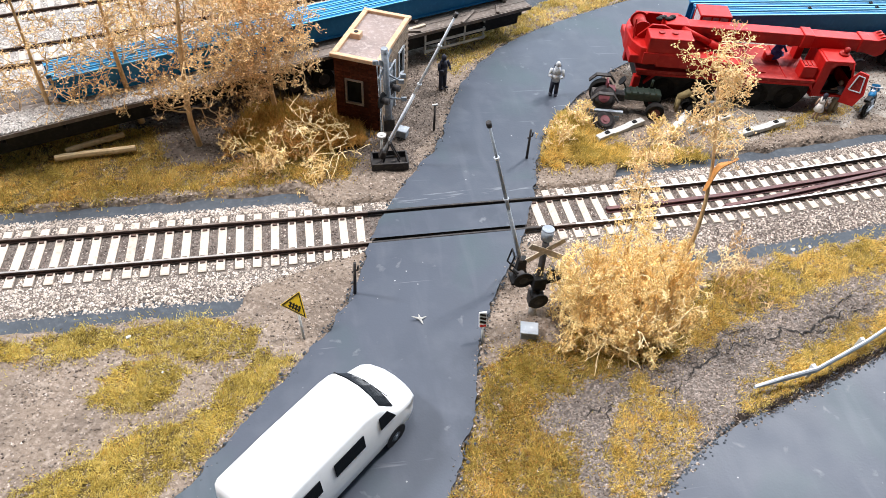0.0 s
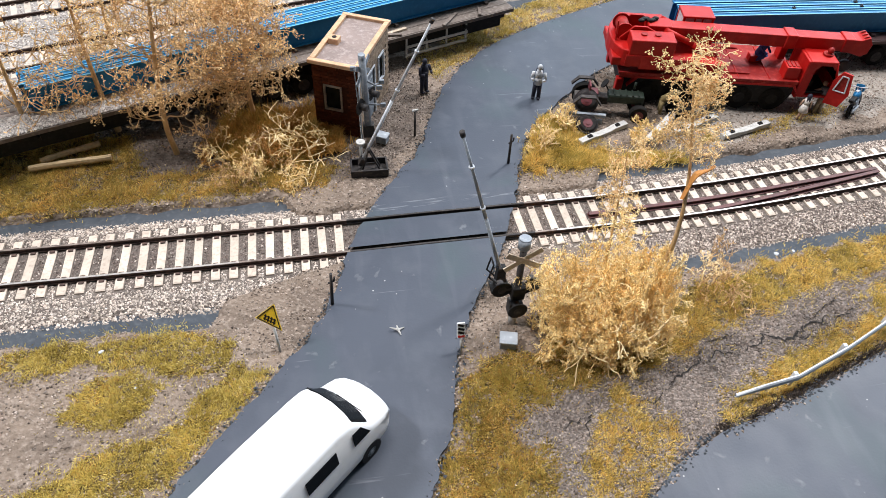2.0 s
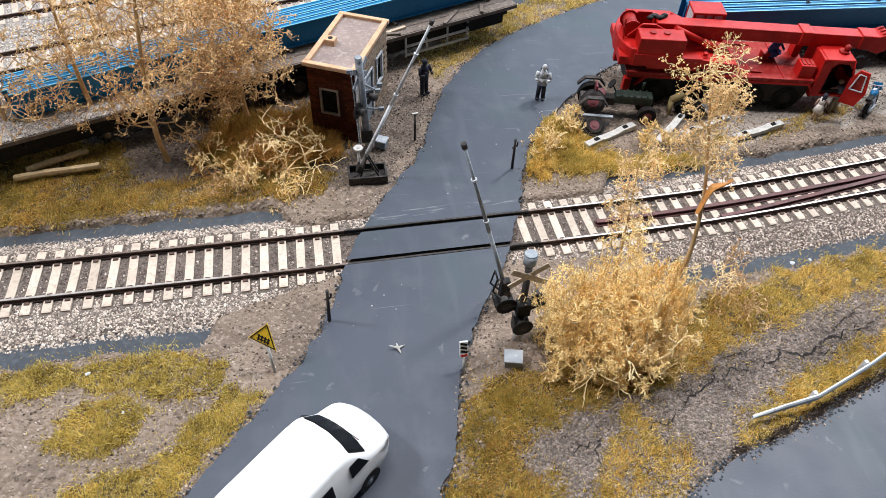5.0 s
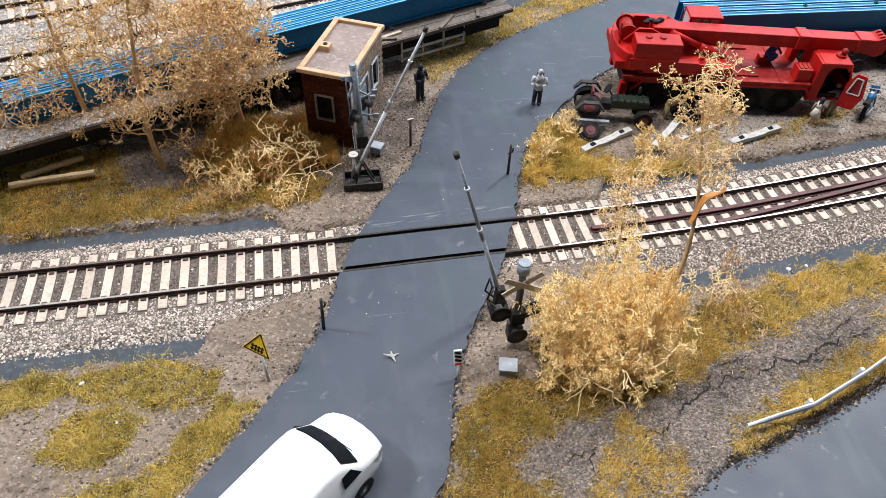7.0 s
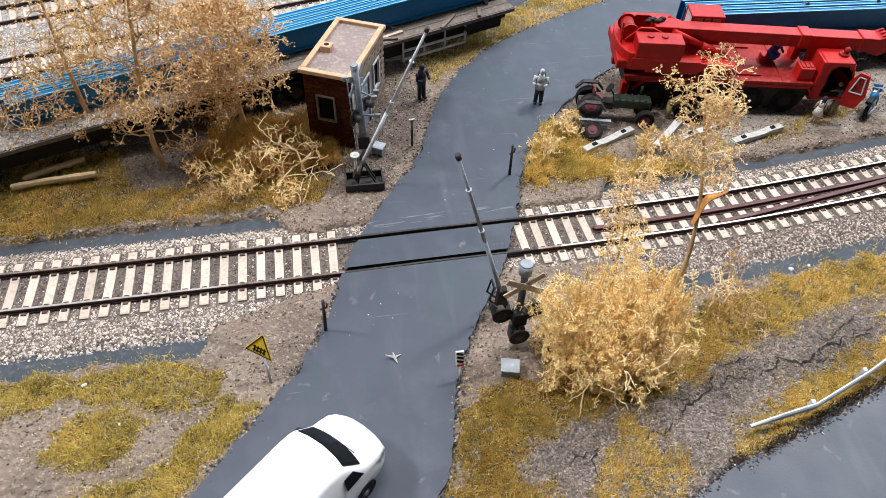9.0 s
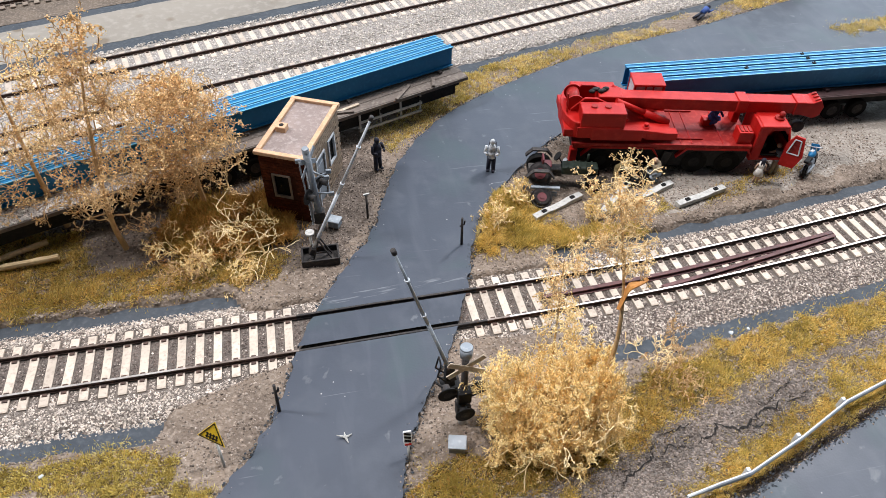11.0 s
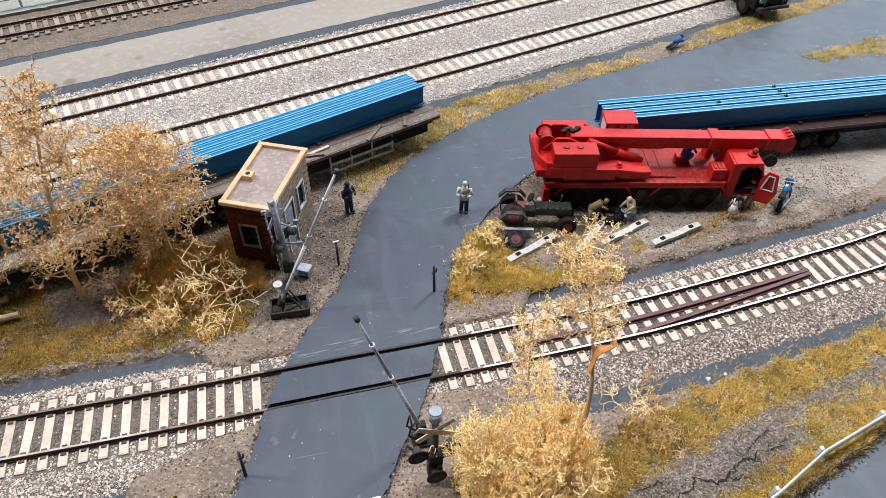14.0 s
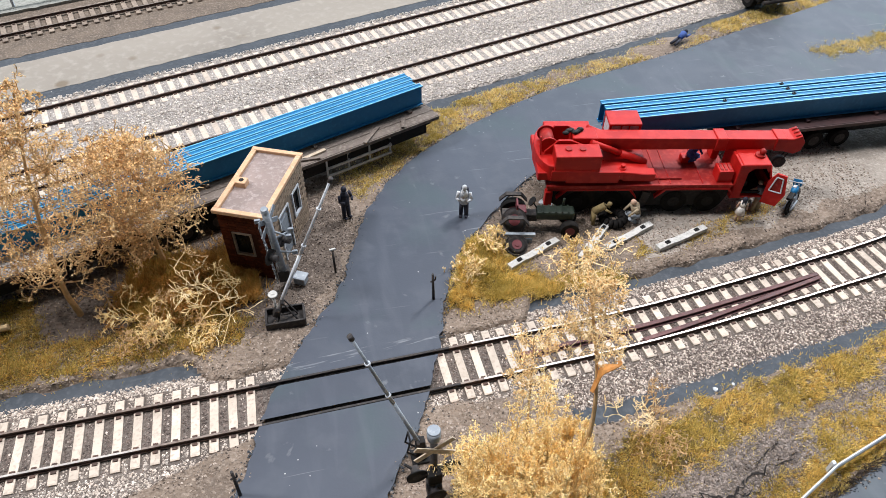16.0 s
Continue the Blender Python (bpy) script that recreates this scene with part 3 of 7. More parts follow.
def slab(name, left, right, top, thick, material, label, kind="structure", category="road", jag=0.0, cols=10):
    """A sheet between two edge lines of equal length, with skirts."""
    n = len(left)
    u = np.linspace(0, 1, cols)[None, :, None]
    p = left[:, None, :] * (1 - u) + right[:, None, :] * u
    if jag:
        for c in (0, -1):
            q = p[:, c].copy()
            p[:, c, 0] += jag * rough_field(q[:, 0], q[:, 1], 4.0, 31) + 0.4 * jag * rough_field(q[:, 0], q[:, 1], 9.0, 32)
    z = np.full((n, cols, 1), top)
    v = np.concatenate([p, z], -1)
    low = v[:, [0, -1]].copy()
    low[:, :, 2] -= thick
    verts = np.concatenate([v.reshape(-1, 3), low.reshape(-1, 3)])
    i = np.arange(n * cols).reshape(n, cols)
    f = [np.stack([i[:-1, :-1], i[:-1, 1:], i[1:, 1:], i[1:, :-1]], -1).reshape(-1, 4)]
    b = n * cols + np.arange(n) * 2
    f.append(np.stack([b[:-1], i[:-1, 0], i[1:, 0], b[1:]], -1))
    f.append(np.stack([i[:-1, -1], b[:-1] + 1, b[1:] + 1, i[1:, -1]], -1))
    me = soup(name, verts, np.concatenate(f), material)
    return tagged(new(name, me), label, category, kind=kind)


def refine(line, step=0.18):
    d = np.r_[0, np.cumsum(np.hypot(*np.diff(line, axis=0).T))]
    s = np.linspace(0, d[-1], int(d[-1] / step))
    return np.stack([np.interp(s, d, line[:, k]) for k in (0, 1)], -1)


# the road is cut by four flangeway grooves at the crossing: three panels and two open lengths
def build_roads():
    left, right = ROAD_L, ROAD_R
    fine_l = np.concatenate([np.linspace(left[i], left[i + 1], 4, endpoint=False) for i in range(len(left) - 1)])
    fine_r = np.concatenate([np.linspace(right[i], right[i + 1], 4, endpoint=False) for i in range(len(right) - 1)])

    def edge_at(line, off):
        d = line[:, 1] - (track_y(line[:, 0]) + off)
        k = np.where((d[:-1] < 0) & (d[1:] >= 0))[0][0]
        t = -d[k] / (d[k + 1] - d[k])
        return line[k] * (1 - t) + line[k + 1] * t, k

    road = thing("road", 0, 0, 0, 0, "blue-grey painted asphalt road crossing the railway", "road", kind="structure")
    pieces = [(None, -0.80), (-0.58, 0.58), (0.80, None)]
    for a, b in pieces:
        seg = []
        for line in (fine_l, fine_r):
            pa, ka = edge_at(line, a) if a is not None else (line[0], -1)
            pb, kb = edge_at(line, b) if b is not None else (line[-1], len(line) - 2)
            seg.append(np.concatenate([[pa], line[ka + 1:kb + 1], [pb]]))
        m = max(len(seg[0]), len(seg[1]), 8)
        # pair by index on the long pieces, evenly between the rails
        ob = slab("road_panel", resample_like(seg[0], m), resample_like(seg[1], m), 0.0, 0.14, M_ROAD, "", "", "", 0.07)
        ob.parent = road
        for key in ("kind", "category"):
            if key in ob:
                del ob[key]


def resample_like(line, n):
    t = np.linspace(0, len(line) - 1, n)
    return np.stack([np.interp(t, np.arange(len(line)), line[:, k]) for k in (0, 1)], -1)


build_roads()


def build_side_road():
    edge = np.concatenate([np.linspace(ROAD2[i], ROAD2[i + 1], 6, endpoint=False) for i in range(len(ROAD2) - 1)])
    edge = edge[edge[:, 1] > -28]
    edge[:, 1] += 0.06 * rough_field(edge[:, 0], edge[:, 1], 4.0, 31)
    far = edge.copy()
    far[:, 1] = -31.0
    keep = np.r_[True, np.diff(np.maximum.accumulate(edge[:, 0])) > 0]
    slab("side_road", edge[keep][::-1], far[keep][::-1], -0.02, 0.14, M_ROAD, "blue-grey painted road beside the guard rail")


build_side_road()


def strip_between(name, x0, x1, base, lo, hi, z, material, label, cat="ground", lump=0.0, step=0.3):
    x = np.arange(x0, x1, step)
    b = base(x)
    a = np.stack([x, b + lo + lump * rough_field(x, x * 0, 3.0, 7)], -1)
    c = np.stack([x, b + hi + lump * rough_field(x, x * 0 + 9, 3.0, 8)], -1)
    return slab(name, a, c, z, 0.3, material, label, category=cat, cols=8)


strip_between("roadbed", -48, 60, track_y, -3.9, 3.2, -0.30, M_STRIP, "dark grey roadbed strip beside the ballast")
strip_between("roadbed_far", -48, 60, far_y, -4.0, FAR_B + 3.1, -0.24, M_STRIP, "dark grey roadbed under the far tracks", lump=0.06)
strip_between("dusty_band", -48, 60, far_y, FAR_B + 2.75, FAR_B + 6.5, -0.226, M_BAND, "pale dusty level ground between the tracks", lump=0.05)
strip_between("roadbed_strip", -48, 60, far_y, FAR_B + 6.4, FAR_B + 7.3, -0.233, M_STRIP, "dark grey edging strip", lump=0.05)
strip_between("brown_ballast_bed", -48, 60, far_y, FAR_B + 7.25, FAR_C + 2.4, -0.215, M_BROWNBAL, "brown weathered ballast under the furthest track", lump=0.08)
strip_between("pale_yard", -48, 60, far_y, FAR_C + 2.3, 44, -0.05, M_PALE, "pale grey green ground behind the last track", lump=0.05)


# ---- railway tracks ----
def path_points(xs, base, off=0.0):
    y = base(xs)
    g = np.gradient(y, xs)
    n = np.stack([-g, np.ones_like(g)], -1) / np.sqrt(1 + g ** 2)[:, None]
    return np.stack([xs, y], -1) + n * off, n, np.degrees(np.arctan(g))


def rail_mesh(name, xs, base, off, top, mats, height=0.16, wide=1.0):
    """A rail with foot, web and head swept along the line."""
    prof = [(-0.07, -height), (0.07, -height), (0.07, -height + 0.025), (0.018, -height + 0.04), (0.018, -0.045), (0.038, -0.038), (0.038, -0.006), (0.03, 0.0), (-0.03, 0.0), (-0.038, -0.006), (-0.038, -0.038), (-0.018, -0.045), (-0.018, -height + 0.04), (-0.07, -height + 0.025)]
    c, n, _ = path_points(xs, base, off)
    k = len(prof)
    v = np.concatenate([np.concatenate([c + n * a * wide, np.full((len(c), 1), top + b)], -1)[:, None] for a, b in prof], 1)
    i = np.arange(len(c) * k).reshape(len(c), k)
    j = np.roll(i, -1, 1)
    f = np.stack([i[:-1], i[1:], j[1:], j[:-1]], -1).reshape(-1, 4)
    idx = np.tile([1 if s in (6, 7, 8) else 0 for s in range(k)], len(c) - 1)
    if len(mats) > 2:  # sky glint on the heads is put into their colour
        along = np.repeat(xs[:-1], k)
        idx[(idx == 1) & (along > 4.2)] = 2
        idx[(idx == 1) & (along < -6.5) & (off < 0)] = 2
        # inside the road the groove's shade goes into the rail colour
        idx[(along > -2.9) & (along < 3.4)] = 3
    return soup(name, v.reshape(-1, 3), f[:, ::-1], mats, idx)


def sleeper_mesh(mats, length=2.55):
    bm = BM()
    h, w = length / 2, 0.135
    out = [(-h, -0.2), (h, -0.2), (h, -0.02), (h - 0.05, 0.0), (0.62, 0.0), (0.45, -0.025), (-0.45, -0.025), (-0.62, 0.0), (-h + 0.05, 0.0), (-h, -0.02)]
    prism(bm, out, -w, w, axis="x")
    for s in (-1, 1):
        for e in (-1, 1):
            box(bm, (0, s * 0.75 + e * 0.13, 0.012), (0.15, 0.09, 0.05), mi=1)
    return mesh_of("sleeper", bm, mats)


def build_track(name, base, off, x0, x1, top, label, sleeper_me, gap=None, spacing=0.58, mats=(M_RUST, M_STEEL)):
    tr = thing(name, 0, 0, 0, 0, label, "railway track", kind="structure")
    xs = np.arange(x0, x1, 0.4)
    line = lambda x: base(x) + off
    for s in (-0.752, 0.752):
        part("rail", rail_mesh("rail", xs, line, s, top, list(mats)), None, tr)
    x = x0 + 0.2
    rng = random.Random(len(name))
    while x < x1:
        if not (gap and gap(x)):
            p, _, a = path_points(np.array([x - 0.05, x, x + 0.05]), line)
            ob = new("sleeper", sleeper_me)
            ob.parent = tr
            ob.matrix_basis = pose(p[1][0] * S, p[1][1] * S, (top - 0.15) * S, 0, rng.uniform(-1, 1), a[1] + rng.uniform(-1.2, 1.2))
        x += spacing
    return tr


SLEEPER = sleeper_mesh([M_SLEEPER, M_RUST])
SLEEPER_BR = sleeper_mesh([M_SLEEPER_B, M_RUST])
build_track("railway_track", track_y, 0, -30, 36, 0.005, "single railway track with pale concrete sleepers and rusty rails", SLEEPER, gap=lambda x: -2.55 < x < 3.1, mats=(M_RUST, M_STEEL, M_STEEL_GLINT, M_DGREY))
build_track("railway_track_far", far_y, 0, -34, 48, 0.02, "far railway track with pale sleepers in light ballast", SLEEPER)
build_track("railway_track_far", far_y, FAR_B, -38, 48, 0.02, "far railway track with pale sleepers in light ballast", SLEEPER)
build_track("railway_track_old", far_y, FAR_C, -40, 20, 0.05, "dark weathered railway track on brown ballast", SLEEPER_BR)

# two rusty check rails lying between the running rails, closing towards each other
def build_check_rails():
    for x0, a, b, lab in ((5.8, -0.10, 0.06, "long dark red rusty check rail between the running rails"), (10.3, -0.62, -0.1, "short dark red rusty check rail between the running rails")):
        xs = np.arange(x0, 18.3, 0.3)
        me = rail_mesh("check_rail", xs, lambda x: track_y(x) + a + (b - a) * (x - x0) / (18.3 - x0), 0, -0.02, [M_CHECK, M_CHECK], height=0.15, wide=2.0)
        tagged(new("check_rail", me), lab, "check rail", group="check rails")


build_check_rails()


# ---- ballast ----
OCTA = np.array([(1, 0, 0), (-1, 0, 0), (0, 1, 0), (0, -1, 0), (0, 0, 1), (0, 0, -1)], float)
OCTF = np.array([(0, 2, 4), (2, 1, 4), (1, 3, 4), (3, 0, 4), (2, 0, 5), (1, 2, 5), (3, 1, 5), (0, 3, 5)])


def stones(name, pts, size, material, label, seed=1, category="ballast", idx=None, mats=None):
    rng = np.random.RandomState(seed)
    n = len(pts)
    v = OCTA[None] * (0.6 + 0.8 * rng.rand(n, 6, 1)) * size * (0.6 + 0.7 * rng.rand(n, 1, 1))
    a = rng.rand(n) * 6.283
    c, s = np.cos(a)[:, None], np.sin(a)[:, None]
    tilt = rng.randn(n, 1) * 0.5
    x, y, z = v[..., 0], v[..., 1], v[..., 2] * 0.75
    x, z = x * np.cos(tilt) - z * np.sin(tilt), x * np.sin(tilt) + z * np.cos(tilt)
    v = np.stack([x * c - y * s, x * s + y * c, z], -1) + np.asarray(pts)[:, None]
    f = (OCTF[None] + 6 * np.arange(n)[:, None, None]).reshape(-1, 3)
    me = soup(name, v.reshape(-1, 3), f, mats or material, None if idx is None else np.repeat(idx, 8))
    return tagged(new(name, me), label, category, kind="stuff")


def bed(name, base, off, x0, x1, n_w, s_w, top, foot, material, label):
    """A ballast shoulder with sloping sides."""
    xs = np.arange(x0, x1, 0.3)
    c, n, _ = path_points(xs, lambda x: base(x) + off)
    cols = [(-s_w, foot), (-s_w + 0.45, top - 0.02), (-0.7, top), (0.7, top), (n_w - 0.35, top - 0.02), (n_w, foot)]
    v = np.concatenate([np.concatenate([c + n * (a + (0.12 * rough_field(xs, xs * 0 + k, 2.5, k) if k in (0, 5) else 0 * xs)[:, None]), np.full((len(c), 1), z)], -1)[:, None] for k, (a, z) in enumerate(cols)], 1)
    i = np.arange(len(c) * len(cols)).reshape(len(c), -1)
    f = np.stack([i[:-1, :-1], i[:-1, 1:], i[1:, 1:], i[1:, :-1]], -1).reshape(-1, 4)[:, ::-1]
    me = soup(name, v.reshape(-1, 3), f, material)
    tagged(new(name, me), label, "ballast", kind="structure")


bed("ballast_bed", track_y, 0, -40, 46, 1.75, 2.45, -0.20, -0.32, M_BALLAST, "pale stone ballast bed of the near track")
bed("ballast_bed_far", far_y, 0, -40, 56, 2.4, 2.75, -0.16, -0.26, M_BALLAST_F, "pale stone ballast bed of the far tracks")
bed("ballast_bed_far", far_y, FAR_B, -40, 56, 1.75, 2.9, -0.16, -0.26, M_BALLAST_F, "pale stone ballast bed of the far tracks")


def scatter_ballast():
    rng = np.random.RandomState(3)
    n = 128000
    x = rng.uniform(-17, 27, n)
    x[104000:] = rng.uniform(6.5, 27, n - 104000)
    d = rng.uniform(-2.55, 1.85, n)
    y = track_y(x) + d
    top = np.where(d < 0, np.interp(-d, [0, 2.0, 2.5], [-0.20, -0.22, -0.31]), np.interp(d, [0, 1.4, 1.8], [-0.20, -0.22, -0.31]))
    phase = np.mod(x - (-30 + 0.2) + 0.29, 0.58) - 0.29
    keep = ~inside(ROAD_POLY, x, y) & (np.abs(np.abs(d) - 0.75) > 0.1) & ~((np.abs(phase) < 0.19) & (np.abs(d) < 1.36) & ~((x > -2.6) & (x < 3.1)))
    dark = (np.abs(d) < 0.66) & (rng.rand(n) < 0.92) | (rng.rand(n) < np.where(x > 7, np.where(d < -1, 0.5, 0.42), 0.12))
    keep &= d > np.interp(x, [-7.2, -6.7, -2.8, 2.6, 6.4, 7.2], [-2.6, -2.3, -1.1, -1.4, -1.7, -2.6]) + 0.15 * rough_field(x, y, 3.0, 4)
    edge = rng.rand(n) < np.interp(np.abs(d), [1.5, 2.5], [1.0, 0.75])
    keep &= edge
    p = np.stack([x, y, top - 0.01], -1)[keep]
    fine_side = p[:, 0] > 6.5
    stones("ballast_stones", p[fine_side], 0.05, None, "fine brown and grey ballast stones along the near track", 8, idx=dark[keep][fine_side].astype(int), mats=[M_STONE, M_STONE_D])
    p, dark = p[~fine_side], dark[keep][~fine_side]
    stones("ballast_stones", p, 0.047, None, "loose pale and oily ballast stones along the near track", 1, idx=dark.astype(int), mats=[M_STONE, M_STONE_D])
    n = 62000
    x = rng.uniform(-24, 34, n)
    d = rng.uniform(-2.72, FAR_B + 1.8, n)
    keep = (np.abs(np.abs(d) - 0.75) > 0.1) & (np.abs(np.abs(d - FAR_B) - 0.75) > 0.1)
    for o, x0 in ((0, -34), (FAR_B, -38)):
        keep &= ~((np.abs(np.mod(x - (x0 + 0.2) + (d - o) * 0.29 + 0.29, 0.58) - 0.29) < 0.2) & (np.abs(d - o) < 1.4))
    p = np.stack([x, far_y(x) + d, np.full(n, -0.165)], -1)[keep]
    stones("ballast_stones_far", p, 0.055, M_STONE_F, "loose pale ballast stones between the far tracks", 2)
    # spilled grit on the soil beside the crossing
    n = 95000
    x = rng.uniform(-13, 24, n)
    y = rng.uniform(-10, 11, n)
    z = ground_z(x, y)
    keep = (rng.rand(n) < 0.45 + 0.55 * (rough_field(x, y, 1.2, 61) > -0.2)) & (z > -0.2) & ~inside(ROAD_POLY, x, y) & ~inside(ROAD2_POLY, x, y)
    keep &= ~inside(CLAY, x, y) | (rng.rand(n) < 0.3)
    p = np.stack([x, y, z], -1)[keep]
    stones("soil_grit", p, 0.04, None, "small brown, grey and dark grit on the soil", 4, category="gravel", idx=(rng.rand(len(p)) < np.where(inside(CLAY, p[:, 0], p[:, 1]) | inside(SOIL, p[:, 0], p[:, 1]), 0.4, 0.09)).astype(int), mats=[M_GRIT, M_GRIT_D])

    # pale pebbles round the grass patch on the far road
    n = 900
    x, y = rng.uniform(27.6, 36, n), rng.uniform(15.5, 18, n)
    keep = inside(GRASS["siding"], x + 0.1 * rng.randn(n), y + 0.1 * rng.randn(n))
    stones("pebbles", np.stack([x, y, np.full(n, 0.01)], -1)[keep], 0.034, None, "pale and dark pebbles round the grass patch on the road", 16, category="gravel", idx=(rng.rand(keep.sum()) < 0.15).astype(int), mats=[M_CRUMB_P, M_GRIT_D])
    # crumbled crust of the dried clay
    n = 52000
    x, y = rng.uniform(1, 20, n), rng.uniform(-10.6, -2.9, n)
    z = ground_z(x, y)
    keep = inside(CLAY, x, y) & (z > -0.2) & ~inside(ROAD2_POLY, x, y)
    stones("clay_crumbs", np.stack([x, y, z + 0.005], -1)[keep], 0.045, M_CRUMB, "crumbly grey brown crust of dried clay", 6, category="gravel")


scatter_ballast()


def crumbs():
    """Broken edges and crumbs along the road sides."""
    rng = np.random.RandomState(9)
    for line, sgn, seed in ((ROAD_L, -1, 5), (ROAD_R, 1, 6), (ROAD2, -1, 7)):
        fine_line = refine(line[(line[:, 1] > -13) & (line[:, 0] < 26)], 0.03)
        k = rng.randint(0, len(fine_line), 1300)
        p = fine_line[k] + rng.randn(len(k), 2) * 0.10
        z = np.full(len(p), -0.02)
        keep = np.abs(p[:, 1] - track_y(p[:, 0])) > 1.0
        dark = (rng.rand(len(p)) < 0.72).astype(int)
        stones("road_edge_crumbs", np.stack([p[:, 0], p[:, 1], z], -1)[keep], 0.042, None, "broken dark and pale crumbs along the road edge", seed, "gravel", dark[keep], [M_GRIT, M_STRIP])


crumbs()


# ---- grass ----
def blades(name, pts, length, width, material, label, seed=1, lean=0.9):
    """Short tapered fibres, pressed about in all directions."""
    rng = np.random.RandomState(seed)
    n = len(pts)
    p = np.asarray(pts)
    # fibres of one tuft lean alike
    a = 3.0 * rough_field(p[:, 0], p[:, 1], 2.6, 81) + rng.randn(n) * 1.3
    L = length * (0.45 + 0.8 * rng.rand(n)) * (1 + 0.3 * rough_field(p[:, 0], p[:, 1], 3.4, 82))
    k = lean * (0.35 + np.abs(rng.randn(n)))
    tip = np.stack([np.cos(a) * k, np.sin(a) * k, np.ones(n)], -1)
    tip *= (L / np.linalg.norm(tip, axis=1))[:, None]
    side = np.cross(tip, rng.randn(n, 3))
    side *= width / 2 / (np.linalg.norm(side, axis=1)[:, None] + 1e-9)
    v = np.stack([p - side, p + side, p + tip], 1)
    me = soup(name, v.reshape(-1, 3), np.arange(3)[None] + 3 * np.arange(n)[:, None], material)
    return tagged(new(name, me), label, "grass", kind="stuff")


def grass_points(poly, density, rng, soft=0.2, on_road=False):
    """Points in the plot: full in its middle, ragged and thinning at its rim, in tufts with gaps."""
    poly = np.asarray(poly, float)
    lo, hi = poly.min(0) - 0.5, poly.max(0) + 0.5
    n = int((hi - lo).prod() * density)
    x, y = rng.uniform(lo[0], hi[0], n), rng.uniform(lo[1], hi[1], n)
    blur = 0.10 + 0.22 * (rng.rand(n) < 0.25)
    jx = x + soft * rough_field(x, y, 3.2, 21) + blur * rng.randn(n)
    jy = y + soft * rough_field(x, y, 3.2, 22) + blur * rng.randn(n)
    keep = inside(poly, jx, jy) & (rough_field(x, y, 7.0, 23) + 0.6 * rough_field(x, y, 2.4, 24) + 2.2 * rng.rand(n) > 0.72) & (on_road | ~inside(ROAD_POLY, x, y))
    x, y = x[keep], y[keep]
    return np.stack([x, y, np.maximum(ground_z(x, y), -0.01 if on_road else -0.12) - 0.01], -1)


def build_grass():
    rng = np.random.RandomState(12)
    for key, poly in GRASS.items():
        far = key in ("far_verge", "siding")
        olive = key in ("northwest", "southeast")
        west = key in ("southwest", "island", "roadside_west")
        p = grass_points(poly, 1500 if far else (3000 if key in ("northwest", "bank", "southwest") else 3800), rng, on_road=key == "siding")
        if key == "far_verge":
            p = p[(rough_field(p[:, 0], p[:, 1], 0.8, 52) + 1.3 * rng.rand(len(p)) > np.interp(p[:, 0], [6, 12, 20], [-0.6, 0.3, 0.55])) & (p[:, 1] - far_y(p[:, 0]) < -3.4)]
        if key == "northwest":
            p = p[rough_field(p[:, 0], p[:, 1], 2.2, 26) + 1.5 * rng.rand(len(p)) > -0.05]
        if key == "ledge":
            p = p[(rng.rand(len(p)) < 0.3) & (rough_field(p[:, 0], p[:, 1], 1.1, 51) > 0.0)]
        patch = rough_field(p[:, 0], p[:, 1], 1.6, 71)
        part_o = rng.rand(len(p)) < np.clip((0.78 if key == "southeast" else 0.62 if olive else 0.36) + 0.3 * patch, 0, 1)
        if key in ("mound", "hut_side"):
            p[:, 2] += 0.2
            third = rng.rand(len(p)) < np.clip((0.42 if key == "mound" else 0.12) + 0.3 * patch, 0, 1)
            blades("grass", p[third], 0.34, 0.036, M_GRASS_O, "tall olive straw grass beside the hut", 5, 0.7)
            blades("grass", p[~third], 0.40, 0.036, M_GRASS_B, "tall brown grass clump beside the hut", 6, 0.8)
            continue
        if key == "crossing_clump":
            p[:, 2] += 0.35 * np.exp(-((p[:, 0] - 5.3) / 0.9) ** 2 - ((p[:, 1] - 4.1) / 1.2) ** 2)
        brown = rng.rand(len(p)) < np.clip((0.2 if olive else 0.03 if west else 0.1) - 0.1 * patch, 0.01, 0.6)
        blades("grass", p[brown], 0.14, 0.032, M_GRASS_B, "withered brown static grass tufts", 7)
        p, part_o = p[~brown], part_o[~brown]
        length = 0.25 if key == "crossing_clump" else 0.14
        width = 0.042 if far else 0.03
        blades("grass", p[~part_o], length, width, M_GRASS_P if far else M_GRASS_Y if west else M_GRASS, "dry straw yellow static grass tufts", 3)
        blades("grass", p[part_o], length, width, M_GRASS_O, "olive brown static grass tufts", 4)
    # dark blades that paint the bank's shadow where the verge meets the side road
    edge = refine(ROAD2[(ROAD2[:, 0] > 6.5) & (ROAD2[:, 0] < 24)], 0.02)
    edge = edge[rng.randint(0, len(edge), 7000)] + rng.randn(7000, 2) * 0.07 + np.array([-0.03, 0.09])
    blades("grass", np.stack([edge[:, 0], edge[:, 1], np.full(len(edge), -0.06)], -1), 0.15, 0.045, M_GRIT_D, "dark blades painting the bank shadow along the side road", 8, 0.6)


build_grass()

# ---- crossing keeper's hut ----
def brick_mesh(l, h, d, material):
    bm = BM()
    box(bm, (0, 0, 0), (l, d, h), bevel=0.008)
    return mesh_of("brick", bm, material)


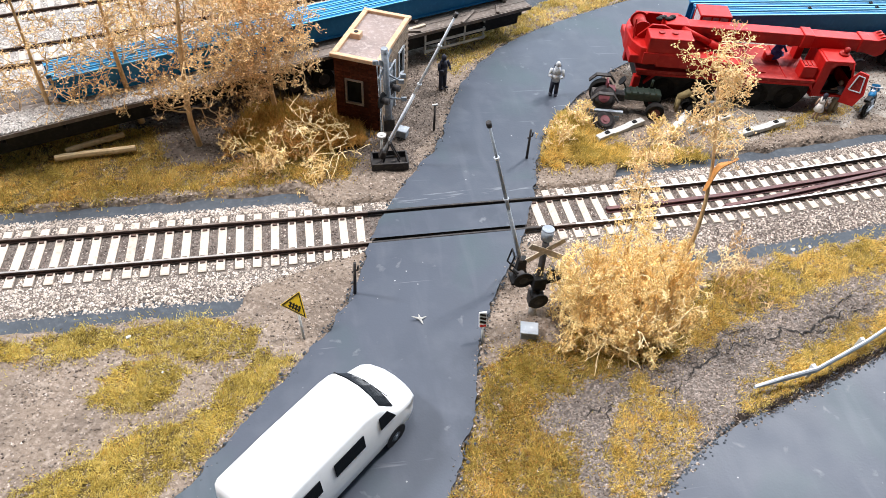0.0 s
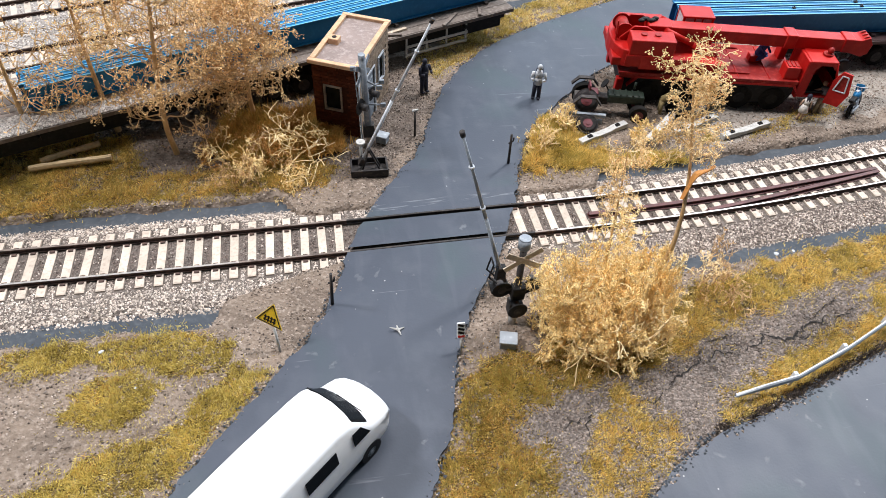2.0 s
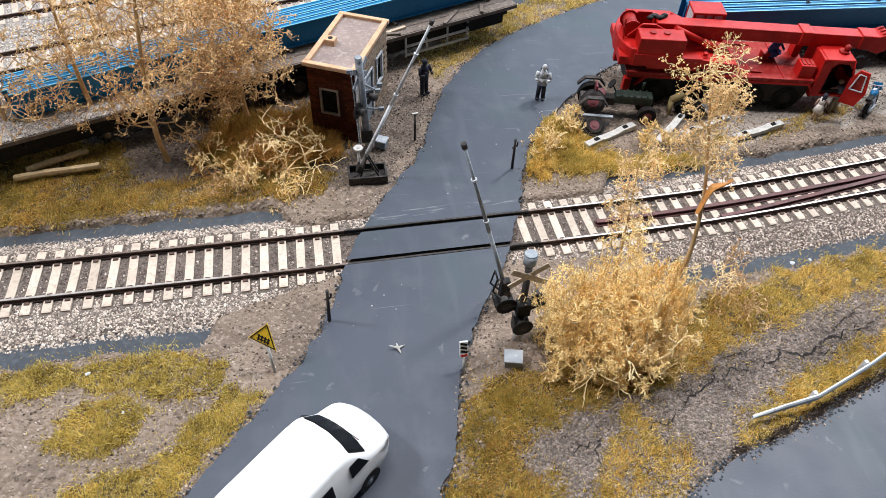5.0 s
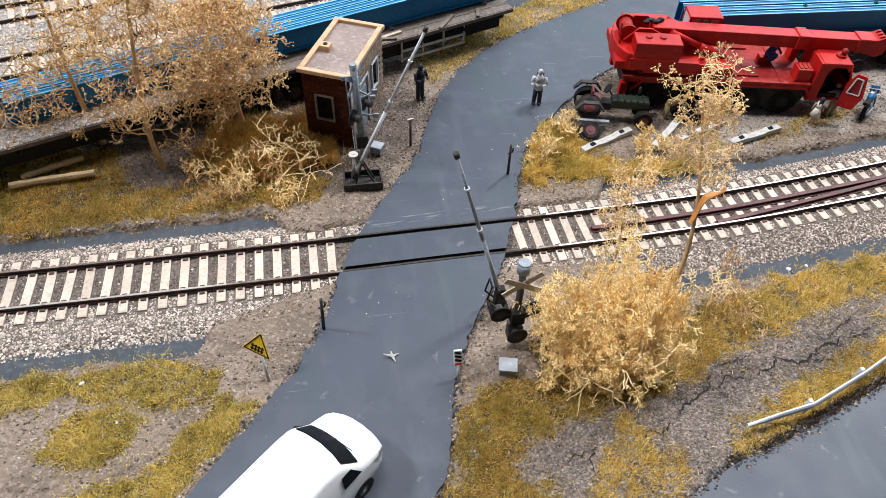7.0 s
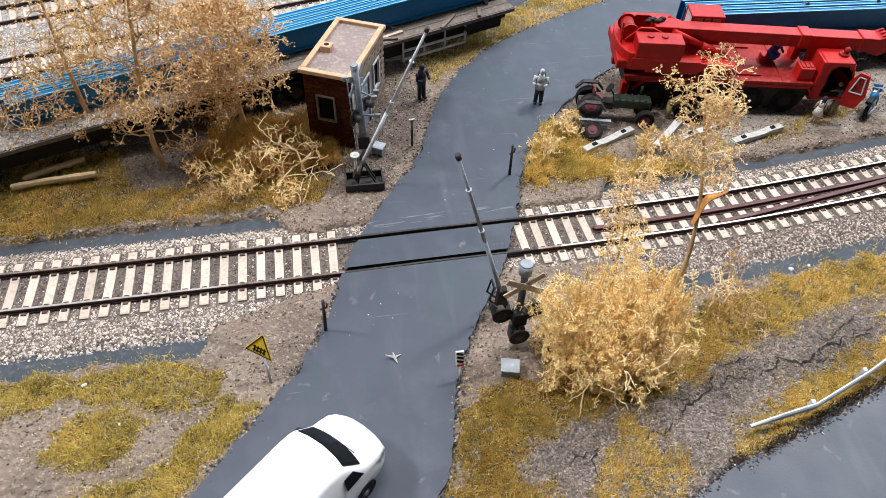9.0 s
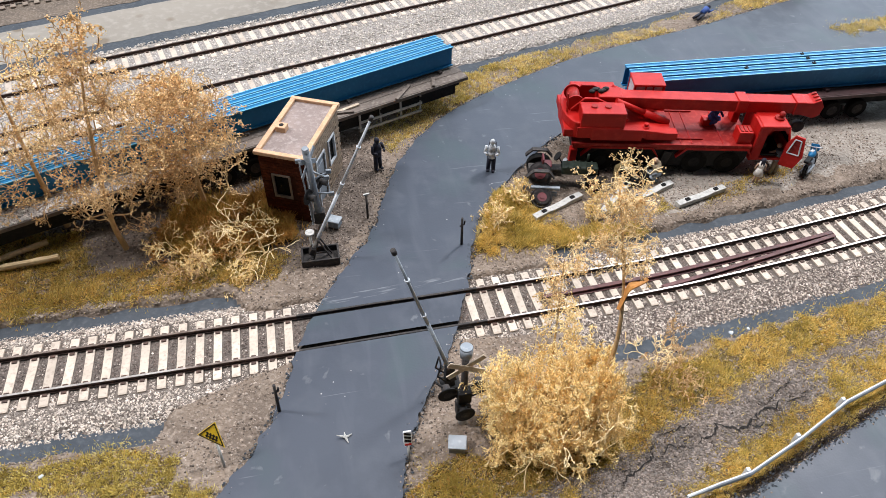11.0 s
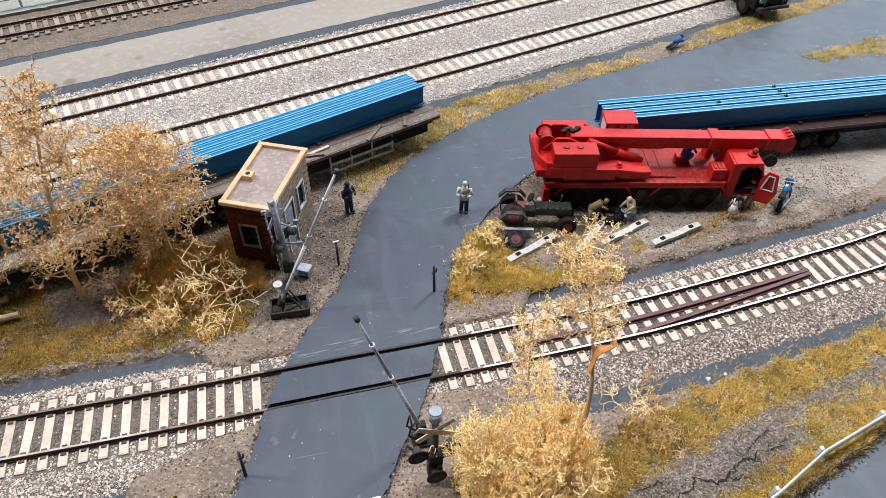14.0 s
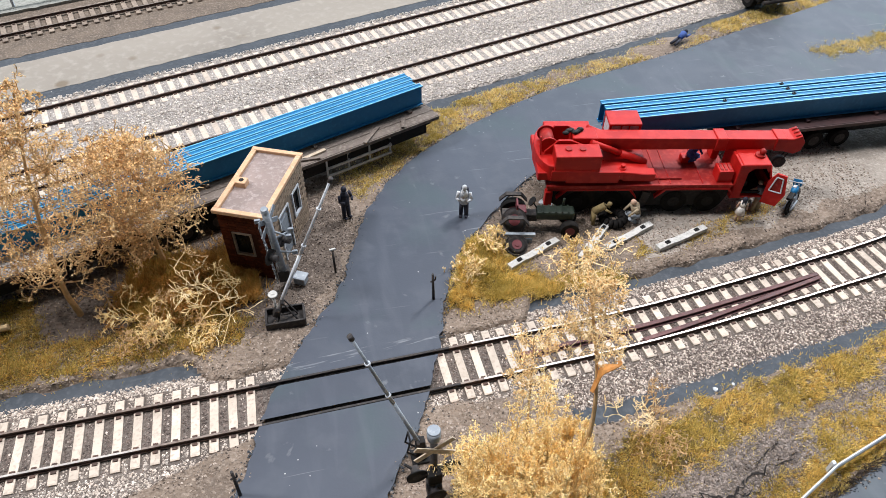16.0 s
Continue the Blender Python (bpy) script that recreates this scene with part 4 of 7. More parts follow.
def build_hut():
    hut = thing("hut", -2.03, 7.43, -0.1, -24.5, "small brick crossing keeper hut with flat roof and terracotta coping", "hut")
    w, d, h = 1.78, 3.6, 3.05
    # local x across the front, y to the back
    def wall(name, x0, x1, y0, y1, z0, z1, m):
        bm = BM()
        box(bm, ((x0 + x1) / 2, (y0 + y1) / 2, (z0 + z1) / 2), (x1 - x0, y1 - y0, z1 - z0))
        return part(name, bm, m, hut)
    t = 0.14
    a, b = w / 2, d / 2
    # front wall round its window
    wx0, wx1, wz0, wz1 = -0.42, 0.22, 1.15, 2.15
    bm = BM()
    for x0, x1, z0, z1 in ((-a, wx0, 0, h), (wx1, a, 0, h), (wx0, wx1, 0, wz0), (wx0, wx1, wz1, h)):
        box(bm, ((x0 + x1) / 2, -b + t / 2, (z0 + z1) / 2), (x1 - x0, t, z1 - z0))
    front = part("wall", bm, M_MORTAR_SHADE, hut)
    wall("wall", -a, a, b - t, b, 0, h, M_MORTAR_LIT)
    wall("wall", -a, -a + t, -b + t, b - t, 0, h, M_MORTAR_SHADE)
    # side wall round door and window
    dy0, dy1, sy0, sy1 = -0.75, 0.05, 0.55, 1.15
    bm = BM()
    for y0, y1, z0, z1 in ((-b + t, dy0, 0, h), (dy1, sy0, 0, h), (sy1, b - t, 0, h), (dy0, dy1, 2.15, h), (sy0, sy1, 0, 1.1), (sy0, sy1, 2.2, h)):
        box(bm, (a - t / 2, (y0 + y1) / 2, (z0 + z1) / 2), (t, y1 - y0, z1 - z0))
    side = part("wall", bm, M_MORTAR_LIT, hut)
    bm = BM()
    box(bm, (0, 0, h - 0.03), (w - 0.06, d - 0.06, 0.1))
    part("roof", bm, M_FELT, hut, "grey brown felted flat roof")
    bm = BM()
    for x, y, sx, sy in ((0, -b, w + 0.24, 0.2), (0, b, w + 0.24, 0.2), (-a, 0, 0.2, d - 0.2), (a, 0, 0.2, d - 0.2)):
        box(bm, (x, y, h + 0.06), (sx, sy, 0.16), bevel=0.025)
    part("coping", bm, M_COPING, hut, "orange terracotta coping")
    bm = BM()
    box(bm, (-0.55, -0.25, h + 0.12), (0.4, 0.36, 0.26), bevel=0.03)
    chim = part("chimney", bm, M_COPING, hut)
    bm = BM()
    rod(bm, (-0.55, -0.25, h + 0.18), (-0.55, -0.25, h + 0.262), 0.09, n=12)
    part("flue", bm, M_BLACK, chim)

    def window(x0, x1, z0, z1, on_side):
        win = new("window")
        win.parent = hut
        bm = BM()
        for u0, u1, v0, v1 in ((x0 - 0.05, x1 + 0.05, z0 - 0.06, z0 + 0.02), (x0 - 0.05, x1 + 0.05, z1 - 0.02, z1 + 0.05), (x0 - 0.05, x0 + 0.02, z0, z1), (x1 - 0.02, x1 + 0.05, z0, z1)):
            if on_side:
                box(bm, (a + 0.005, (u0 + u1) / 2, (v0 + v1) / 2), (0.09, u1 - u0, v1 - v0))
            else:
                box(bm, ((u0 + u1) / 2, -b - 0.005, (v0 + v1) / 2), (u1 - u0, 0.09, v1 - v0))
        part("frame", bm, M_FRAME if not on_side else M_LGREY, win)
        bm = BM()
        if on_side:
            box(bm, (a - 0.07, (x0 + x1) / 2, (z0 + z1) / 2), (0.03, x1 - x0, z1 - z0))
        else:
            box(bm, ((x0 + x1) / 2, -b + 0.07, (z0 + z1) / 2), (x1 - x0, 0.03, z1 - z0))
        part("pane", bm, M_GLASS, win, "dark pane")
    window(wx0, wx1, wz0, wz1, False)
    window(sy0, sy1, 1.1, 2.2, True)
    bm = BM()
    box(bm, (a - 0.06, (dy0 + dy1) / 2, 1.07), (0.06, dy1 - dy0, 2.14), bevel=0.01)
    for z in (0.6, 1.5):
        box(bm, (a - 0.02, (dy0 + dy1) / 2, z), (0.03, (dy1 - dy0) * 0.7, 0.62), bevel=0.008)
    door = part("door", bm, M_GREY, hut, "grey green panelled door")
    bm = BM()
    for y0, y1, z0, z1 in ((dy0 - 0.06, dy0, 0, 2.2), (dy1, dy1 + 0.06, 0, 2.2), (dy0, dy1, 2.14, 2.2)):
        box(bm, (a + 0.01, (y0 + y1) / 2, (z0 + z1) / 2), (0.07, y1 - y0, z1 - z0))
    part("door_frame", bm, M_LGREY, door)
    bm = BM()
    ball(bm, (a + 0.03, dy1 - 0.1, 1.05), 0.04)
    part("handle", bm, M_STEEL, door)
    bm = BM()
    rod(bm, (a + 0.05, -b + 0.05, 0), (a + 0.05, -b + 0.05, h), 0.035, n=8)
    part("downpipe", bm, M_LGREY, hut)
    # brick courses: pieces proud of the mortar
    L, H = 0.36, 0.13
    red = brick_mesh(L - 0.02, H - 0.018, 0.04, M_BRICK_SHADE)
    tan = brick_mesh(L - 0.02, H - 0.018, 0.04, M_BRICK_LIT)
    z, row = H / 2, 0
    while z < h - 0.06:
        x = -a + L / 2 + (0 if row % 2 else -L / 4)
        while x < a - 0.1:
            if not (wx0 - 0.2 < x < wx1 + 0.2 and wz0 - 0.08 < z < wz1 + 0.1):
                ob = new("brick", red)
                ob.parent = front
                ob.matrix_basis = pose(max(x, -a + L / 2) * S, (-b - 0.006) * S, z * S)
            x += L
        y = -b + 0.2 + (0 if row % 2 else L / 2)
        while y < b - 0.1:
            if not ((dy0 - 0.22 < y < dy1 + 0.22 and z < 2.28) or (sy0 - 0.2 < y < sy1 + 0.2 and 1.0 < z < 2.3)):
                ob = new("brick", tan)
                ob.parent = side
                ob.matrix_basis = pose((a + 0.006) * S, y * S, z * S, 0, 0, 90)
            y += L
        z += H
        row += 1


build_hut()


# ---- crossing signals, barriers, posts ----
def crossbuck(bm, c, yaw, tilt, size=1.25):
    for s in (-1, 1):
        r = Matrix.Rotation(radians(yaw), 3, "Z") @ Matrix.Rotation(radians(tilt), 3, "X") @ Matrix.Rotation(radians(32 * s), 3, "Y")
        box(bm, (c[0], c[1] + 0.02 * s, c[2]), (size, 0.035, 0.18), rot=r)


def lamp_hood(parent, c, yaw):
    d = Vector((-math.sin(radians(yaw)), math.cos(radians(yaw)), 0))
    c = Vector(c)
    bm = BM()
    rod(bm, c - d * 0.02, c + d * 0.02, 0.3, n=18)
    disc = part("backing_disc", bm, M_BLACK, parent)
    bm = BM()
    rod(bm, c - d * 0.3, c + d * 0.03, 0.12, 0.14, n=14)
    part("lamp", bm, M_DGREY, disc)


def build_signal(x, y, h, yaw, leanx, leany, mast_m, board_m, label, ladder):
    sig = thing("crossing_signal", x, y, -0.1, 0, label, "railway signal")
    top = Vector((leanx, leany, h))
    up = top.normalized()
    bm = BM()
    rod(bm, (0, 0, 0), up * h * 0.18, 0.13, n=12)
    part("base", bm, M_CONC, sig, "pale concrete stump")
    bm = BM()
    rod(bm, up * h * 0.16, top, 0.13 if ladder else 0.10, n=12)
    part("mast", bm, mast_m, sig)
    bm = BM()
    br = 0.13 if ladder else 0.19
    rod(bm, top - up * 0.2, top + up * 0.14, br * 0.92, br, n=16)
    rod(bm, top + up * 0.14, top + up * 0.17, br, br * 0.88, n=16)
    part("bell", bm, M_GREY, sig, "grey bell cap")
    bm = BM()
    crossbuck(bm, up * (h - 0.55) + Vector((0, -0.12 if yaw > 90 else 0.12, 0)), yaw, 0)
    part("crossbuck", bm, board_m, sig, "crossed boards")
    bm = BM()
    c = up * (h * (0.55 if ladder else 0.47))
    box(bm, c, (1.0, 0.08, 0.09), rot=Matrix.Rotation(radians(yaw), 3, "Z"))
    arm = part("crossarm", bm, M_DGREY, sig)
    r = Vector((math.cos(radians(yaw)), math.sin(radians(yaw)), 0))
    for s in (-1, 1):
        lamp_hood(sig, c + r * 0.48 * s, yaw)
    bm = BM()
    box(bm, up * 0.75 + Vector((0.0, 0, 0)), (0.42, 0.36, 0.55), bevel=0.03)
    part("relay_case", bm, M_DGREY, sig)
    if not ladder:
        bm = BM()
        box(bm, up * 1.45 + Vector((0, -0.06, 0)), (0.4, 0.3, 0.5), bevel=0.03)
        rod(bm, up * 1.2 + Vector((-0.1, 0, 0)), up * 1.75 + Vector((-0.75, 0.25, 0)), 0.04, n=7)
        rod(bm, up * 1.2 + Vector((0.1, 0, 0)), up * 1.6 + Vector((0.62, -0.1, 0)), 0.03, n=7)
        part("drive_case", bm, M_BLACK, sig, "black drive case with rods")
        lamp_hood(sig, Vector((0.0, -0.3, 0.95)), yaw)
    if ladder:
        for z, ex, ey, dz in ((0.78, 0.55, -0.1, -0.3), (0.66, 0.62, 0.1, 0.25), (0.5, 0.6, -0.2, 0.05), (0.86, -0.35, 0.1, 0.1)):
            bm = BM()
            rod(bm, up * h * z, up * h * z + Vector((ex, ey, dz)), 0.045, 0.03, n=7)
            box(bm, up * h * z + Vector((ex, ey, dz)), (0.2, 0.1, 0.16), bevel=0.02)
            part("bracket", bm, M_GREY, sig, "grey bracket")
        lad = new("ladder")
        lad.parent = sig
        n = r * -0.05 + Vector((-0.28, -0.1, 0))
        for s in (-0.13, 0.13):
            bm = BM()
            rod(bm, n + Vector((0, s, 0.5)), n + Vector((0, s, 0)) + up * (h - 0.4), 0.02, n=6)
            part("stile", bm, M_GREY, lad)
        for k in range(11):
            bm = BM()
            p = n + up * (0.55 + k * (h - 1.0) / 11)
            rod(bm, p + Vector((0, -0.13, 0)), p + Vector((0, 0.13, 0)), 0.015, n=6)
            part("rung", bm, M_LGREY, lad)
    return sig


build_signal(-1.6, 5.0, 4.0, 60, -0.2, -0.35, M_GREY, M_GREY, "grey crossing signal mast with ladder, lamps and crossed boards", True)
build_signal(1.92, -4.35, 3.3, 185, 0.05, 0.25, M_DGREY, M_BOARD, "dark crossing signal with black lamp discs and pale crossed boards", False)


def build_barrier(x, y, facing, angle, label, base_m, trough=True):
    """A lifting barrier; facing 1: boom towards +x."""
    bar = thing("barrier", x, y, -0.1, 0 if facing > 0 else 180, label, "barrier", "level crossing barriers")
    if trough:
        bm = BM()
        for u, v, su, sv in ((0, -0.36, 1.35, 0.07), (0, 0.36, 1.35, 0.07), (-0.66, 0, 0.07, 0.72), (0.66, 0, 0.07, 0.72)):
            box(bm, (u, v, 0.16), (su, sv, 0.34), bevel=0.01)
        box(bm, (0, 0, 0.04), (1.3, 0.68, 0.06))
        part("trough", bm, base_m, bar, "dark open counterweight trough")
        for s in (-1, 1):
            bm = BM()
            rod(bm, (-0.28, s * 0.16, 0.1), (0.0, s * 0.12, 1.08), 0.035, n=6)
            rod(bm, (0.42, s * 0.16, 0.1), (0.0, s * 0.12, 1.08), 0.035, n=6)
            box(bm, (0.05, s * 0.16, 0.5), (0.36, 0.04, 0.05))
            part("trestle", bm, M_DGREY, bar)
    else:
        bm = BM()
        box(bm, (-0.12, 0, 0.05), (0.62, 0.5, 0.1), bevel=0.02)
        part("foot", bm, base_m, bar)
        bm = BM()
        box(bm, (-0.1, 0, 0.55), (0.34, 0.3, 0.95), bevel=0.03, taper=0.8)
        part("pedestal", bm, base_m, bar, "black drive pedestal")
        bm = BM()
        for w in (-0.17, 0.17):
            rod(bm, (-0.05, w, 0.3), (0.32, w, 0.75), 0.03, n=6)
            rod(bm, (0.32, w, 0.75), (0.22, w, 1.3), 0.03, n=6)
        rod(bm, (0.22, -0.17, 1.3), (0.22, 0.17, 1.3), 0.03, n=6)
        part("bracket", bm, M_BLACK, bar, "bent black wire bracket")
    bm = BM()
    rod(bm, (0, -0.22, 1.08), (0, 0.22, 1.08), 0.06, n=10)
    part("axle", bm, M_DGREY, bar)
    a = radians(angle)
    d = Vector((math.cos(a), 0, math.sin(a)))
    p = Vector((0, 0, 1.08))
    bm = BM()
    rod(bm, p - d * 0.75, p + d * 2.2, 0.07, 0.062, n=12)
    rod(bm, p + d * 2.2, p + d * 5.4, 0.058, 0.04, n=12)
    boom = part("boom", bm, M_LGREY if facing > 0 else M_GREY, bar, "worn grey painted boom")
    for k in (2.6, 4.2):
        bm = BM()
        rod(bm, p + d * k, p + d * (k + 0.06), 0.08, n=12)
        part("collar", bm, M_LGREY, boom)
    bm = BM()
    rod(bm, p + d * 5.32, p + d * 5.48, 0.075, n=10)
    part("end_cap", bm, M_DGREY, boom)
    bm = BM()
    box(bm, p - d * 0.62, (0.32, 0.3, 0.22), bevel=0.03, rot=Matrix.Rotation(-a, 3, "Y"))
    part("counterweight", bm, M_DGREY, boom)
    return bar


build_barrier(-1.78, 3.36, 1, 66, "raised crossing barrier with grey boom on a dark trough", M_DGREY)
build_barrier(1.72, -2.9, -1, 74, "raised crossing barrier with weathered boom and black mechanism", M_BLACK, trough=False)

bm = BM()
rod(bm, (0, 0, 0), (0, 0, 1.25), 0.05, n=8)
rod(bm, (0, 0, 1.22), (0, 0, 1.3), 0.165, n=16)
rod(bm, (0, 0, 1.3), (0, 0, 1.32), 0.06, n=8)
solid("winding_stand", bm, M_CONC, "pale round winding wheel on a thin stand", "winding stand", at=(-2.05, 3.5, -0.1))


def build_post(x, y, h, tilt_x, tilt_y):
    p = thing("barrier_post", x, y, -0.06, 0, "thin dark iron rest post for the barrier boom", "post", "boom rest posts", rx=tilt_x, ry=tilt_y)
    bm = BM()
    rod(bm, (0, 0, 0), (0, 0, h), 0.055, 0.045, n=8)
    part("shaft", bm, M_DGREY, p)
    bm = BM()
    rod(bm, (-0.09, 0, h * 0.72), (0.09, 0, h * 0.78), 0.03, n=6)
    rod(bm, (0.09, 0, h * 0.78), (0.1, 0, h * 0.9), 0.03, n=6)
    part("fork", bm, M_DGREY, p)


build_post(3.53, 3.12, 1.5, 4, -2)
build_post(-3.5, -2.98, 1.55, 3, 2)


def build_small_signs():
    p = thing("marker_post", 0.15, -5.3, -0.06, 0, "small striped marker post with red band at the road edge", "marker post", rx=-20)
    bm = BM()
    rod(bm, (0, 0, 0), (0, 0, 0.7), 0.04, n=8)
    part("stick", bm, M_CONC, p)
    bm = BM()
    box(bm, (0, 0, 0.82), (0.24, 0.06, 0.52), bevel=0.02)
    plate = part("plate", bm, M_WHITE, p, "white plate")
    for k, m in ((0, M_SIGNRED), (1, M_BLACK), (2, M_BLACK), (3, M_BLACK)):
        bm = BM()
        box(bm, (0, -0.034, 0.62 + 0.125 * k), (0.2, 0.012, 0.07), rot=Matrix.Rotation(radians(0 if k == 0 else 18), 3, "Y"))
        part("band", bm, m, plate)
    # triangular level crossing sign, leaning backwards
    s = thing("warning_sign", -5.12, -4.55, -0.06, -22, "yellow triangular level crossing warning sign leaning on its post", "traffic sign", rx=-22, ry=-17)
    bm = BM()
    rod(bm, (0, 0.04, 0), (0, 0.04, 1.0), 0.04, n=8)
    part("post", bm, M_CONC, s)
    bm = BM()
    tri = [(-0.52, 0.85), (0.52, 0.85), (0.0, 1.72)]
    prism(bm, tri, -0.025, 0.0, "y", bevel=0.008)
    plate = part("plate", bm, M_YELLOW, s)
    bm = BM()
    inner = [(x * 0.86, 0.9 + (z - 0.85) * 0.86) for x, z in tri]
    for i in range(3):
        p, q = Vector((*inner[i], 0)), Vector((*inner[(i + 1) % 3], 0))
        rod(bm, (p.x, -0.03, p.y), (q.x, -0.03, q.y), 0.018, n=6)
    part("border", bm, M_BLACK, plate)
    for k in range(4):
        bm = BM()
        box(bm, (-0.17 + 0.115 * k, -0.032, 1.07), (0.05, 0.012, 0.24))
        part("picket", bm, M_BLACK, plate)
    bm = BM()
    box(bm, (0, -0.031, 1.01), (0.46, 0.012, 0.035))
    box(bm, (0, -0.031, 1.13), (0.46, 0.012, 0.035))
    part("picket_rail", bm, M_BLACK, plate)
    # the plate has turned on its post
    plate.matrix_basis = Matrix.Translation((0, 0, 1.14 * S)) @ Matrix.Rotation(radians(28), 4, "Y") @ Matrix.Scale(0.86, 4) @ Matrix.Translation((0, 0, -1.14 * S))
    # short marker stake beyond the barrier
    p = thing("stake", 0.2, 5.25, -0.1, 10, "thin rusty iron stake with a flat head beside the road", "stake")
    bm = BM()
    rod(bm, (0, 0, 0), (0, 0, 1.25), 0.045, n=8)
    part("shaft", bm, M_DGREY, p)
    bm = BM()
    box(bm, (0, 0, 1.27), (0.24, 0.08, 0.07), bevel=0.015)
    part("head", bm, M_CONC, p)


build_small_signs()


def build_box(x, y, yaw, sx, sy, h):
    b = thing("relay_box", x, y, -0.1, yaw, "low grey equipment box with a lid on the gravel", "equipment box", "equipment boxes")
    bm = BM()
    box(bm, (0, 0, h / 2), (sx, sy, h), bevel=0.02)
    part("body", bm, M_GREY, b)
    bm = BM()
    box(bm, (0, 0, h + 0.03), (sx + 0.06, sy + 0.06, 0.07), bevel=0.02)
    part("lid", bm, M_BOXLID, b)


build_box(1.6, -5.15, -14, 0.48, 0.4, 0.3)
build_box(-1.1, 5.1, -28, 0.42, 0.36, 0.28)

# scrap of torn white foil on the road
bm = BM()
for k, (a, l) in enumerate(((25, 0.22), (100, 0.16), (165, 0.26), (290, 0.2))):
    c, s_ = math.cos(radians(a)), math.sin(radians(a))
    rod(bm, (0, 0, 0.05), (c * l, s_ * l, 0.03 + 0.05 * (k % 3)), 0.045, 0.012, n=5)
solid("scrap", bm, M_CONC, "torn star-shaped scrap lying on the road", "scrap", at=(-1.6, -4.28, 0.0))


# crumpled foil and paper scraps
for k, (x, y, size) in enumerate(LITTER):
    bm = BM()
    rng = random.Random(300 + k)
    g = bmesh.ops.create_icosphere(bm, subdivisions=1, radius=size)
    for v in g["verts"]:
        v.co = Vector((v.co.x * rng.uniform(0.5, 1.3), v.co.y * rng.uniform(0.4, 1.1), max(v.co.z * rng.uniform(0.2, 0.7), -0.02)))
    solid("paper_scrap", bm, M_LGREY, "small crumpled pale paper scrap lying on the ground", "scrap", "paper scraps", at=(x, y, max(float(ground_z(x, y)), -0.1) + 0.03), rz=rng.uniform(0, 180))


# ---- guard rail ----
def build_guardrail():
    knots = np.array([(7.5, -7.97), (9.53, -7.7), (11.55, -6.97), (13.6, -6.1), (16.25, -5.38), (20, -4.35), (26, -2.7)])
    pts = np.concatenate([np.linspace(a, b, 4, endpoint=False) for a, b in zip(knots, knots[1:])] + [knots[-1:]])
    g = thing("guard_rail", 0, 0, 0, 0, "bent pale grey steel guard rail along the side road", "guard rail")
    prof = [(-0.015, -0.13), (0.025, -0.13), (0.06, -0.075), (0.02, -0.015), (0.02, 0.015), (0.06, 0.075), (0.025, 0.13), (-0.015, 0.13)]
    n = len(pts)
    zc = np.interp(np.arange(n), [0, 4, n], [0.3, 0.38, 0.42])
    tng = np.gradient(pts, axis=0)
    tng /= np.linalg.norm(tng, axis=1)[:, None]
    nor = np.stack([tng[:, 1], -tng[:, 0]], -1)
    v = np.concatenate([np.concatenate([pts + nor * a, (zc + b * np.interp(np.arange(n), [0, 2], [0.45, 1.0]))[:, None]], -1)[:, None] for a, b in prof], 1)
    i = np.arange(n * len(prof)).reshape(n, -1)
    j = np.roll(i, -1, 1)
    f = np.stack([i[:-1], i[1:], j[1:], j[:-1]], -1).reshape(-1, 4)
    part("beam", soup("beam", v.reshape(-1, 3), f, M_LGREY), None, g)
    for k in range(4, n, 4):
        bm = BM()
        x, y = pts[k] - nor[k] * 0.1
        box(bm, (x, y, zc[k] / 2 - 0.05), (0.12, 0.12, zc[k] + 0.30), bevel=0.02)
        part("post", bm, M_LGREY, g)


build_guardrail()

# ---- vehicles ----
def wheel_part(parent, c, r, w, rim=0.55, tyre_m=M_TYRE, rim_m=M_GREY):
    c = Vector(c)
    bm = BM()
    rod(bm, c - Vector((0, w / 2, 0)), c + Vector((0, w / 2, 0)), r, n=20)
    wh = part("wheel", bm, tyre_m, parent, "black rubber tyre")
    bm = BM()
    rod(bm, c - Vector((0, w / 2 + 0.012, 0)), c + Vector((0, w / 2 + 0.012, 0)), r * rim, n=16)
    rod(bm, c - Vector((0, w / 2 + 0.03, 0)), c + Vector((0, w / 2 + 0.03, 0)), r * rim * 0.4, n=10)
    part("rim", bm, rim_m, wh)


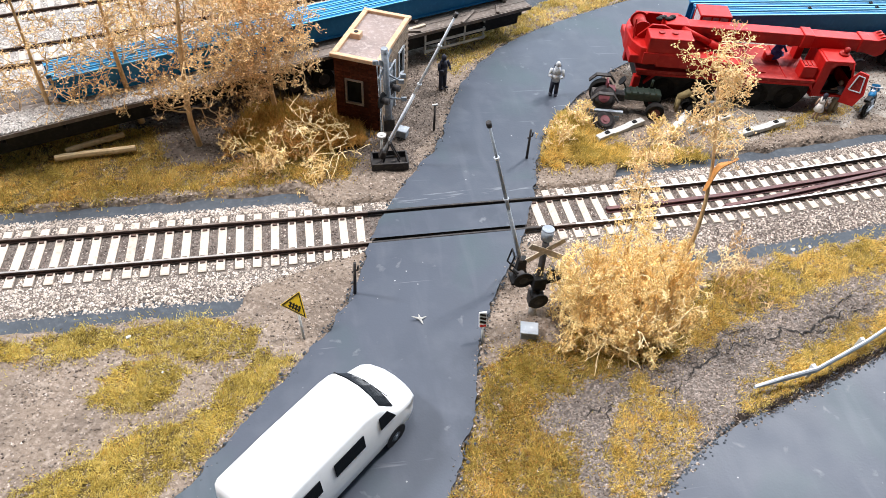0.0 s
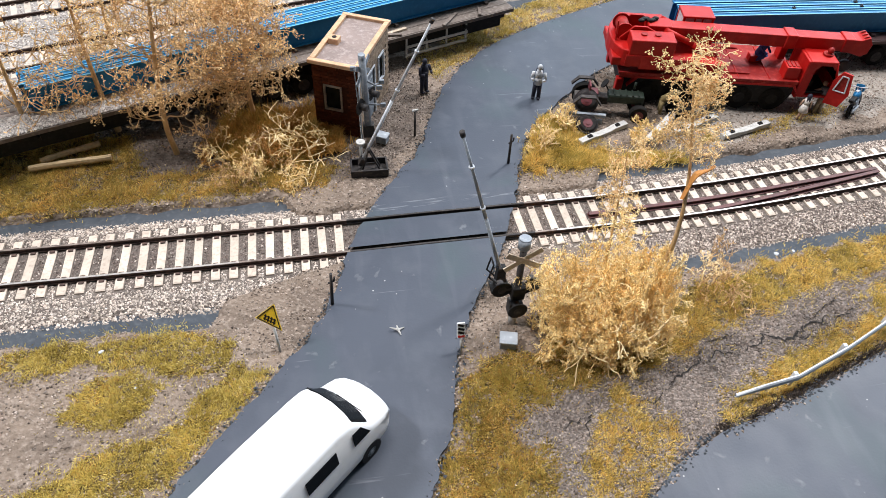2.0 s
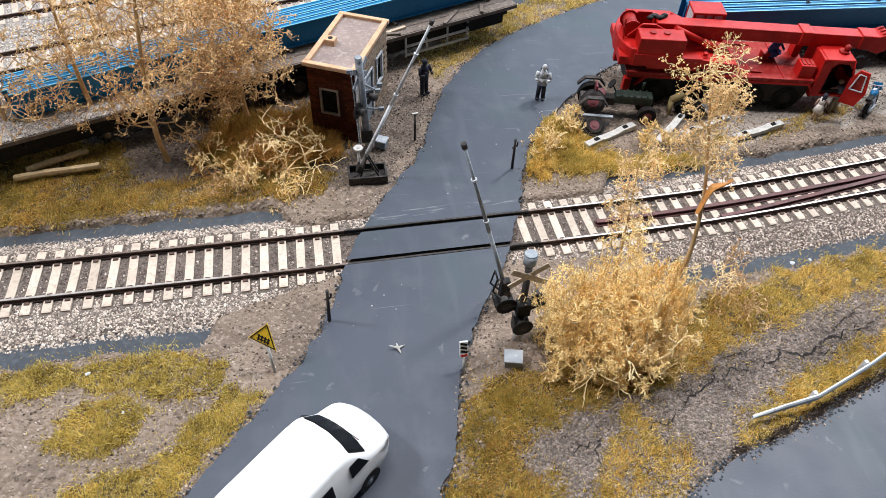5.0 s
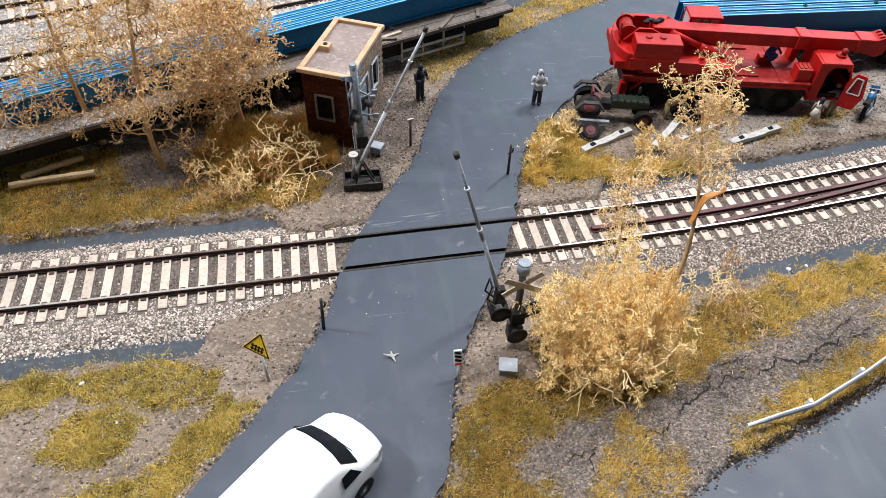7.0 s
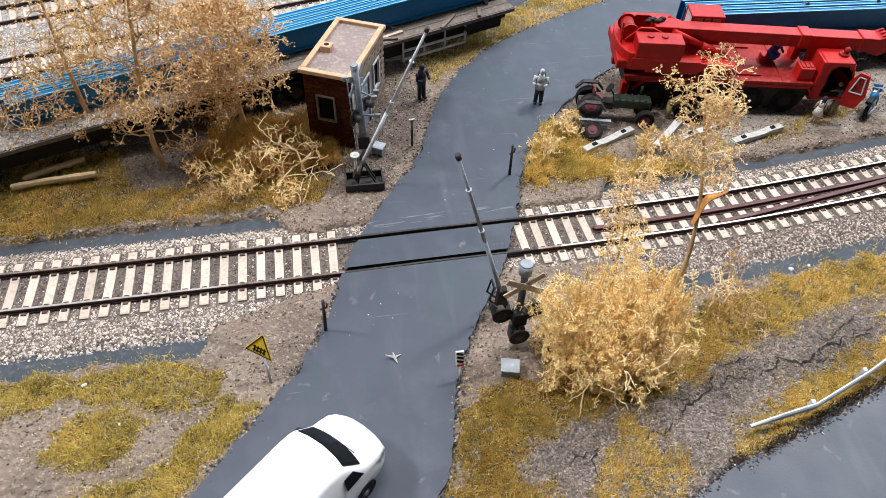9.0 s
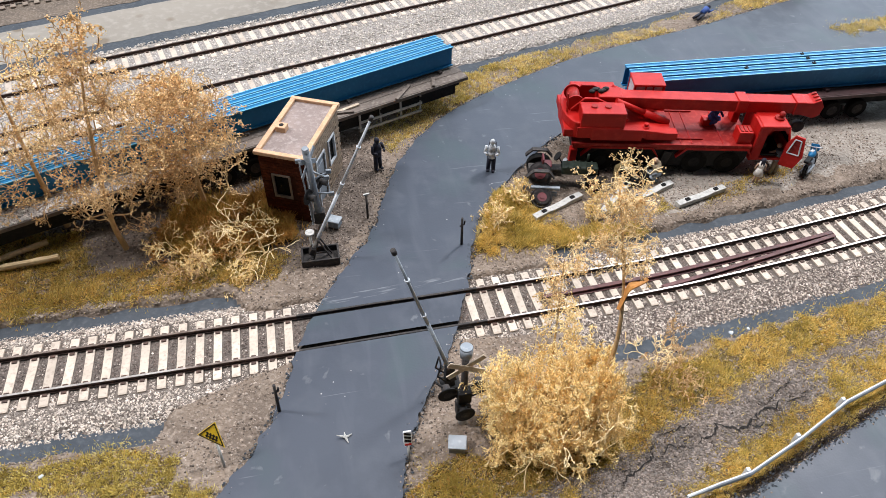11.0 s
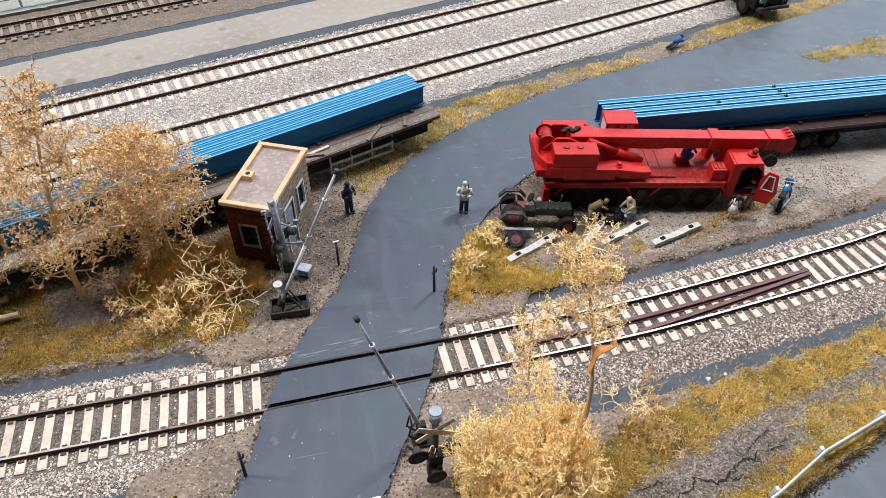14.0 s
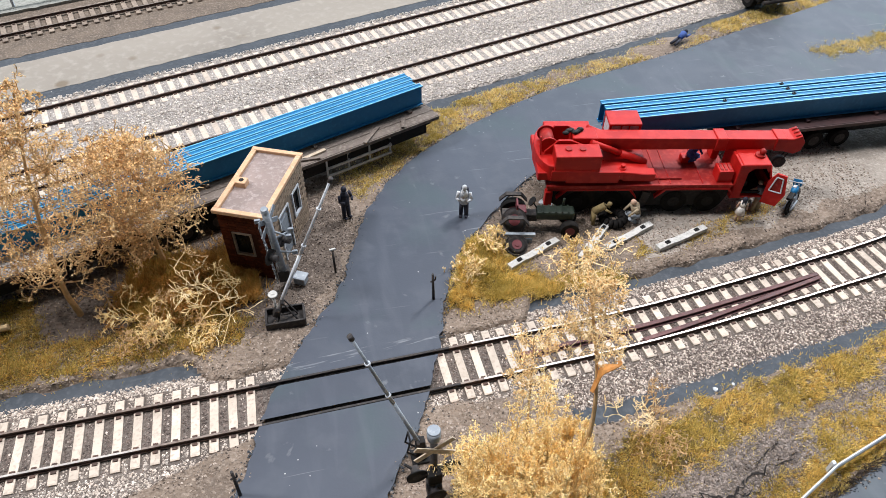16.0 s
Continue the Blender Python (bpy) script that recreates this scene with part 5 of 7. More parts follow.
def build_van():
    van = thing("van", -4.58, -8.68, 0.0, 43.5, "white minibus van with dark windows parked on the road", "van")
    L, W = 5.15, 1.9
    stations = [(-2.56, 0.80, 0.50, 1.9), (-2.5, 0.90, 0.40, 2.12), (-2.38, 0.94, 0.35, 2.2), (-1.0, 0.95, 0.33, 2.27), (0.7, 0.95, 0.33, 2.25), (1.15, 0.95, 0.33, 2.18), (1.32, 0.945, 0.33, 2.08),
                (1.6, 0.94, 0.33, 1.74), (1.78, 0.935, 0.33, 1.53), (1.9, 0.93, 0.33, 1.42), (2.12, 0.92, 0.33, 1.34), (2.38, 0.89, 0.34, 1.25), (2.56, 0.82, 0.36, 1.12), (2.68, 0.71, 0.42, 0.96), (2.73, 0.58, 0.48, 0.82)]
    bow = lambda x, y: 0.16 * (y / 0.95) ** 2 * min(max((x - 0.7) / 0.5, 0), 1)
    bm = BM()
    rings = []
    for x, w, zb, zt in stations:
        wt = w * (1 - 0.13 * max(zt - 1.2, 0))
        belt = min(1.15, zt - 0.16)
        half = [(w * 0.88, zb), (w, zb + 0.1), (w, (zb + belt) / 2), (w, belt), (wt + 0.01, zt - 0.16), (wt - 0.04, zt - 0.06), (wt - 0.15, zt - 0.01), (wt * 0.5, zt + 0.02), (0, zt + 0.03)]
        ring = half + [(-y, z) for y, z in half[-2::-1]]
        rings.append([bm.verts.new((x - bow(x, y), y, z)) for y, z in ring])
    for r0, r1 in zip(rings, rings[1:]):
        for i in range(len(r0)):
            j = (i + 1) % len(r0)
            bm.faces.new((r0[i], r1[i], r1[j], r0[j]))
    bm.faces.new(rings[0])
    bm.faces.new(rings[-1][::-1])
    bmesh.ops.recalc_face_normals(bm, faces=bm.faces)
    for f in bm.faces:
        f.smooth = len(f.verts) == 4
    body = part("body", bm, M_WHITE, van, "glossy white body")

    def pane(name, corners, thick=0.02):
        bm = BM()
        vs = [bm.verts.new(c) for c in corners]
        f = bm.faces.new(vs)
        f.normal_update()
        n = f.normal.copy()
        r = bmesh.ops.extrude_face_region(bm, geom=[f])
        bmesh.ops.translate(bm, vec=n * thick, verts=[g for g in r["geom"] if isinstance(g, bmesh.types.BMVert)])
        bmesh.ops.recalc_face_normals(bm, faces=bm.faces)
        part(name, bm, M_GLASS, van, "dark window")
    # the windscreen lies on the slope between three ribs of the body
    bm = BM()
    rows = []
    for k in (6, 7, 8):
        x, w, zb, zt = stations[k]
        wt = w * (1 - 0.13 * max(zt - 1.2, 0))
        half = [(wt - 0.13, zt - 0.02), (wt - 0.2, zt), (wt * 0.5, zt + 0.02), (0, zt + 0.03)]
        bowed = [(y, z) for y, z in half] + [(-y, z) for y, z in half[-2::-1]]
        rows.append([bm.verts.new((x + 0.02 - bow(x, y), y, z + 0.022)) for y, z in bowed])
    for r0, r1 in zip(rows, rows[1:]):
        for i in range(len(r0) - 1):
            bm.faces.new((r0[i], r1[i], r1[i + 1], r0[i + 1]))
    r = bmesh.ops.extrude_face_region(bm, geom=bm.faces[:])
    bmesh.ops.translate(bm, vec=(-0.05, 0, -0.05), verts=[g for g in r["geom"] if isinstance(g, bmesh.types.BMVert)])
    bmesh.ops.recalc_face_normals(bm, faces=bm.faces)
    ws = part("windscreen", bm, M_GLASS, van, "dark bowed windscreen")
    bm = BM()
    rod(bm, (1.8, -0.5, 1.57), (1.76, 0.3, 1.61), 0.012, n=6)
    part("wiper", bm, M_BLACK, ws)
    for s in (-1, 1):
        for x0, x1, x2, x3 in ((1.06, 1.62, 1.36, 1.06), (-0.5, 0.5, 0.5, -0.5), (-2.0, -0.95, -0.95, -2.0)):
            lo, hi = 1.38, 1.84
            ylo, yhi = W / 2 * (1 - 0.13 * (lo - 1.2)) + 0.004, W / 2 * (1 - 0.13 * (hi - 1.2)) + 0.004
            cs = [(x0, s * ylo, lo), (x1, s * ylo, lo), (x2, s * yhi, hi), (x3, s * yhi, hi)]
            pane("window", cs if s < 0 else cs[::-1])
        bm = BM()
        ball(bm, (2.55, s * 0.6, 0.85), 0.13, (0.6, 1.2, 0.6))
        part("headlight", bm, M_LGREY, van)
        for x in (1.62, -1.6):
            wheel_part(van, (x, s * 0.84, 0.3), 0.3, 0.2)
            bm = BM()
            rod(bm, (x, s * 0.9, 0.32), (x, s * 0.952, 0.32), 0.36, n=22)
            part("wheel_arch", bm, M_BLACK, van)
        bm = BM()
        box(bm, (-2.55, s * 0.78, 1.0), (0.04, 0.14, 0.34), bevel=0.01)
        part("tail_light", bm, M_SIGNRED, van)
        pane("window", [(-2.545, s * 0.1, 1.3), (-2.545, s * 0.72, 1.3), (-2.48, s * 0.68, 1.9), (-2.48, s * 0.1, 1.9)][::s])
    bm = BM()
    box(bm, (2.6, 0, 0.5), (0.22, 1.2, 0.22), bevel=0.06)
    part("front_bumper", bm, M_WHITE, van)
    bm = BM()
    box(bm, (-2.56, 0, 0.5), (0.14, 1.8, 0.2), bevel=0.04)
    part("rear_bumper", bm, M_BLACK, van)
    bm = BM()
    box(bm, (0, 0, 0.36), (4.2, 1.7, 0.2))
    part("underbody", bm, M_BLACK, van)
    bm = BM()
    box(bm, (-0.25, 0.05, 2.26), (0.1, 0.04, 0.02))
    part("roof_mark", bm, M_CONC, van, "small brown chip in the roof paint")


build_van()


def build_crane():
    cr = thing("crane_truck", 9.0, 8.1, -0.06, -11.5, "red mobile crane truck with lowered boom and open cab door", "crane truck")
    # carrier
    # chassis widened and blacked out to draw the shade under the crane
    bm = BM()
    prism(bm, [(0.4, 0.6), (0.75, 0.3), (7.5, 0.3), (7.7, 0.8), (7.7, 1.42), (0.4, 1.42)], -1.22, 1.22, "y", bevel=0.03)
    part("chassis", bm, M_BLACK, cr)
    bm = BM()
    box(bm, (3.95, 0, 1.47), (7.5, 2.8, 0.12), bevel=0.02)
    for s in (-1, 1):
        box(bm, (3.95, s * 1.36, 1.36), (7.4, 0.07, 0.2), bevel=0.015)
        box(bm, (4.9, s * 1.02, 1.56), (1.6, 0.05, 0.07))
    deck = part("deck", bm, M_RED_D, cr, "worn red deck plates")
    for x in (4.75, 5.2, 6.5):
        bm = BM()
        box(bm, (x, 0, 1.545), (0.03, 2.6, 0.03))
        part("deck_seam", bm, M_RED, deck)
    for s in (-1, 1):
        for x0, x1 in ((1.0, 3.6), (5.0, 7.6)):
            bm = BM()
            prism(bm, [(x0 - 0.35, 0.85), (x0 + 0.05, 1.28), (x1 - 0.05, 1.28), (x1 + 0.3, 0.85), (x1 + 0.3, 0.92), (x1, 1.36), (x0, 1.36), (x0 - 0.35, 0.92)], s * 1.05 if s > 0 else -1.42, 1.42 if s > 0 else -1.05, "y")
            part("fender", bm, M_RED, cr)
        for x in (1.55, 2.95, 5.55, 6.95):
            # black rims merge with that painted shade
            wheel_part(cr, (x, s * 1.05, 0.54), 0.54, 0.4, rim=0.45, rim_m=M_BLACK)
        bm = BM()
        box(bm, (4.25, s * 1.3, 0.75), (0.35, 0.1, 0.75), bevel=0.02, rot=Matrix.Rotation(radians(12), 3, "Y"))
        box(bm, (4.15, s * 1.42, 0.33), (0.55, 0.3, 0.06), bevel=0.01)
        part("step", bm, M_DGREY, cr)
        bm = BM()
        box(bm, (0.35, s * 1.2, 0.8), (0.3, 0.3, 0.7), bevel=0.03)
        part("outrigger", bm, M_RED, cr)
    # slewing superstructure
    bm = BM()
    rod(bm, (2.4, 0, 1.5), (2.4, 0, 1.75), 1.0, n=28)
    part("slew_ring", bm, M_BLACK, cr)
    bm = BM()
    prism(bm, [(-0.2, 1.75), (4.3, 1.75), (4.3, 2.0), (3.2, 2.12), (-0.2, 2.12)], -1.3, 1.3, "y", bevel=0.04)
    prism(bm, [(0.9, -1.5), (3.0, -1.5), (3.0, -1.3), (0.9, -1.3)], 1.75, 2.28, "z", bevel=0.02)
    sup = part("slewing_platform", bm, M_RED, cr)
    bm = BM()
    pts = [(0.6, -1.42)] + [(0.45 - 0.7 * math.cos(a), 1.42 * math.sin(a)) for a in np.linspace(-1.2, 1.2, 9)] + [(0.6, 1.42)]
    prism(bm, pts, 1.75, 2.5, "z", bevel=0.05)
    part("counterweight", bm, M_RED, cr, "rounded red counterweight")
    bm = BM()
    box(bm, (1.3, -1.02, 2.58), (1.8, 0.85, 0.85), bevel=0.04)
    box(bm, (1.2, -1.46, 2.1), (1.8, 0.06, 0.5), bevel=0.015)
    eng = part("engine_housing", bm, M_RED, cr, "red engine housing")
    for x in (0.95, 1.5):
        bm = BM()
        rod(bm, (x, -0.95, 2.99), (x, -0.95, 3.06), 0.13, n=14)
        part("filler_cap", bm, M_RED_D, eng)
    bm = BM()
    box(bm, (1.2, 0.95, 2.45), (1.9, 0.75, 0.65), bevel=0.05)
    part("hydraulic_tank", bm, M_RED, cr)
    # boom bracket plates
    for s in (-0.5, 0.5):
        bm = BM()
        prism(bm, [(0.1, 2.1), (2.6, 2.1), (1.8, 2.8), (1.1, 3.12), (0.6, 3.12), (0.1, 2.6)], s - 0.05, s + 0.05, "y", bevel=0.015)
        part("boom_bracket", bm, M_RED, cr)
    bm = BM()
    rod(bm, (0.25, -0.42, 2.82), (0.25, 0.42, 2.82), 0.27, n=18)
    win = part("winch", bm, M_RED_D, cr, "red winch drum with dark rope")
    for s in (-0.43, 0.43):
        bm = BM()
        rod(bm, (0.25, s - 0.03, 2.82), (0.25, s + 0.03, 2.82), 0.36, n=20)
        part("flange", bm, M_RED, win)
    bm = BM()
    rod(bm, (-0.05, -0.6, 2.4), (-0.12, -0.6, 3.35), 0.035, n=6)
    part("rear_pole", bm, M_RED, cr)
    bm = BM()
    for k in range(6):
        ball(bm, (0.95 + 0.12 * k, -0.05 + 0.1 * (k % 3), 3.14 + 0.03 * (k % 2)), 0.11, (1.3, 1, 0.7))
    part("rope_bundle", bm, M_BLACK, cr, "dark rope bundle")
    # boom
    ang = Matrix.Rotation(radians(0.8), 3, "Y")
    bm = BM()
    box(bm, (5.6, 0, 2.74), (8.6, 0.62, 0.52), bevel=0.025, rot=ang)
    boom = part("boom", bm, M_RED, cr, "bright red box section boom")
    for x, w in ((1.7, 0.8), (7.2, 0.78), (9.6, 0.76)):
        bm = BM()
        box(bm, (x, 0, 2.75 - 0.014 * (x - 5.6)), (0.45 if x > 2 else 1.0, w - 0.04, 0.6), bevel=0.04, rot=ang)
        part("boom_collar", bm, M_RED, boom)
    bm = BM()
    prism(bm, [(9.7, 2.4), (10.25, 2.25), (10.5, 2.4), (10.55, 2.8), (10.35, 3.12), (10.05, 2.98), (9.7, 2.98)], -0.36, 0.36, "y", bevel=0.03)
    head = part("boom_head", bm, M_RED, boom)
    for y in (-0.22, 0.0, 0.22):
        bm = BM()
        rod(bm, (10.28, y - 0.05, 2.98), (10.28, y + 0.05, 2.98), 0.15, n=18)
        part("sheave", bm, M_RED_D, head)
    for s in (-1, 1):
        bm = BM()
        rod(bm, (1.9, s * 0.5, 3.0), (3.2, s * 0.5, 2.45), 0.12, n=14)
        rod(bm, (3.15, s * 0.5, 2.47), (4.25, s * 0.5, 2.0), 0.15, n=14)
        part("lift_cylinder", bm, M_RED, cr)
    bm = BM()
    for y in (-0.1, 0.1):
        rod(bm, (10.3, y, 2.35), (10.05, y, 1.75), 0.025, n=6)
    rod(bm, (10.0, -0.1, 1.62), (10.0, 0.1, 1.62), 0.26, n=16)
    part("hook_block", bm, M_DGREY, cr, "dark grey hook block")
    # operator's cabin on the far side
    cabin = new("operator_cabin")
    cabin.parent = cr
    for x, y in ((2.85, 0.5), (4.05, 0.5), (2.85, 1.38), (4.05, 1.38)):
        bm = BM()
        box(bm, (x, y, 2.68), (0.09, 0.09, 0.84))
        part("pillar", bm, M_RED, cabin)
    for x in (3.3, 3.62):
        bm = BM()
        box(bm, (x, 0.48, 2.68), (0.05, 0.05, 0.8))
        part("window_bar", bm, M_RED, cabin)
    bm = BM()
    box(bm, (3.45, 0.94, 3.14), (1.34, 1.0, 0.1), bevel=0.03)
    part("roof", bm, M_RED, cabin)
    bm = BM()
    box(bm, (3.45, 0.94, 2.15), (1.3, 0.97, 0.5), bevel=0.03)
    part("lower_panel", bm, M_RED, cabin)
    for c, sz in (((3.45, 0.51, 2.72), (1.14, 0.02, 0.76)), ((4.06, 0.94, 2.72), (0.02, 0.8, 0.76)), ((2.84, 0.94, 2.72), (0.02, 0.8, 0.76))):
        bm = BM()
        box(bm, c, sz)
        part("pane", bm, M_LGREY, cabin, "dusty pane")
    # middle fittings
    bm = BM()
    box(bm, (3.85, -1.1, 1.85), (1.3, 0.42, 0.34), bevel=0.03)
    rod(bm, (3.2, -1.05, 1.7), (3.2, -1.05, 2.2), 0.2, 0.14, n=12)
    rod(bm, (3.2, -1.05, 2.2), (3.2, -1.05, 2.32), 0.09, n=10)
    part("valve_box", bm, M_RED, cr)
    bm = BM()
    box(bm, (7.35, -0.95, 1.8), (0.6, 0.6, 0.55), bevel=0.03)
    tool = part("tool_box", bm, M_RED, cr)
    for k in range(3):
        bm = BM()
        box(bm, (7.18 + 0.17 * k, -0.95, 2.09), (0.1, 0.4, 0.03))
        part("slot", bm, M_RED_D, tool)
    bm = BM()
    box(bm, (6.2, 0.2, 1.65), (0.5, 0.4, 0.3), bevel=0.03)
    box(bm, (7.4, 0.55, 2.1), (0.3, 0.5, 1.1), bevel=0.03)
    part("boom_rest", bm, M_RED, cr)
    # driver's cab: hollow shell with a door opening on the near side
    cab = new("driver_cab")
    cab.parent = cr
    out = [(7.75, 0.75), (9.25, 0.75), (9.35, 1.45), (9.1, 2.3), (8.9, 2.45), (7.9, 2.45), (7.75, 2.3)]
    bm = BM()
    prism(bm, out, 0.15, 0.25, "y")
    part("side_panel", bm, M_RED, cab)
    for name, c, sz, bv in (("rear_panel", (7.82, -0.55, 1.6), (0.12, 1.6, 1.7), 0.03), ("roof", (8.42, -0.55, 2.42), (1.15, 1.62, 0.12), 0.05), ("sill", (8.5, -0.55, 0.85), (1.5, 1.6, 0.12), 0.03), ("front_panel", (9.26, -0.55, 1.15), (0.12, 1.6, 0.7), 0.04)):
        bm = BM()
        box(bm, c, sz, bevel=bv)
        part(name, bm, M_RED, cab)
    for y in (-1.32, 0.2):
        bm = BM()
        rod(bm, (9.28, y, 1.45), (8.95, y, 2.4), 0.05, n=8)
        part("pillar", bm, M_RED, cab)
    bm = BM()
    prism(bm, [(7.85, 0.8), (8.15, 0.8), (8.15, 2.1), (8.35, 2.3), (8.8, 2.3), (8.95, 2.1), (9.02, 2.4), (7.85, 2.4)], -1.36, -1.26, "y")
    part("door_surround", bm, M_RED, cab)
    bm = BM()
    prism(bm, [(9.27, 1.5), (9.3, 1.5), (9.0, 2.35), (8.97, 2.35)], -1.27, 0.15, "y")
    part("windscreen", bm, M_GLASS, cab)
    bm = BM()
    box(bm, (8.25, -0.55, 1.25), (0.5, 0.9, 0.3), bevel=0.05)
    box(bm, (8.0, -0.55, 1.65), (0.16, 0.9, 0.8), bevel=0.05)
    part("seat", bm, M_BLACK, cab)
    bm = BM()
    box(bm, (8.5, -0.6, 1.0), (1.3, 1.3, 0.1))
    part("cab_floor", bm, M_BLACK, cab)
    bm = BM()
    rod(bm, (8.7, -0.75, 2.48), (8.7, -0.75, 2.56), 0.2, n=14)
    ball(bm, (8.75, -0.75, 2.68), 0.13)
    part("beacon", bm, M_RED_D, cab)
    # the open door swings out forwards
    door = new("cab_door")
    door.parent = cr
    r = Matrix.Rotation(radians(-28), 3, "Z")
    bm = BM()
    hinge = Vector((9.05, -1.36, 0))
    outl = [(0.02, 0.62), (0.62, 0.62), (0.8, 1.25), (0.62, 2.12), (0.25, 2.16), (0.02, 1.7)]
    hole = [(0.16, 1.3), (0.62, 1.3), (0.52, 1.98), (0.28, 2.0)]
    prism(bm, [outl[0], outl[1], outl[2], hole[1], hole[0], (0.02, 1.3)], -0.04, 0.04, "y")
    prism(bm, [(0.02, 1.3), hole[0], hole[3], outl[4], outl[5]], -0.04, 0.04, "y")
    prism(bm, [hole[1], outl[2], outl[3], hole[2]], -0.04, 0.04, "y")
    prism(bm, [hole[3], hole[2], outl[3], outl[4]], -0.04, 0.04, "y")
    bmesh.ops.transform(bm, matrix=Matrix.Translation(hinge) @ r.to_4x4(), verts=bm.verts)
    part("door_panel", bm, M_RED, door, "bright red open door")
    bm = BM()
    for i in range(4):
        p, q = hole[i], hole[(i + 1) % 4]
        rod(bm, (p[0], -0.05, p[1]), (q[0], -0.05, q[1]), 0.028, n=6)
    bmesh.ops.transform(bm, matrix=Matrix.Translation(hinge) @ r.to_4x4(), verts=bm.verts)
    part("window_trim", bm, M_LGREY, door, "pale window trim")
    bm = BM()
    prism(bm, hole, -0.012, 0.012, "y")
    bmesh.ops.transform(bm, matrix=Matrix.Translation(hinge) @ r.to_4x4(), verts=bm.verts)
    part("pane", bm, M_RED_D, door)
    bm = BM()
    box(bm, (9.35, -0.5, 0.72), (0.2, 1.8, 0.32), bevel=0.05)
    bump = part("front_bumper", bm, M_RED, cr)
    for s in (-1.1, 0.05):
        bm = BM()
        rod(bm, (9.4, s, 0.95), (9.48, s, 0.95), 0.11, n=14)
        part("headlight", bm, M_LGREY, bump)


build_crane()


# ---- trailers with blue girders ----
def girder_meshes(length, h=0.95, w=0.27, t=0.05):
    """Meshes of a girder's parts: web, flange, and a strip painting sky sheen on its edge."""
    out = {}
    for name, c, size, m in (("web", (length / 2, 0, h / 2), (length, t, h - 2 * t), M_BLUE), ("bottom_flange", (length / 2, 0, t / 2), (length, w, t), M_BLUE), ("top_flange", (length / 2, 0, h - t / 2), (length, w, t), M_BLUE),
                             ("flange_edge", (length / 2, 0, h + 0.012), (length, 0.055, 0.03), M_BLUE_SHEEN)):
        bm = BM()
        box(bm, c, size)
        out[name] = mesh_of(name, bm, m)
    out["w"] = w
    return out


def build_girder(meshes, length, group):
    g = tagged(new("girder"), "long blue painted steel girder loaded on a trailer", "girder", group)
    g.empty_display_size = 0.002
    w = meshes["w"]
    for name in ("web", "bottom_flange", "top_flange"):
        part(name, meshes[name], None, g)
    for s in (-1, 1):
        part("flange_edge", meshes["flange_edge"], None, g, "pale blue strip painting sky sheen on the flange edge").matrix_basis = pose(0, s * (w / 2 - 0.02) * S, 0)
    return g


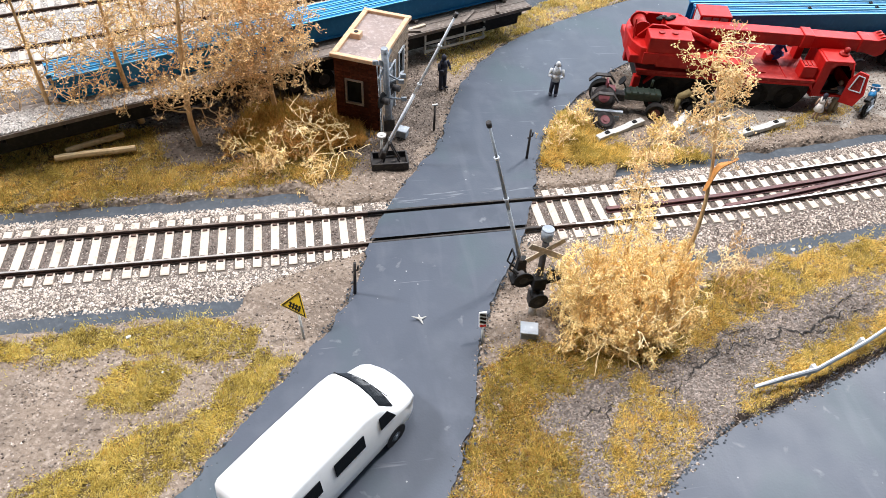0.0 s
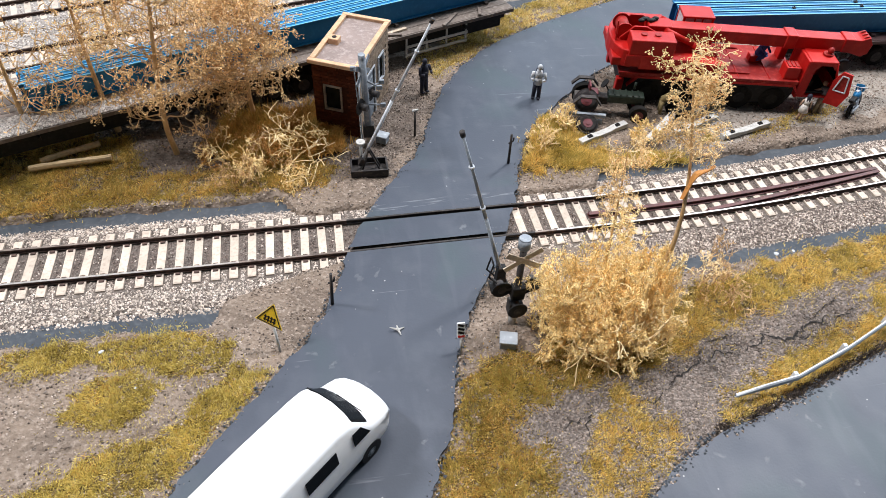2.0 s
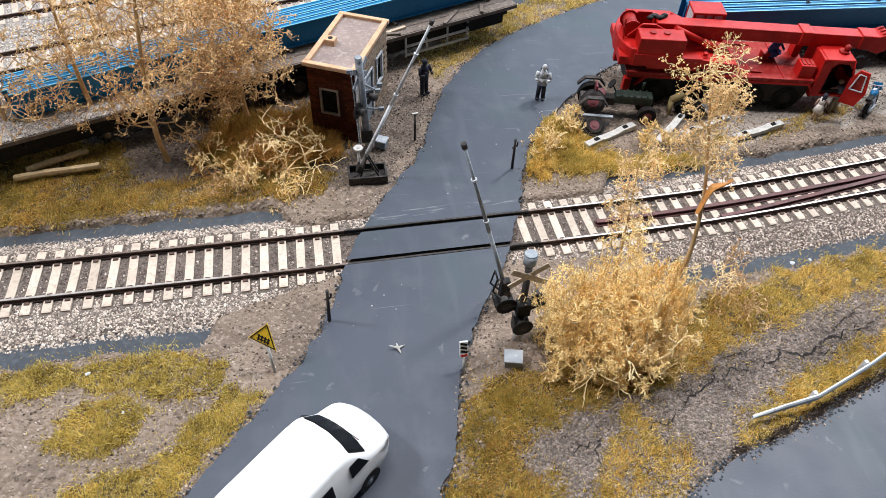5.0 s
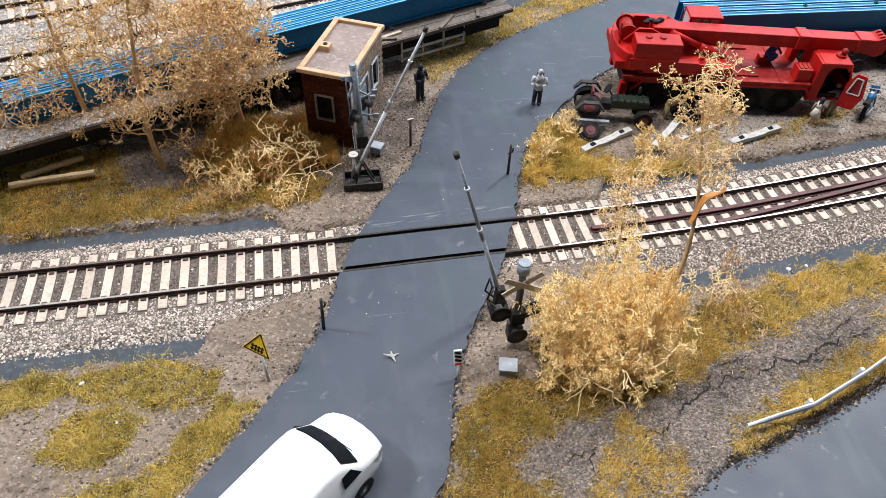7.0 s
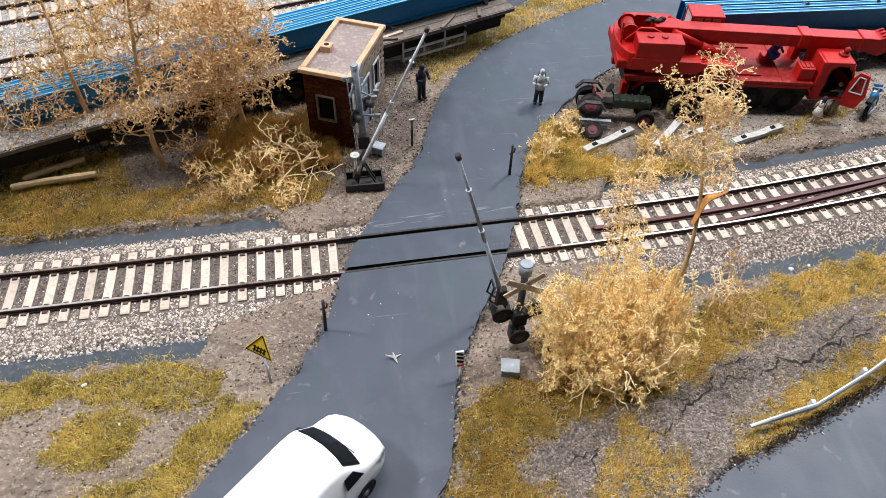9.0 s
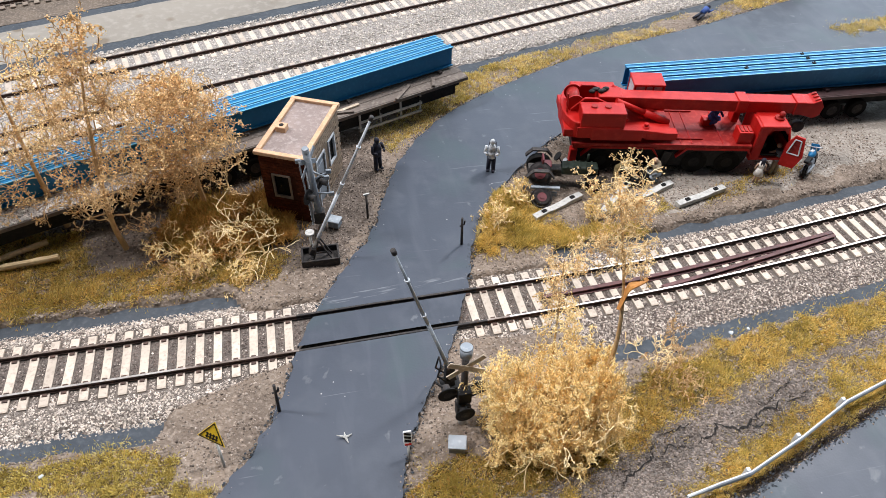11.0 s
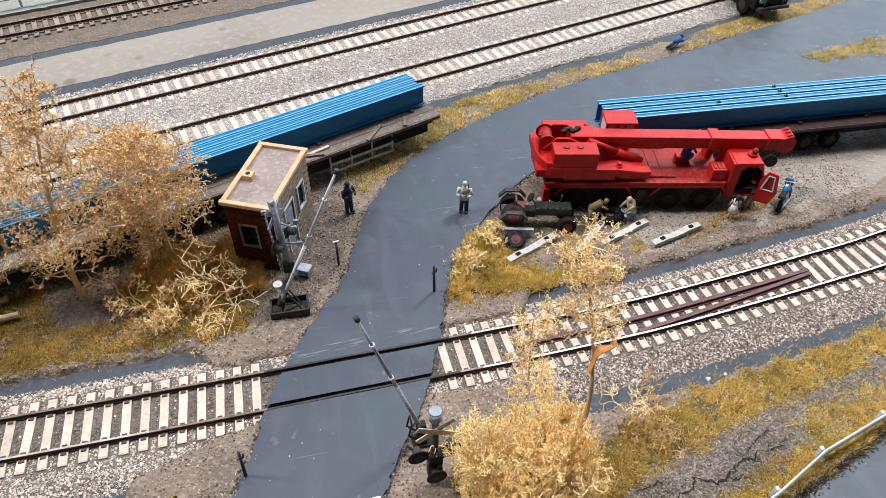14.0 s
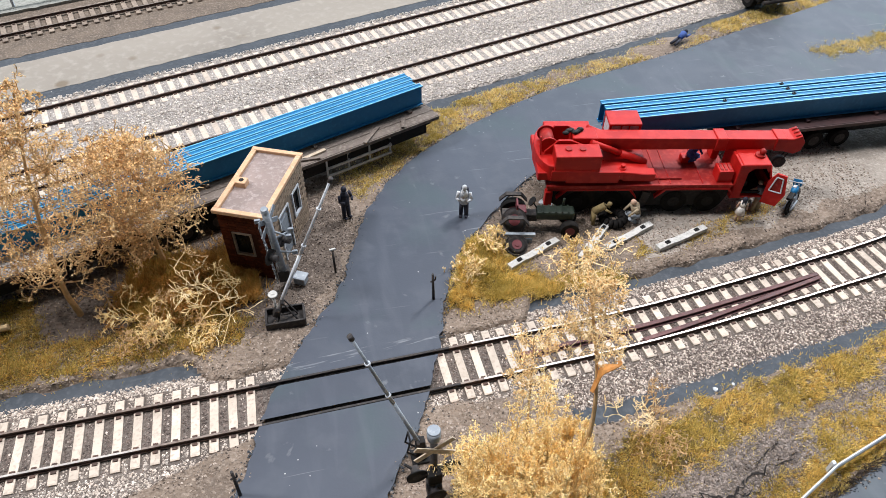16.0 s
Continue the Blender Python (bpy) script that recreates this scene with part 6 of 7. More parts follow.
def build_trailer(name, x, y, yaw, length, n_gir, pitch, g_len, g_x, g_y, deck_x0, deck_y, deck_w, deck_m, rails, label, z_deck=1.45):
    tr = thing(name, x, y, -0.06, yaw, label, "trailer")
    bm = BM()
    for s in (-0.45, 0.45):
        prism(bm, [(-0.05 + s, 0.75), (0.05 + s, 0.75), (0.05 + s, z_deck - 0.08), (-0.05 + s, z_deck - 0.08)], deck_x0, length - 0.1, "x")
    for k in range(int((length - deck_x0) / 2)):
        box(bm, (deck_x0 + 1 + 2 * k, 0, 1.1), (0.1, deck_w * 0.86, 0.14))
    # added black block that draws the shadow under the deck
    box(bm, ((deck_x0 + length) / 2, 0, 0.92), (length - deck_x0 - 1.0, deck_w * 0.62, 0.75), bevel=0.03)
    part("frame", bm, M_BLACK, tr)
    # deck boards
    deck = new("deck")
    deck.parent = tr
    bm = BM()
    nb = 5
    bw = deck_w / nb
    box(bm, (0, 0, 0), (length - deck_x0, bw - 0.02, 0.07), bevel=0.01)
    me = mesh_of("plank", bm, deck_m)
    for k in range(nb):
        ob = new("plank", me)
        ob.parent = deck
        ob.matrix_basis = pose((length + deck_x0) / 2 * S, (deck_y - deck_w / 2 + bw * (k + 0.5)) * S, (z_deck - 0.035) * S)
    for s in (-1, 1):
        bm = BM()
        box(bm, ((length + deck_x0) / 2, deck_y + s * (deck_w / 2 + 0.02), z_deck - 0.1), (length - deck_x0, 0.06, 0.16), bevel=0.01)
        part("side_rave", bm, deck_m if rails else M_MAROON, deck)
    for gx in (8.7, 10.0, 11.3) if rails else (10.0, 11.3, length - 6.8, length - 5.5):
        for s in (-1, 1):
            wheel_part(tr, (gx, s * (deck_w / 2 - 0.25), 0.46), 0.46, 0.3, rim_m=M_DGREY)
    for k in range(6):
        bm = BM()
        box(bm, (deck_x0 + 1.0 + k * (length - deck_x0 - 2) / 5, g_y, z_deck + 0.06), (0.16, pitch * n_gir + 0.3, 0.12), bevel=0.01)
        part("bolster", bm, deck_m, tr)
    if rails:
        guard = new("side_guard")
        guard.parent = tr
        for z in (0.45, 0.85):
            bm = BM()
            box(bm, (length - 4.1, deck_y - deck_w / 2 - 0.02, z), (3.2, 0.05, 0.12), bevel=0.01)
            part("bar", bm, M_CONC, guard)
        for k in range(4):
            bm = BM()
            box(bm, (length - 5.65 + k * 1.03, deck_y - deck_w / 2 + 0.03, 0.85), (0.08, 0.06, 1.05), bevel=0.01)
            part("hanger", bm, M_CONC, guard)
    meshes = girder_meshes(g_len)
    a = radians(yaw)
    for k in range(n_gir):
        gy = g_y + (k - (n_gir - 1) / 2) * pitch
        ob = build_girder(meshes, g_len, name.replace("_", " ") + " load")
        gx = g_x + (0.18, 0.0, 0.1, 0.05)[k % 4]
        ob.matrix_basis = pose((x + math.cos(a) * gx - math.sin(a) * gy) * S, (y + math.sin(a) * gx + math.cos(a) * gy) * S, (z_deck + 0.06) * S, 0, 0, yaw)
    return tr


# yaw frame: x runs along the load, towards the east
build_trailer("flatbed_trailer", -13.75, 6.05, 21.2, 20.6, 4, 0.36, 20.2, 0.0, 0.62, -5.0, 0.25, 2.5, M_DECK, True, "flatbed trailer with weathered plank deck carrying blue girders")
build_trailer("girder_trailer", 12.5, 9.85, -2.2, 24.0, 4, 0.42, 23.5, 0.0, 0.0, 5.0, -0.1, 2.4, M_MAROON, False, "maroon low trailer carrying blue girders")


def build_clamps():
    """Small black clamps on top of the eastern girders."""
    for x, y in ((21.1, 10.15), (21.15, 9.73), (21.2, 9.31), (17.9, 9.43)):
        c = thing("load_clamp", x, y, 2.475, -2.2, "small black steel clamp holding the blue girders", "clamp", "load clamps")
        bm = BM()
        box(bm, (0, 0, 0.03), (0.16, 0.12, 0.05), bevel=0.01)
        part("plate", bm, M_BLACK, c)
        bm = BM()
        rod(bm, (0, 0, 0.05), (0, 0, 0.11), 0.03, n=8)
        part("bolt", bm, M_DGREY, c)


build_clamps()


def build_loose_timber():
    # broken boards lying on the flatbed's free edge
    for k, (u, v, l, yaw) in enumerate(((17.3, -0.72, 1.3, 34), (14.6, -0.6, 1.1, 5), (14.3, -0.78, 0.9, -20), (13.7, -0.7, 0.55, 80), (18.9, -0.7, 0.7, 60))):
        bm = BM()
        box(bm, (0, 0, 0.045), (l, 0.16, 0.09), bevel=0.015)
        a = radians(21.2)
        solid("timber", bm, M_DECK if k != 1 else M_BOARD, "short piece of weathered timber lying on the trailer deck", "timber", "loose timber on the trailer",
              at=(-13.75 + math.cos(a) * u - math.sin(a) * v, 6.05 + math.sin(a) * u + math.cos(a) * v, 1.39), rz=21.2 + yaw)
    # two sawn trunks in the grass
    for x0, y0, x1, y1, r in ((-13.9, 4.5, -11.15, 4.9, 0.12), (-13.6, 4.9, -11.7, 5.8, 0.11)):
        line = np.array([(x0 + (x1 - x0) * q, y0 + (y1 - y0) * q + 0.03 * math.sin(5 * q), 0.17) for q in np.linspace(0, 1, 9)])
        bm = BM()
        rings = []
        d = Vector(line[-1] - line[0]).normalized()
        u = d.cross(Vector((0, 0, 1)))
        w = u.cross(d)
        for k, c in enumerate(line):
            rr = r * (1 + 0.08 * math.sin(2.3 * k))
            rings.append([bm.verts.new(Vector(c) + (u * math.cos(t) + w * math.sin(t)) * rr) for t in np.linspace(0, 6.283, 9)[:-1]])
        for r0, r1 in zip(rings, rings[1:]):
            for i in range(8):
                bm.faces.new((r0[i], r0[(i + 1) % 8], r1[(i + 1) % 8], r1[i]))
        bm.faces.new(rings[0][::-1])
        bm.faces.new(rings[-1])
        solid("log", bm, M_WOOD, "pale sawn log lying in the grass", "log", "logs in the grass")
    # loose concrete sleepers by the crane
    for x0, y0, x1, y1 in ((6.76, 4.05, 8.88, 5.0), (9.86, 4.2, 11.0, 5.25), (10.66, 4.2, 13.0, 5.1), (12.64, 3.75, 15.07, 4.45)):
        bm = BM()
        L = 2.5
        out = [(-L / 2, 0.0), (L / 2, 0.0), (L / 2, 0.2), (0.55, 0.22), (0.3, 0.17), (-0.3, 0.17), (-0.55, 0.22), (-L / 2, 0.2)]
        prism(bm, out, -0.14, 0.14, "y", bevel=0.012)
        s = solid("loose_sleeper", bm, M_CONC, "pale loose concrete sleeper lying on the gravel", "sleeper", "loose sleepers", at=((x0 + x1) / 2, (y0 + y1) / 2, -0.07), rz=math.degrees(math.atan2(y1 - y0, x1 - x0)))
        for e in (-0.75, 0.75):
            bm = BM()
            box(bm, (e, 0, 0.235), (0.2, 0.14, 0.07), bevel=0.015)
            box(bm, (e, 0, 0.29), (0.07, 0.05, 0.06))
            part("chair", bm, M_BLACK, s)


build_loose_timber()


# added grit, kept pale to lift the brightness of the deck's western end
def brighten_deck():
    rng = np.random.RandomState(44)
    n = 11000
    u, v = -5.0 + 13.5 * rng.rand(n) ** 1.3, rng.uniform(-0.98, 0.2, n)
    a = radians(21.2)
    p = np.stack([-13.75 + math.cos(a) * u - math.sin(a) * v, 6.05 + math.sin(a) * u + math.cos(a) * v, np.full(n, 1.395)], -1)
    stones("deck_grit", p, 0.045, M_CRUMB_P, "fine grit added on the trailer deck, paled to brighten it", 14, category="gravel")


brighten_deck()


def build_tractor():
    t = thing("tractor", 7.4, 6.25, -0.06, -14, "small dark green wrecked farm tractor with maroon wheel hubs", "tractor")
    for x, y, r, m in ((0.1, 0.55, 0.52, M_HUB), (2.3, -0.42, 0.36, M_HUB), (2.3, 0.45, 0.36, M_HUB)):
        wheel_part(t, (x, y, r * 0.95), r, 0.3, rim=0.55, rim_m=m)
    # one rear wheel has come up and tips outwards, another lies below it
    for c, ax, r in (((0.08, -0.42, 0.78), (-0.1, -0.72, 0.7), 0.5), ((0.15, -1.28, 0.22), (0.1, -0.45, 0.9), 0.44)):
        c, ax = Vector(c), Vector(ax).normalized()
        bm = BM()
        rod(bm, c - ax * 0.1, c + ax * 0.1, r, n=22)
        rod(bm, c + ax * 0.1, c + ax * 0.14, r * 0.9, r * 0.62, n=22)
        wh = part("wheel", bm, mat("dusty_tyre", (0.03, 0.026, 0.027), (0.02, 0.018, 0.018), (0.055, 0.045, 0.042), 1.5, 8.0, 0.9, spec=0.2), t, "dusty black tyre")
        bm = BM()
        rod(bm, c, c + ax * 0.16, r * 0.45, n=16)
        rod(bm, c, c + ax * 0.19, r * 0.2, n=12)
        part("rim", bm, M_HUB, wh)
    bm = BM()
    box(bm, (1.7, 0, 0.84), (1.5, 0.5, 0.4), bevel=0.08)
    rod(bm, (2.0, 0.1, 1.2), (2.0, 0.1, 1.5), 0.05, n=8)
    for k in range(5):
        box(bm, (1.2 + 0.25 * k, 0, 1.05), (0.06, 0.44, 0.05))
    part("bonnet", bm, M_GREEN, t, "dull dark green bonnet")
    bm = BM()
    box(bm, (0.3, 0, 0.7), (1.4, 0.4, 0.35), bevel=0.04)
    rod(bm, (2.3, -0.5, 0.36), (2.3, 0.5, 0.36), 0.06, n=8)
    rod(bm, (0.1, -0.6, 0.52), (0.1, 0.6, 0.52), 0.08, n=8)
    part("axle_frame", bm, M_DGREY, t)
    bm = BM()
    box(bm, (0.35, 0, 1.0), (0.4, 0.45, 0.1), bevel=0.03)
    box(bm, (0.17, 0, 1.2), (0.08, 0.45, 0.35), bevel=0.03)
    part("seat", bm, M_HUB, t)
    for s in (-0.72, 0.72):
        bm = BM()
        prism(bm, [(-0.45, 0.85), (-0.2, 1.14), (0.35, 1.14), (0.6, 0.85), (0.64, 0.88), (0.38, 1.2), (-0.22, 1.2), (-0.5, 0.88)], s - 0.1, s + 0.1, "y")
        part("mudguard", bm, M_DGREY, t)
    bm = BM()
    rod(bm, (0.95, 0, 1.1), (0.75, 0, 1.42), 0.03, n=6)
    rod(bm, (0.76, 0, 1.4), (0.72, 0, 1.43), 0.2, n=14)
    part("steering_wheel", bm, M_BLACK, t)
    bm = BM()
    box(bm, (0.15, -0.88, 0.45), (1.5, 0.16, 0.12), bevel=0.02)
    box(bm, (0.3, -0.9, 0.15), (1.0, 0.1, 0.2), bevel=0.02)
    part("drawbar", bm, M_GREY, t)


build_tractor()

# spare tyre lying between the workers
bm = BM()
for k in range(16):
    a, b = k / 16 * 6.283, (k + 1) / 16 * 6.283
    rod(bm, (0.42 * math.cos(a), 0.42 * math.sin(a), 0.2), (0.42 * math.cos(b), 0.42 * math.sin(b), 0.2), 0.19, n=8)
solid("tyre_on_ground", bm, M_TYRE, "black truck tyre lying on the gravel", "tyre", at=(11.6, 5.75, -0.08))


def build_pickup():
    c = thing("car", 28.15, 23.9, -0.02, -86, "black off-road car with a bull bar and round pale headlights", "car")
    c.matrix_basis = c.matrix_basis @ Matrix.Scale(1.3, 4)
    bm = BM()
    prism(bm, [(-1.5, 0.45), (2.1, 0.45), (2.15, 1.0), (0.9, 1.12), (0.4, 1.75), (-1.35, 1.75), (-1.5, 1.1)], -0.92, 0.92, "y", bevel=0.07)
    part("body", bm, M_BLACK, c)
    for s in (-1, 1):
        for x in (1.35, -0.85):
            wheel_part(c, (x, s * 0.85, 0.42), 0.42, 0.28, rim_m=M_DGREY)
        bm = BM()
        rod(bm, (2.12, s * 0.62, 0.9), (2.2, s * 0.62, 0.9), 0.13, n=14)
        part("headlight", bm, M_LGREY, c)
        bm = BM()
        box(bm, (-0.45, s * 0.925, 1.42), (1.4, 0.02, 0.42), bevel=0.005)
        part("side_window", bm, M_GLASS, c)
    bm = BM()
    prism(bm, [(0.93, 1.16), (0.98, 1.16), (0.48, 1.7), (0.43, 1.7)], -0.78, 0.78, "y")
    part("windscreen", bm, M_GLASS, c)
    bm = BM()
    rod(bm, (2.28, -0.85, 0.55), (2.28, 0.85, 0.55), 0.09, n=10)
    rod(bm, (2.26, -0.5, 0.55), (2.26, -0.5, 1.0), 0.05, n=8)
    rod(bm, (2.26, 0.5, 0.55), (2.26, 0.5, 1.0), 0.05, n=8)
    part("bull_bar", bm, M_DGREY, c)
    bm = BM()
    box(bm, (2.16, 0, 0.85), (0.06, 0.8, 0.3), bevel=0.01)
    part("grille", bm, M_DGREY, c)


build_pickup()


def build_motorbike():
    m = thing("motorbike", 19.35, 4.95, -0.06, 39, "small dark blue motorbike leaning on its stand", "motorbike")
    m.matrix_basis = m.matrix_basis @ Matrix.Scale(0.86, 4)
    lean = Matrix.Rotation(radians(-14), 4, "X")

    def bike_part(name, bm, m_, parent=None, label=""):
        bmesh.ops.transform(bm, matrix=lean, verts=bm.verts)
        return part(name, bm, m_, parent or m, label)

    for x in (-0.68, 0.68):
        bm = BM()
        for k in range(16):
            a, b = k / 16 * 6.283, (k + 1) / 16 * 6.283
            rod(bm, (x + 0.28 * math.cos(a), 0, 0.34 + 0.28 * math.sin(a)), (x + 0.28 * math.cos(b), 0, 0.34 + 0.28 * math.sin(b)), 0.065, n=6)
        for k in range(3):
            a = k * 1.047
            rod(bm, (x - 0.28 * math.cos(a), 0, 0.34 - 0.28 * math.sin(a)), (x + 0.28 * math.cos(a), 0, 0.34 + 0.28 * math.sin(a)), 0.02, n=5)
        bike_part("wheel", bm, M_TYRE)
    bm = BM()
    ball(bm, (0.16, 0, 0.88), 0.26, (1.35, 0.7, 0.75))
    tank = bike_part("tank", bm, M_BLUE, label="bright blue tank")
    bm = BM()
    box(bm, (0.16, 0, 1.07), (0.22, 0.16, 0.03), bevel=0.01)
    bike_part("cap", bm, M_SILVER, tank)
    bm = BM()
    box(bm, (-0.42, 0, 0.86), (0.62, 0.26, 0.12), bevel=0.05)
    box(bm, (-0.72, 0, 0.93), (0.2, 0.2, 0.12), bevel=0.04)
    bike_part("saddle", bm, M_BLACK)
    bm = BM()
    box(bm, (0.0, 0, 0.5), (0.5, 0.3, 0.36), bevel=0.06)
    for s in (-0.09, 0.09):
        rod(bm, (0.68, s, 0.34), (0.4, s, 1.1), 0.035, n=8)
        rod(bm, (-0.68, s, 0.34), (0.0, s, 0.55), 0.035, n=8)
        rod(bm, (0.15, s * 1.8, 0.3), (-0.85, s * 1.8, 0.36), 0.05, n=8)
    bike_part("engine_frame", bm, M_GREY)
    bm = BM()
    prism(bm, [(0.42, 0.92), (0.66, 0.9), (0.62, 1.2), (0.45, 1.32)], -0.2, 0.2, "y", bevel=0.04)
    bike_part("fairing", bm, M_BLUE, label="blue front fairing")
    bm = BM()
    rod(bm, (0.36, -0.36, 1.2), (0.42, 0, 1.14), 0.03, n=8)
    rod(bm, (0.36, 0.36, 1.2), (0.42, 0, 1.14), 0.03, n=8)
    bike_part("handlebar", bm, M_LGREY)


build_motorbike()


# ---- miniature figures, plain shapes ----
def figure(name, x, y, z, yaw, top_m, leg_m, head_m, label, pose_kind="stand", bag=False, h=1.75):
    bm = BM()
    k = h / 1.75 * 0.84
    if pose_kind == "stand":
        for s in (-1, 1):
            rod(bm, (0.02, s * 0.13, 0.0), (0, s * 0.1, 0.85), 0.09, 0.12, n=8, mi=1)
            box(bm, (0.07, s * 0.13, 0.05), (0.3, 0.13, 0.1), bevel=0.03, mi=1)
            rod(bm, (0, s * 0.26, 1.4), (0.1, s * 0.33, 1.08), 0.075, 0.065, n=7)
            rod(bm, (0.1, s * 0.33, 1.08), (0.3, s * 0.2, 1.12), 0.065, 0.055, n=7)
        rod(bm, (0, 0, 0.78), (0, 0, 1.2), 0.2, 0.22, n=10)
        rod(bm, (0, 0, 1.18), (0, 0, 1.5), 0.23, 0.13, n=10)
        ball(bm, (0.02, 0, 1.66), 0.135, (1, 0.92, 1.15), mi=2)
    elif pose_kind == "dress":
        for s in (-1, 1):
            rod(bm, (0.0, s * 0.09, 0.0), (0, s * 0.08, 0.7), 0.055, 0.075, n=8, mi=1)
            box(bm, (0.05, s * 0.09, 0.04), (0.22, 0.1, 0.08), bevel=0.02, mi=2)
            rod(bm, (0, s * 0.2, 1.32), (0.05, s * 0.27, 0.9), 0.05, 0.04, n=7, mi=1)
        rod(bm, (0, 0, 0.62), (0, 0, 1.08), 0.27, 0.15, n=12)
        rod(bm, (0, 0, 1.08), (0, 0, 1.4), 0.15, 0.16, n=12)
        ball(bm, (-0.02, 0, 1.58), 0.14, (1, 0.95, 1.1), mi=2)
        box(bm, (-0.1, 0, 1.42), (0.1, 0.2, 0.26), bevel=0.04, mi=2)
    elif pose_kind == "reach":
        for s in (-1, 1):
            rod(bm, (0, s * 0.15, 0), (0, s * 0.1, 0.85), 0.09, 0.12, n=8, mi=1)
            box(bm, (0.06, s * 0.15, 0.05), (0.28, 0.13, 0.1), bevel=0.03, mi=2)
        rod(bm, (0, 0, 0.8), (0.16, 0, 1.42), 0.19, 0.2, n=10)
        rod(bm, (0.16, 0.2, 1.36), (0.3, 0.72, 1.16), 0.065, 0.05, n=7, mi=2)
        rod(bm, (0.16, -0.22, 1.36), (0.35, -0.3, 1.05), 0.065, 0.05, n=7, mi=2)
        ball(bm, (0.26, 0, 1.6), 0.135, mi=2)
    elif pose_kind == "bend":
        for s in (-1, 1):
            rod(bm, (0, s * 0.14, 0), (-0.02, s * 0.1, 0.8), 0.09, 0.12, n=8, mi=1)
            rod(bm, (0.5, s * 0.24, 1.1), (0.85, s * 0.22, 0.85), 0.07, 0.055, n=7)
        rod(bm, (-0.05, 0, 0.82), (0.5, 0, 1.2), 0.19, 0.2, n=10)
        ball(bm, (0.72, 0, 1.3), 0.135, mi=2)
    elif pose_kind == "crouch":
        for s in (-1, 1):
            rod(bm, (0, s * 0.16, 0.05), (0.35, s * 0.18, 0.42), 0.1, 0.12, n=8, mi=1)
            rod(bm, (0.35, s * 0.18, 0.42), (-0.1, s * 0.12, 0.45), 0.12, 0.14, n=8, mi=1)
            rod(bm, (0.1, s * 0.26, 0.95), (0.5, s * 0.22, 0.6), 0.075, 0.055, n=7)
        rod(bm, (-0.08, 0, 0.38), (0.15, 0, 1.02), 0.2, 0.21, n=10)
        ball(bm, (0.25, 0, 1.2), 0.14, mi=2)
    else:
        for s in (-1, 1):
            rod(bm, (-0.9, s * 0.16, 0.12), (-0.1, s * 0.1, 0.16), 0.09, 0.12, n=8, mi=1)
            rod(bm, (0.45, s * 0.22, 0.2), (0.85, s * 0.3, 0.25), 0.07, 0.055, n=7)
        rod(bm, (-0.1, 0, 0.2), (0.5, 0, 0.34), 0.18, 0.22, n=10)
        ball(bm, (0.72, 0, 0.42), 0.14, mi=2)
    if bag:
        box(bm, (-0.24, 0, 1.25), (0.22, 0.34, 0.5), bevel=0.07, mi=1)
    bmesh.ops.scale(bm, vec=(k, k, k), verts=bm.verts)
    return solid(name, bm, [top_m, leg_m, head_m], label, "figurine", "painted miniature figures", at=(x, y, z), rz=yaw)


figure("figurine", 1.0, 8.3, -0.06, -60, M_NAVY, M_NAVY, M_NAVY, "painted miniature figure in dark navy uniform standing on gravel", h=1.85)
figure("figurine", 5.7, 7.3, 0.0, -110, M_SILVER, M_NAVY, M_SILVER, "painted miniature figure in silver jacket with backpack on the road", bag=True, h=1.85)
figure("figurine", 16.57, 4.6, -0.06, 60, M_CLOTH_W, M_SKIN, M_NAVY, "painted miniature figure in a white dress beside the crane", "dress", h=1.6)
figure("figurine", 17.67, 5.1, -0.06, 95, M_GREY, M_CLOTH_K, M_SKIN, "painted miniature figure in grey shirt and khaki trousers reaching out", "reach", h=1.7)
figure("figurine", 10.75, 5.8, -0.06, -10, M_CLOTH_O, M_CLOTH_O, M_CLOTH_O, "painted miniature figure in olive clothes bending over a tyre", "bend", h=1.6)
figure("figurine", 12.45, 5.55, -0.06, 185, M_CLOTH_K, M_GREY, M_SKIN, "painted miniature figure in khaki shirt crouching at a tyre", "crouch", h=1.85)
figure("figurine", 15.25, 7.0, 1.48, -60, M_CLOTH_B, M_CLOTH_B, M_CLOTH_B, "painted miniature figure in blue overalls crouching on the crane deck", "crouch", h=1.6)
figure("figurine", 21.1, 18.9, 0.0, 35, M_CLOTH_B, M_NAVY, M_NAVY, "painted miniature figure in blue kneeling low at the verge", "lie")

# ---- trees and scrub ----
def prisms(segs, sides=4):
    """Tapered tubes from rows of x0 y0 z0 x1 y1 z1 r0 r1."""
    s = np.asarray(segs, float)
    n = len(s)
    a, b = s[:, :3], s[:, 3:6]
    d = b - a
    d /= np.linalg.norm(d, axis=1)[:, None] + 1e-9
    ref = np.where(np.abs(d[:, 2:3]) > 0.9, [[1.0, 0, 0]], [[0, 0, 1.0]])
    u = np.cross(d, ref)
    u /= np.linalg.norm(u, axis=1)[:, None]
    w = np.cross(d, u)
    ang = np.arange(sides) * 2 * np.pi / sides
    ring = u[:, None] * np.cos(ang)[None, :, None] + w[:, None] * np.sin(ang)[None, :, None]
    v = np.concatenate([a[:, None] + ring * s[:, 6, None, None], b[:, None] + ring * s[:, 7, None, None]], 1)
    i = np.arange(sides)
    f = np.stack([i, (i + 1) % sides, (i + 1) % sides + sides, i + sides], -1)
    f = (f[None] + 2 * sides * np.arange(n)[:, None, None]).reshape(-1, 4)
    return v.reshape(-1, 3), f


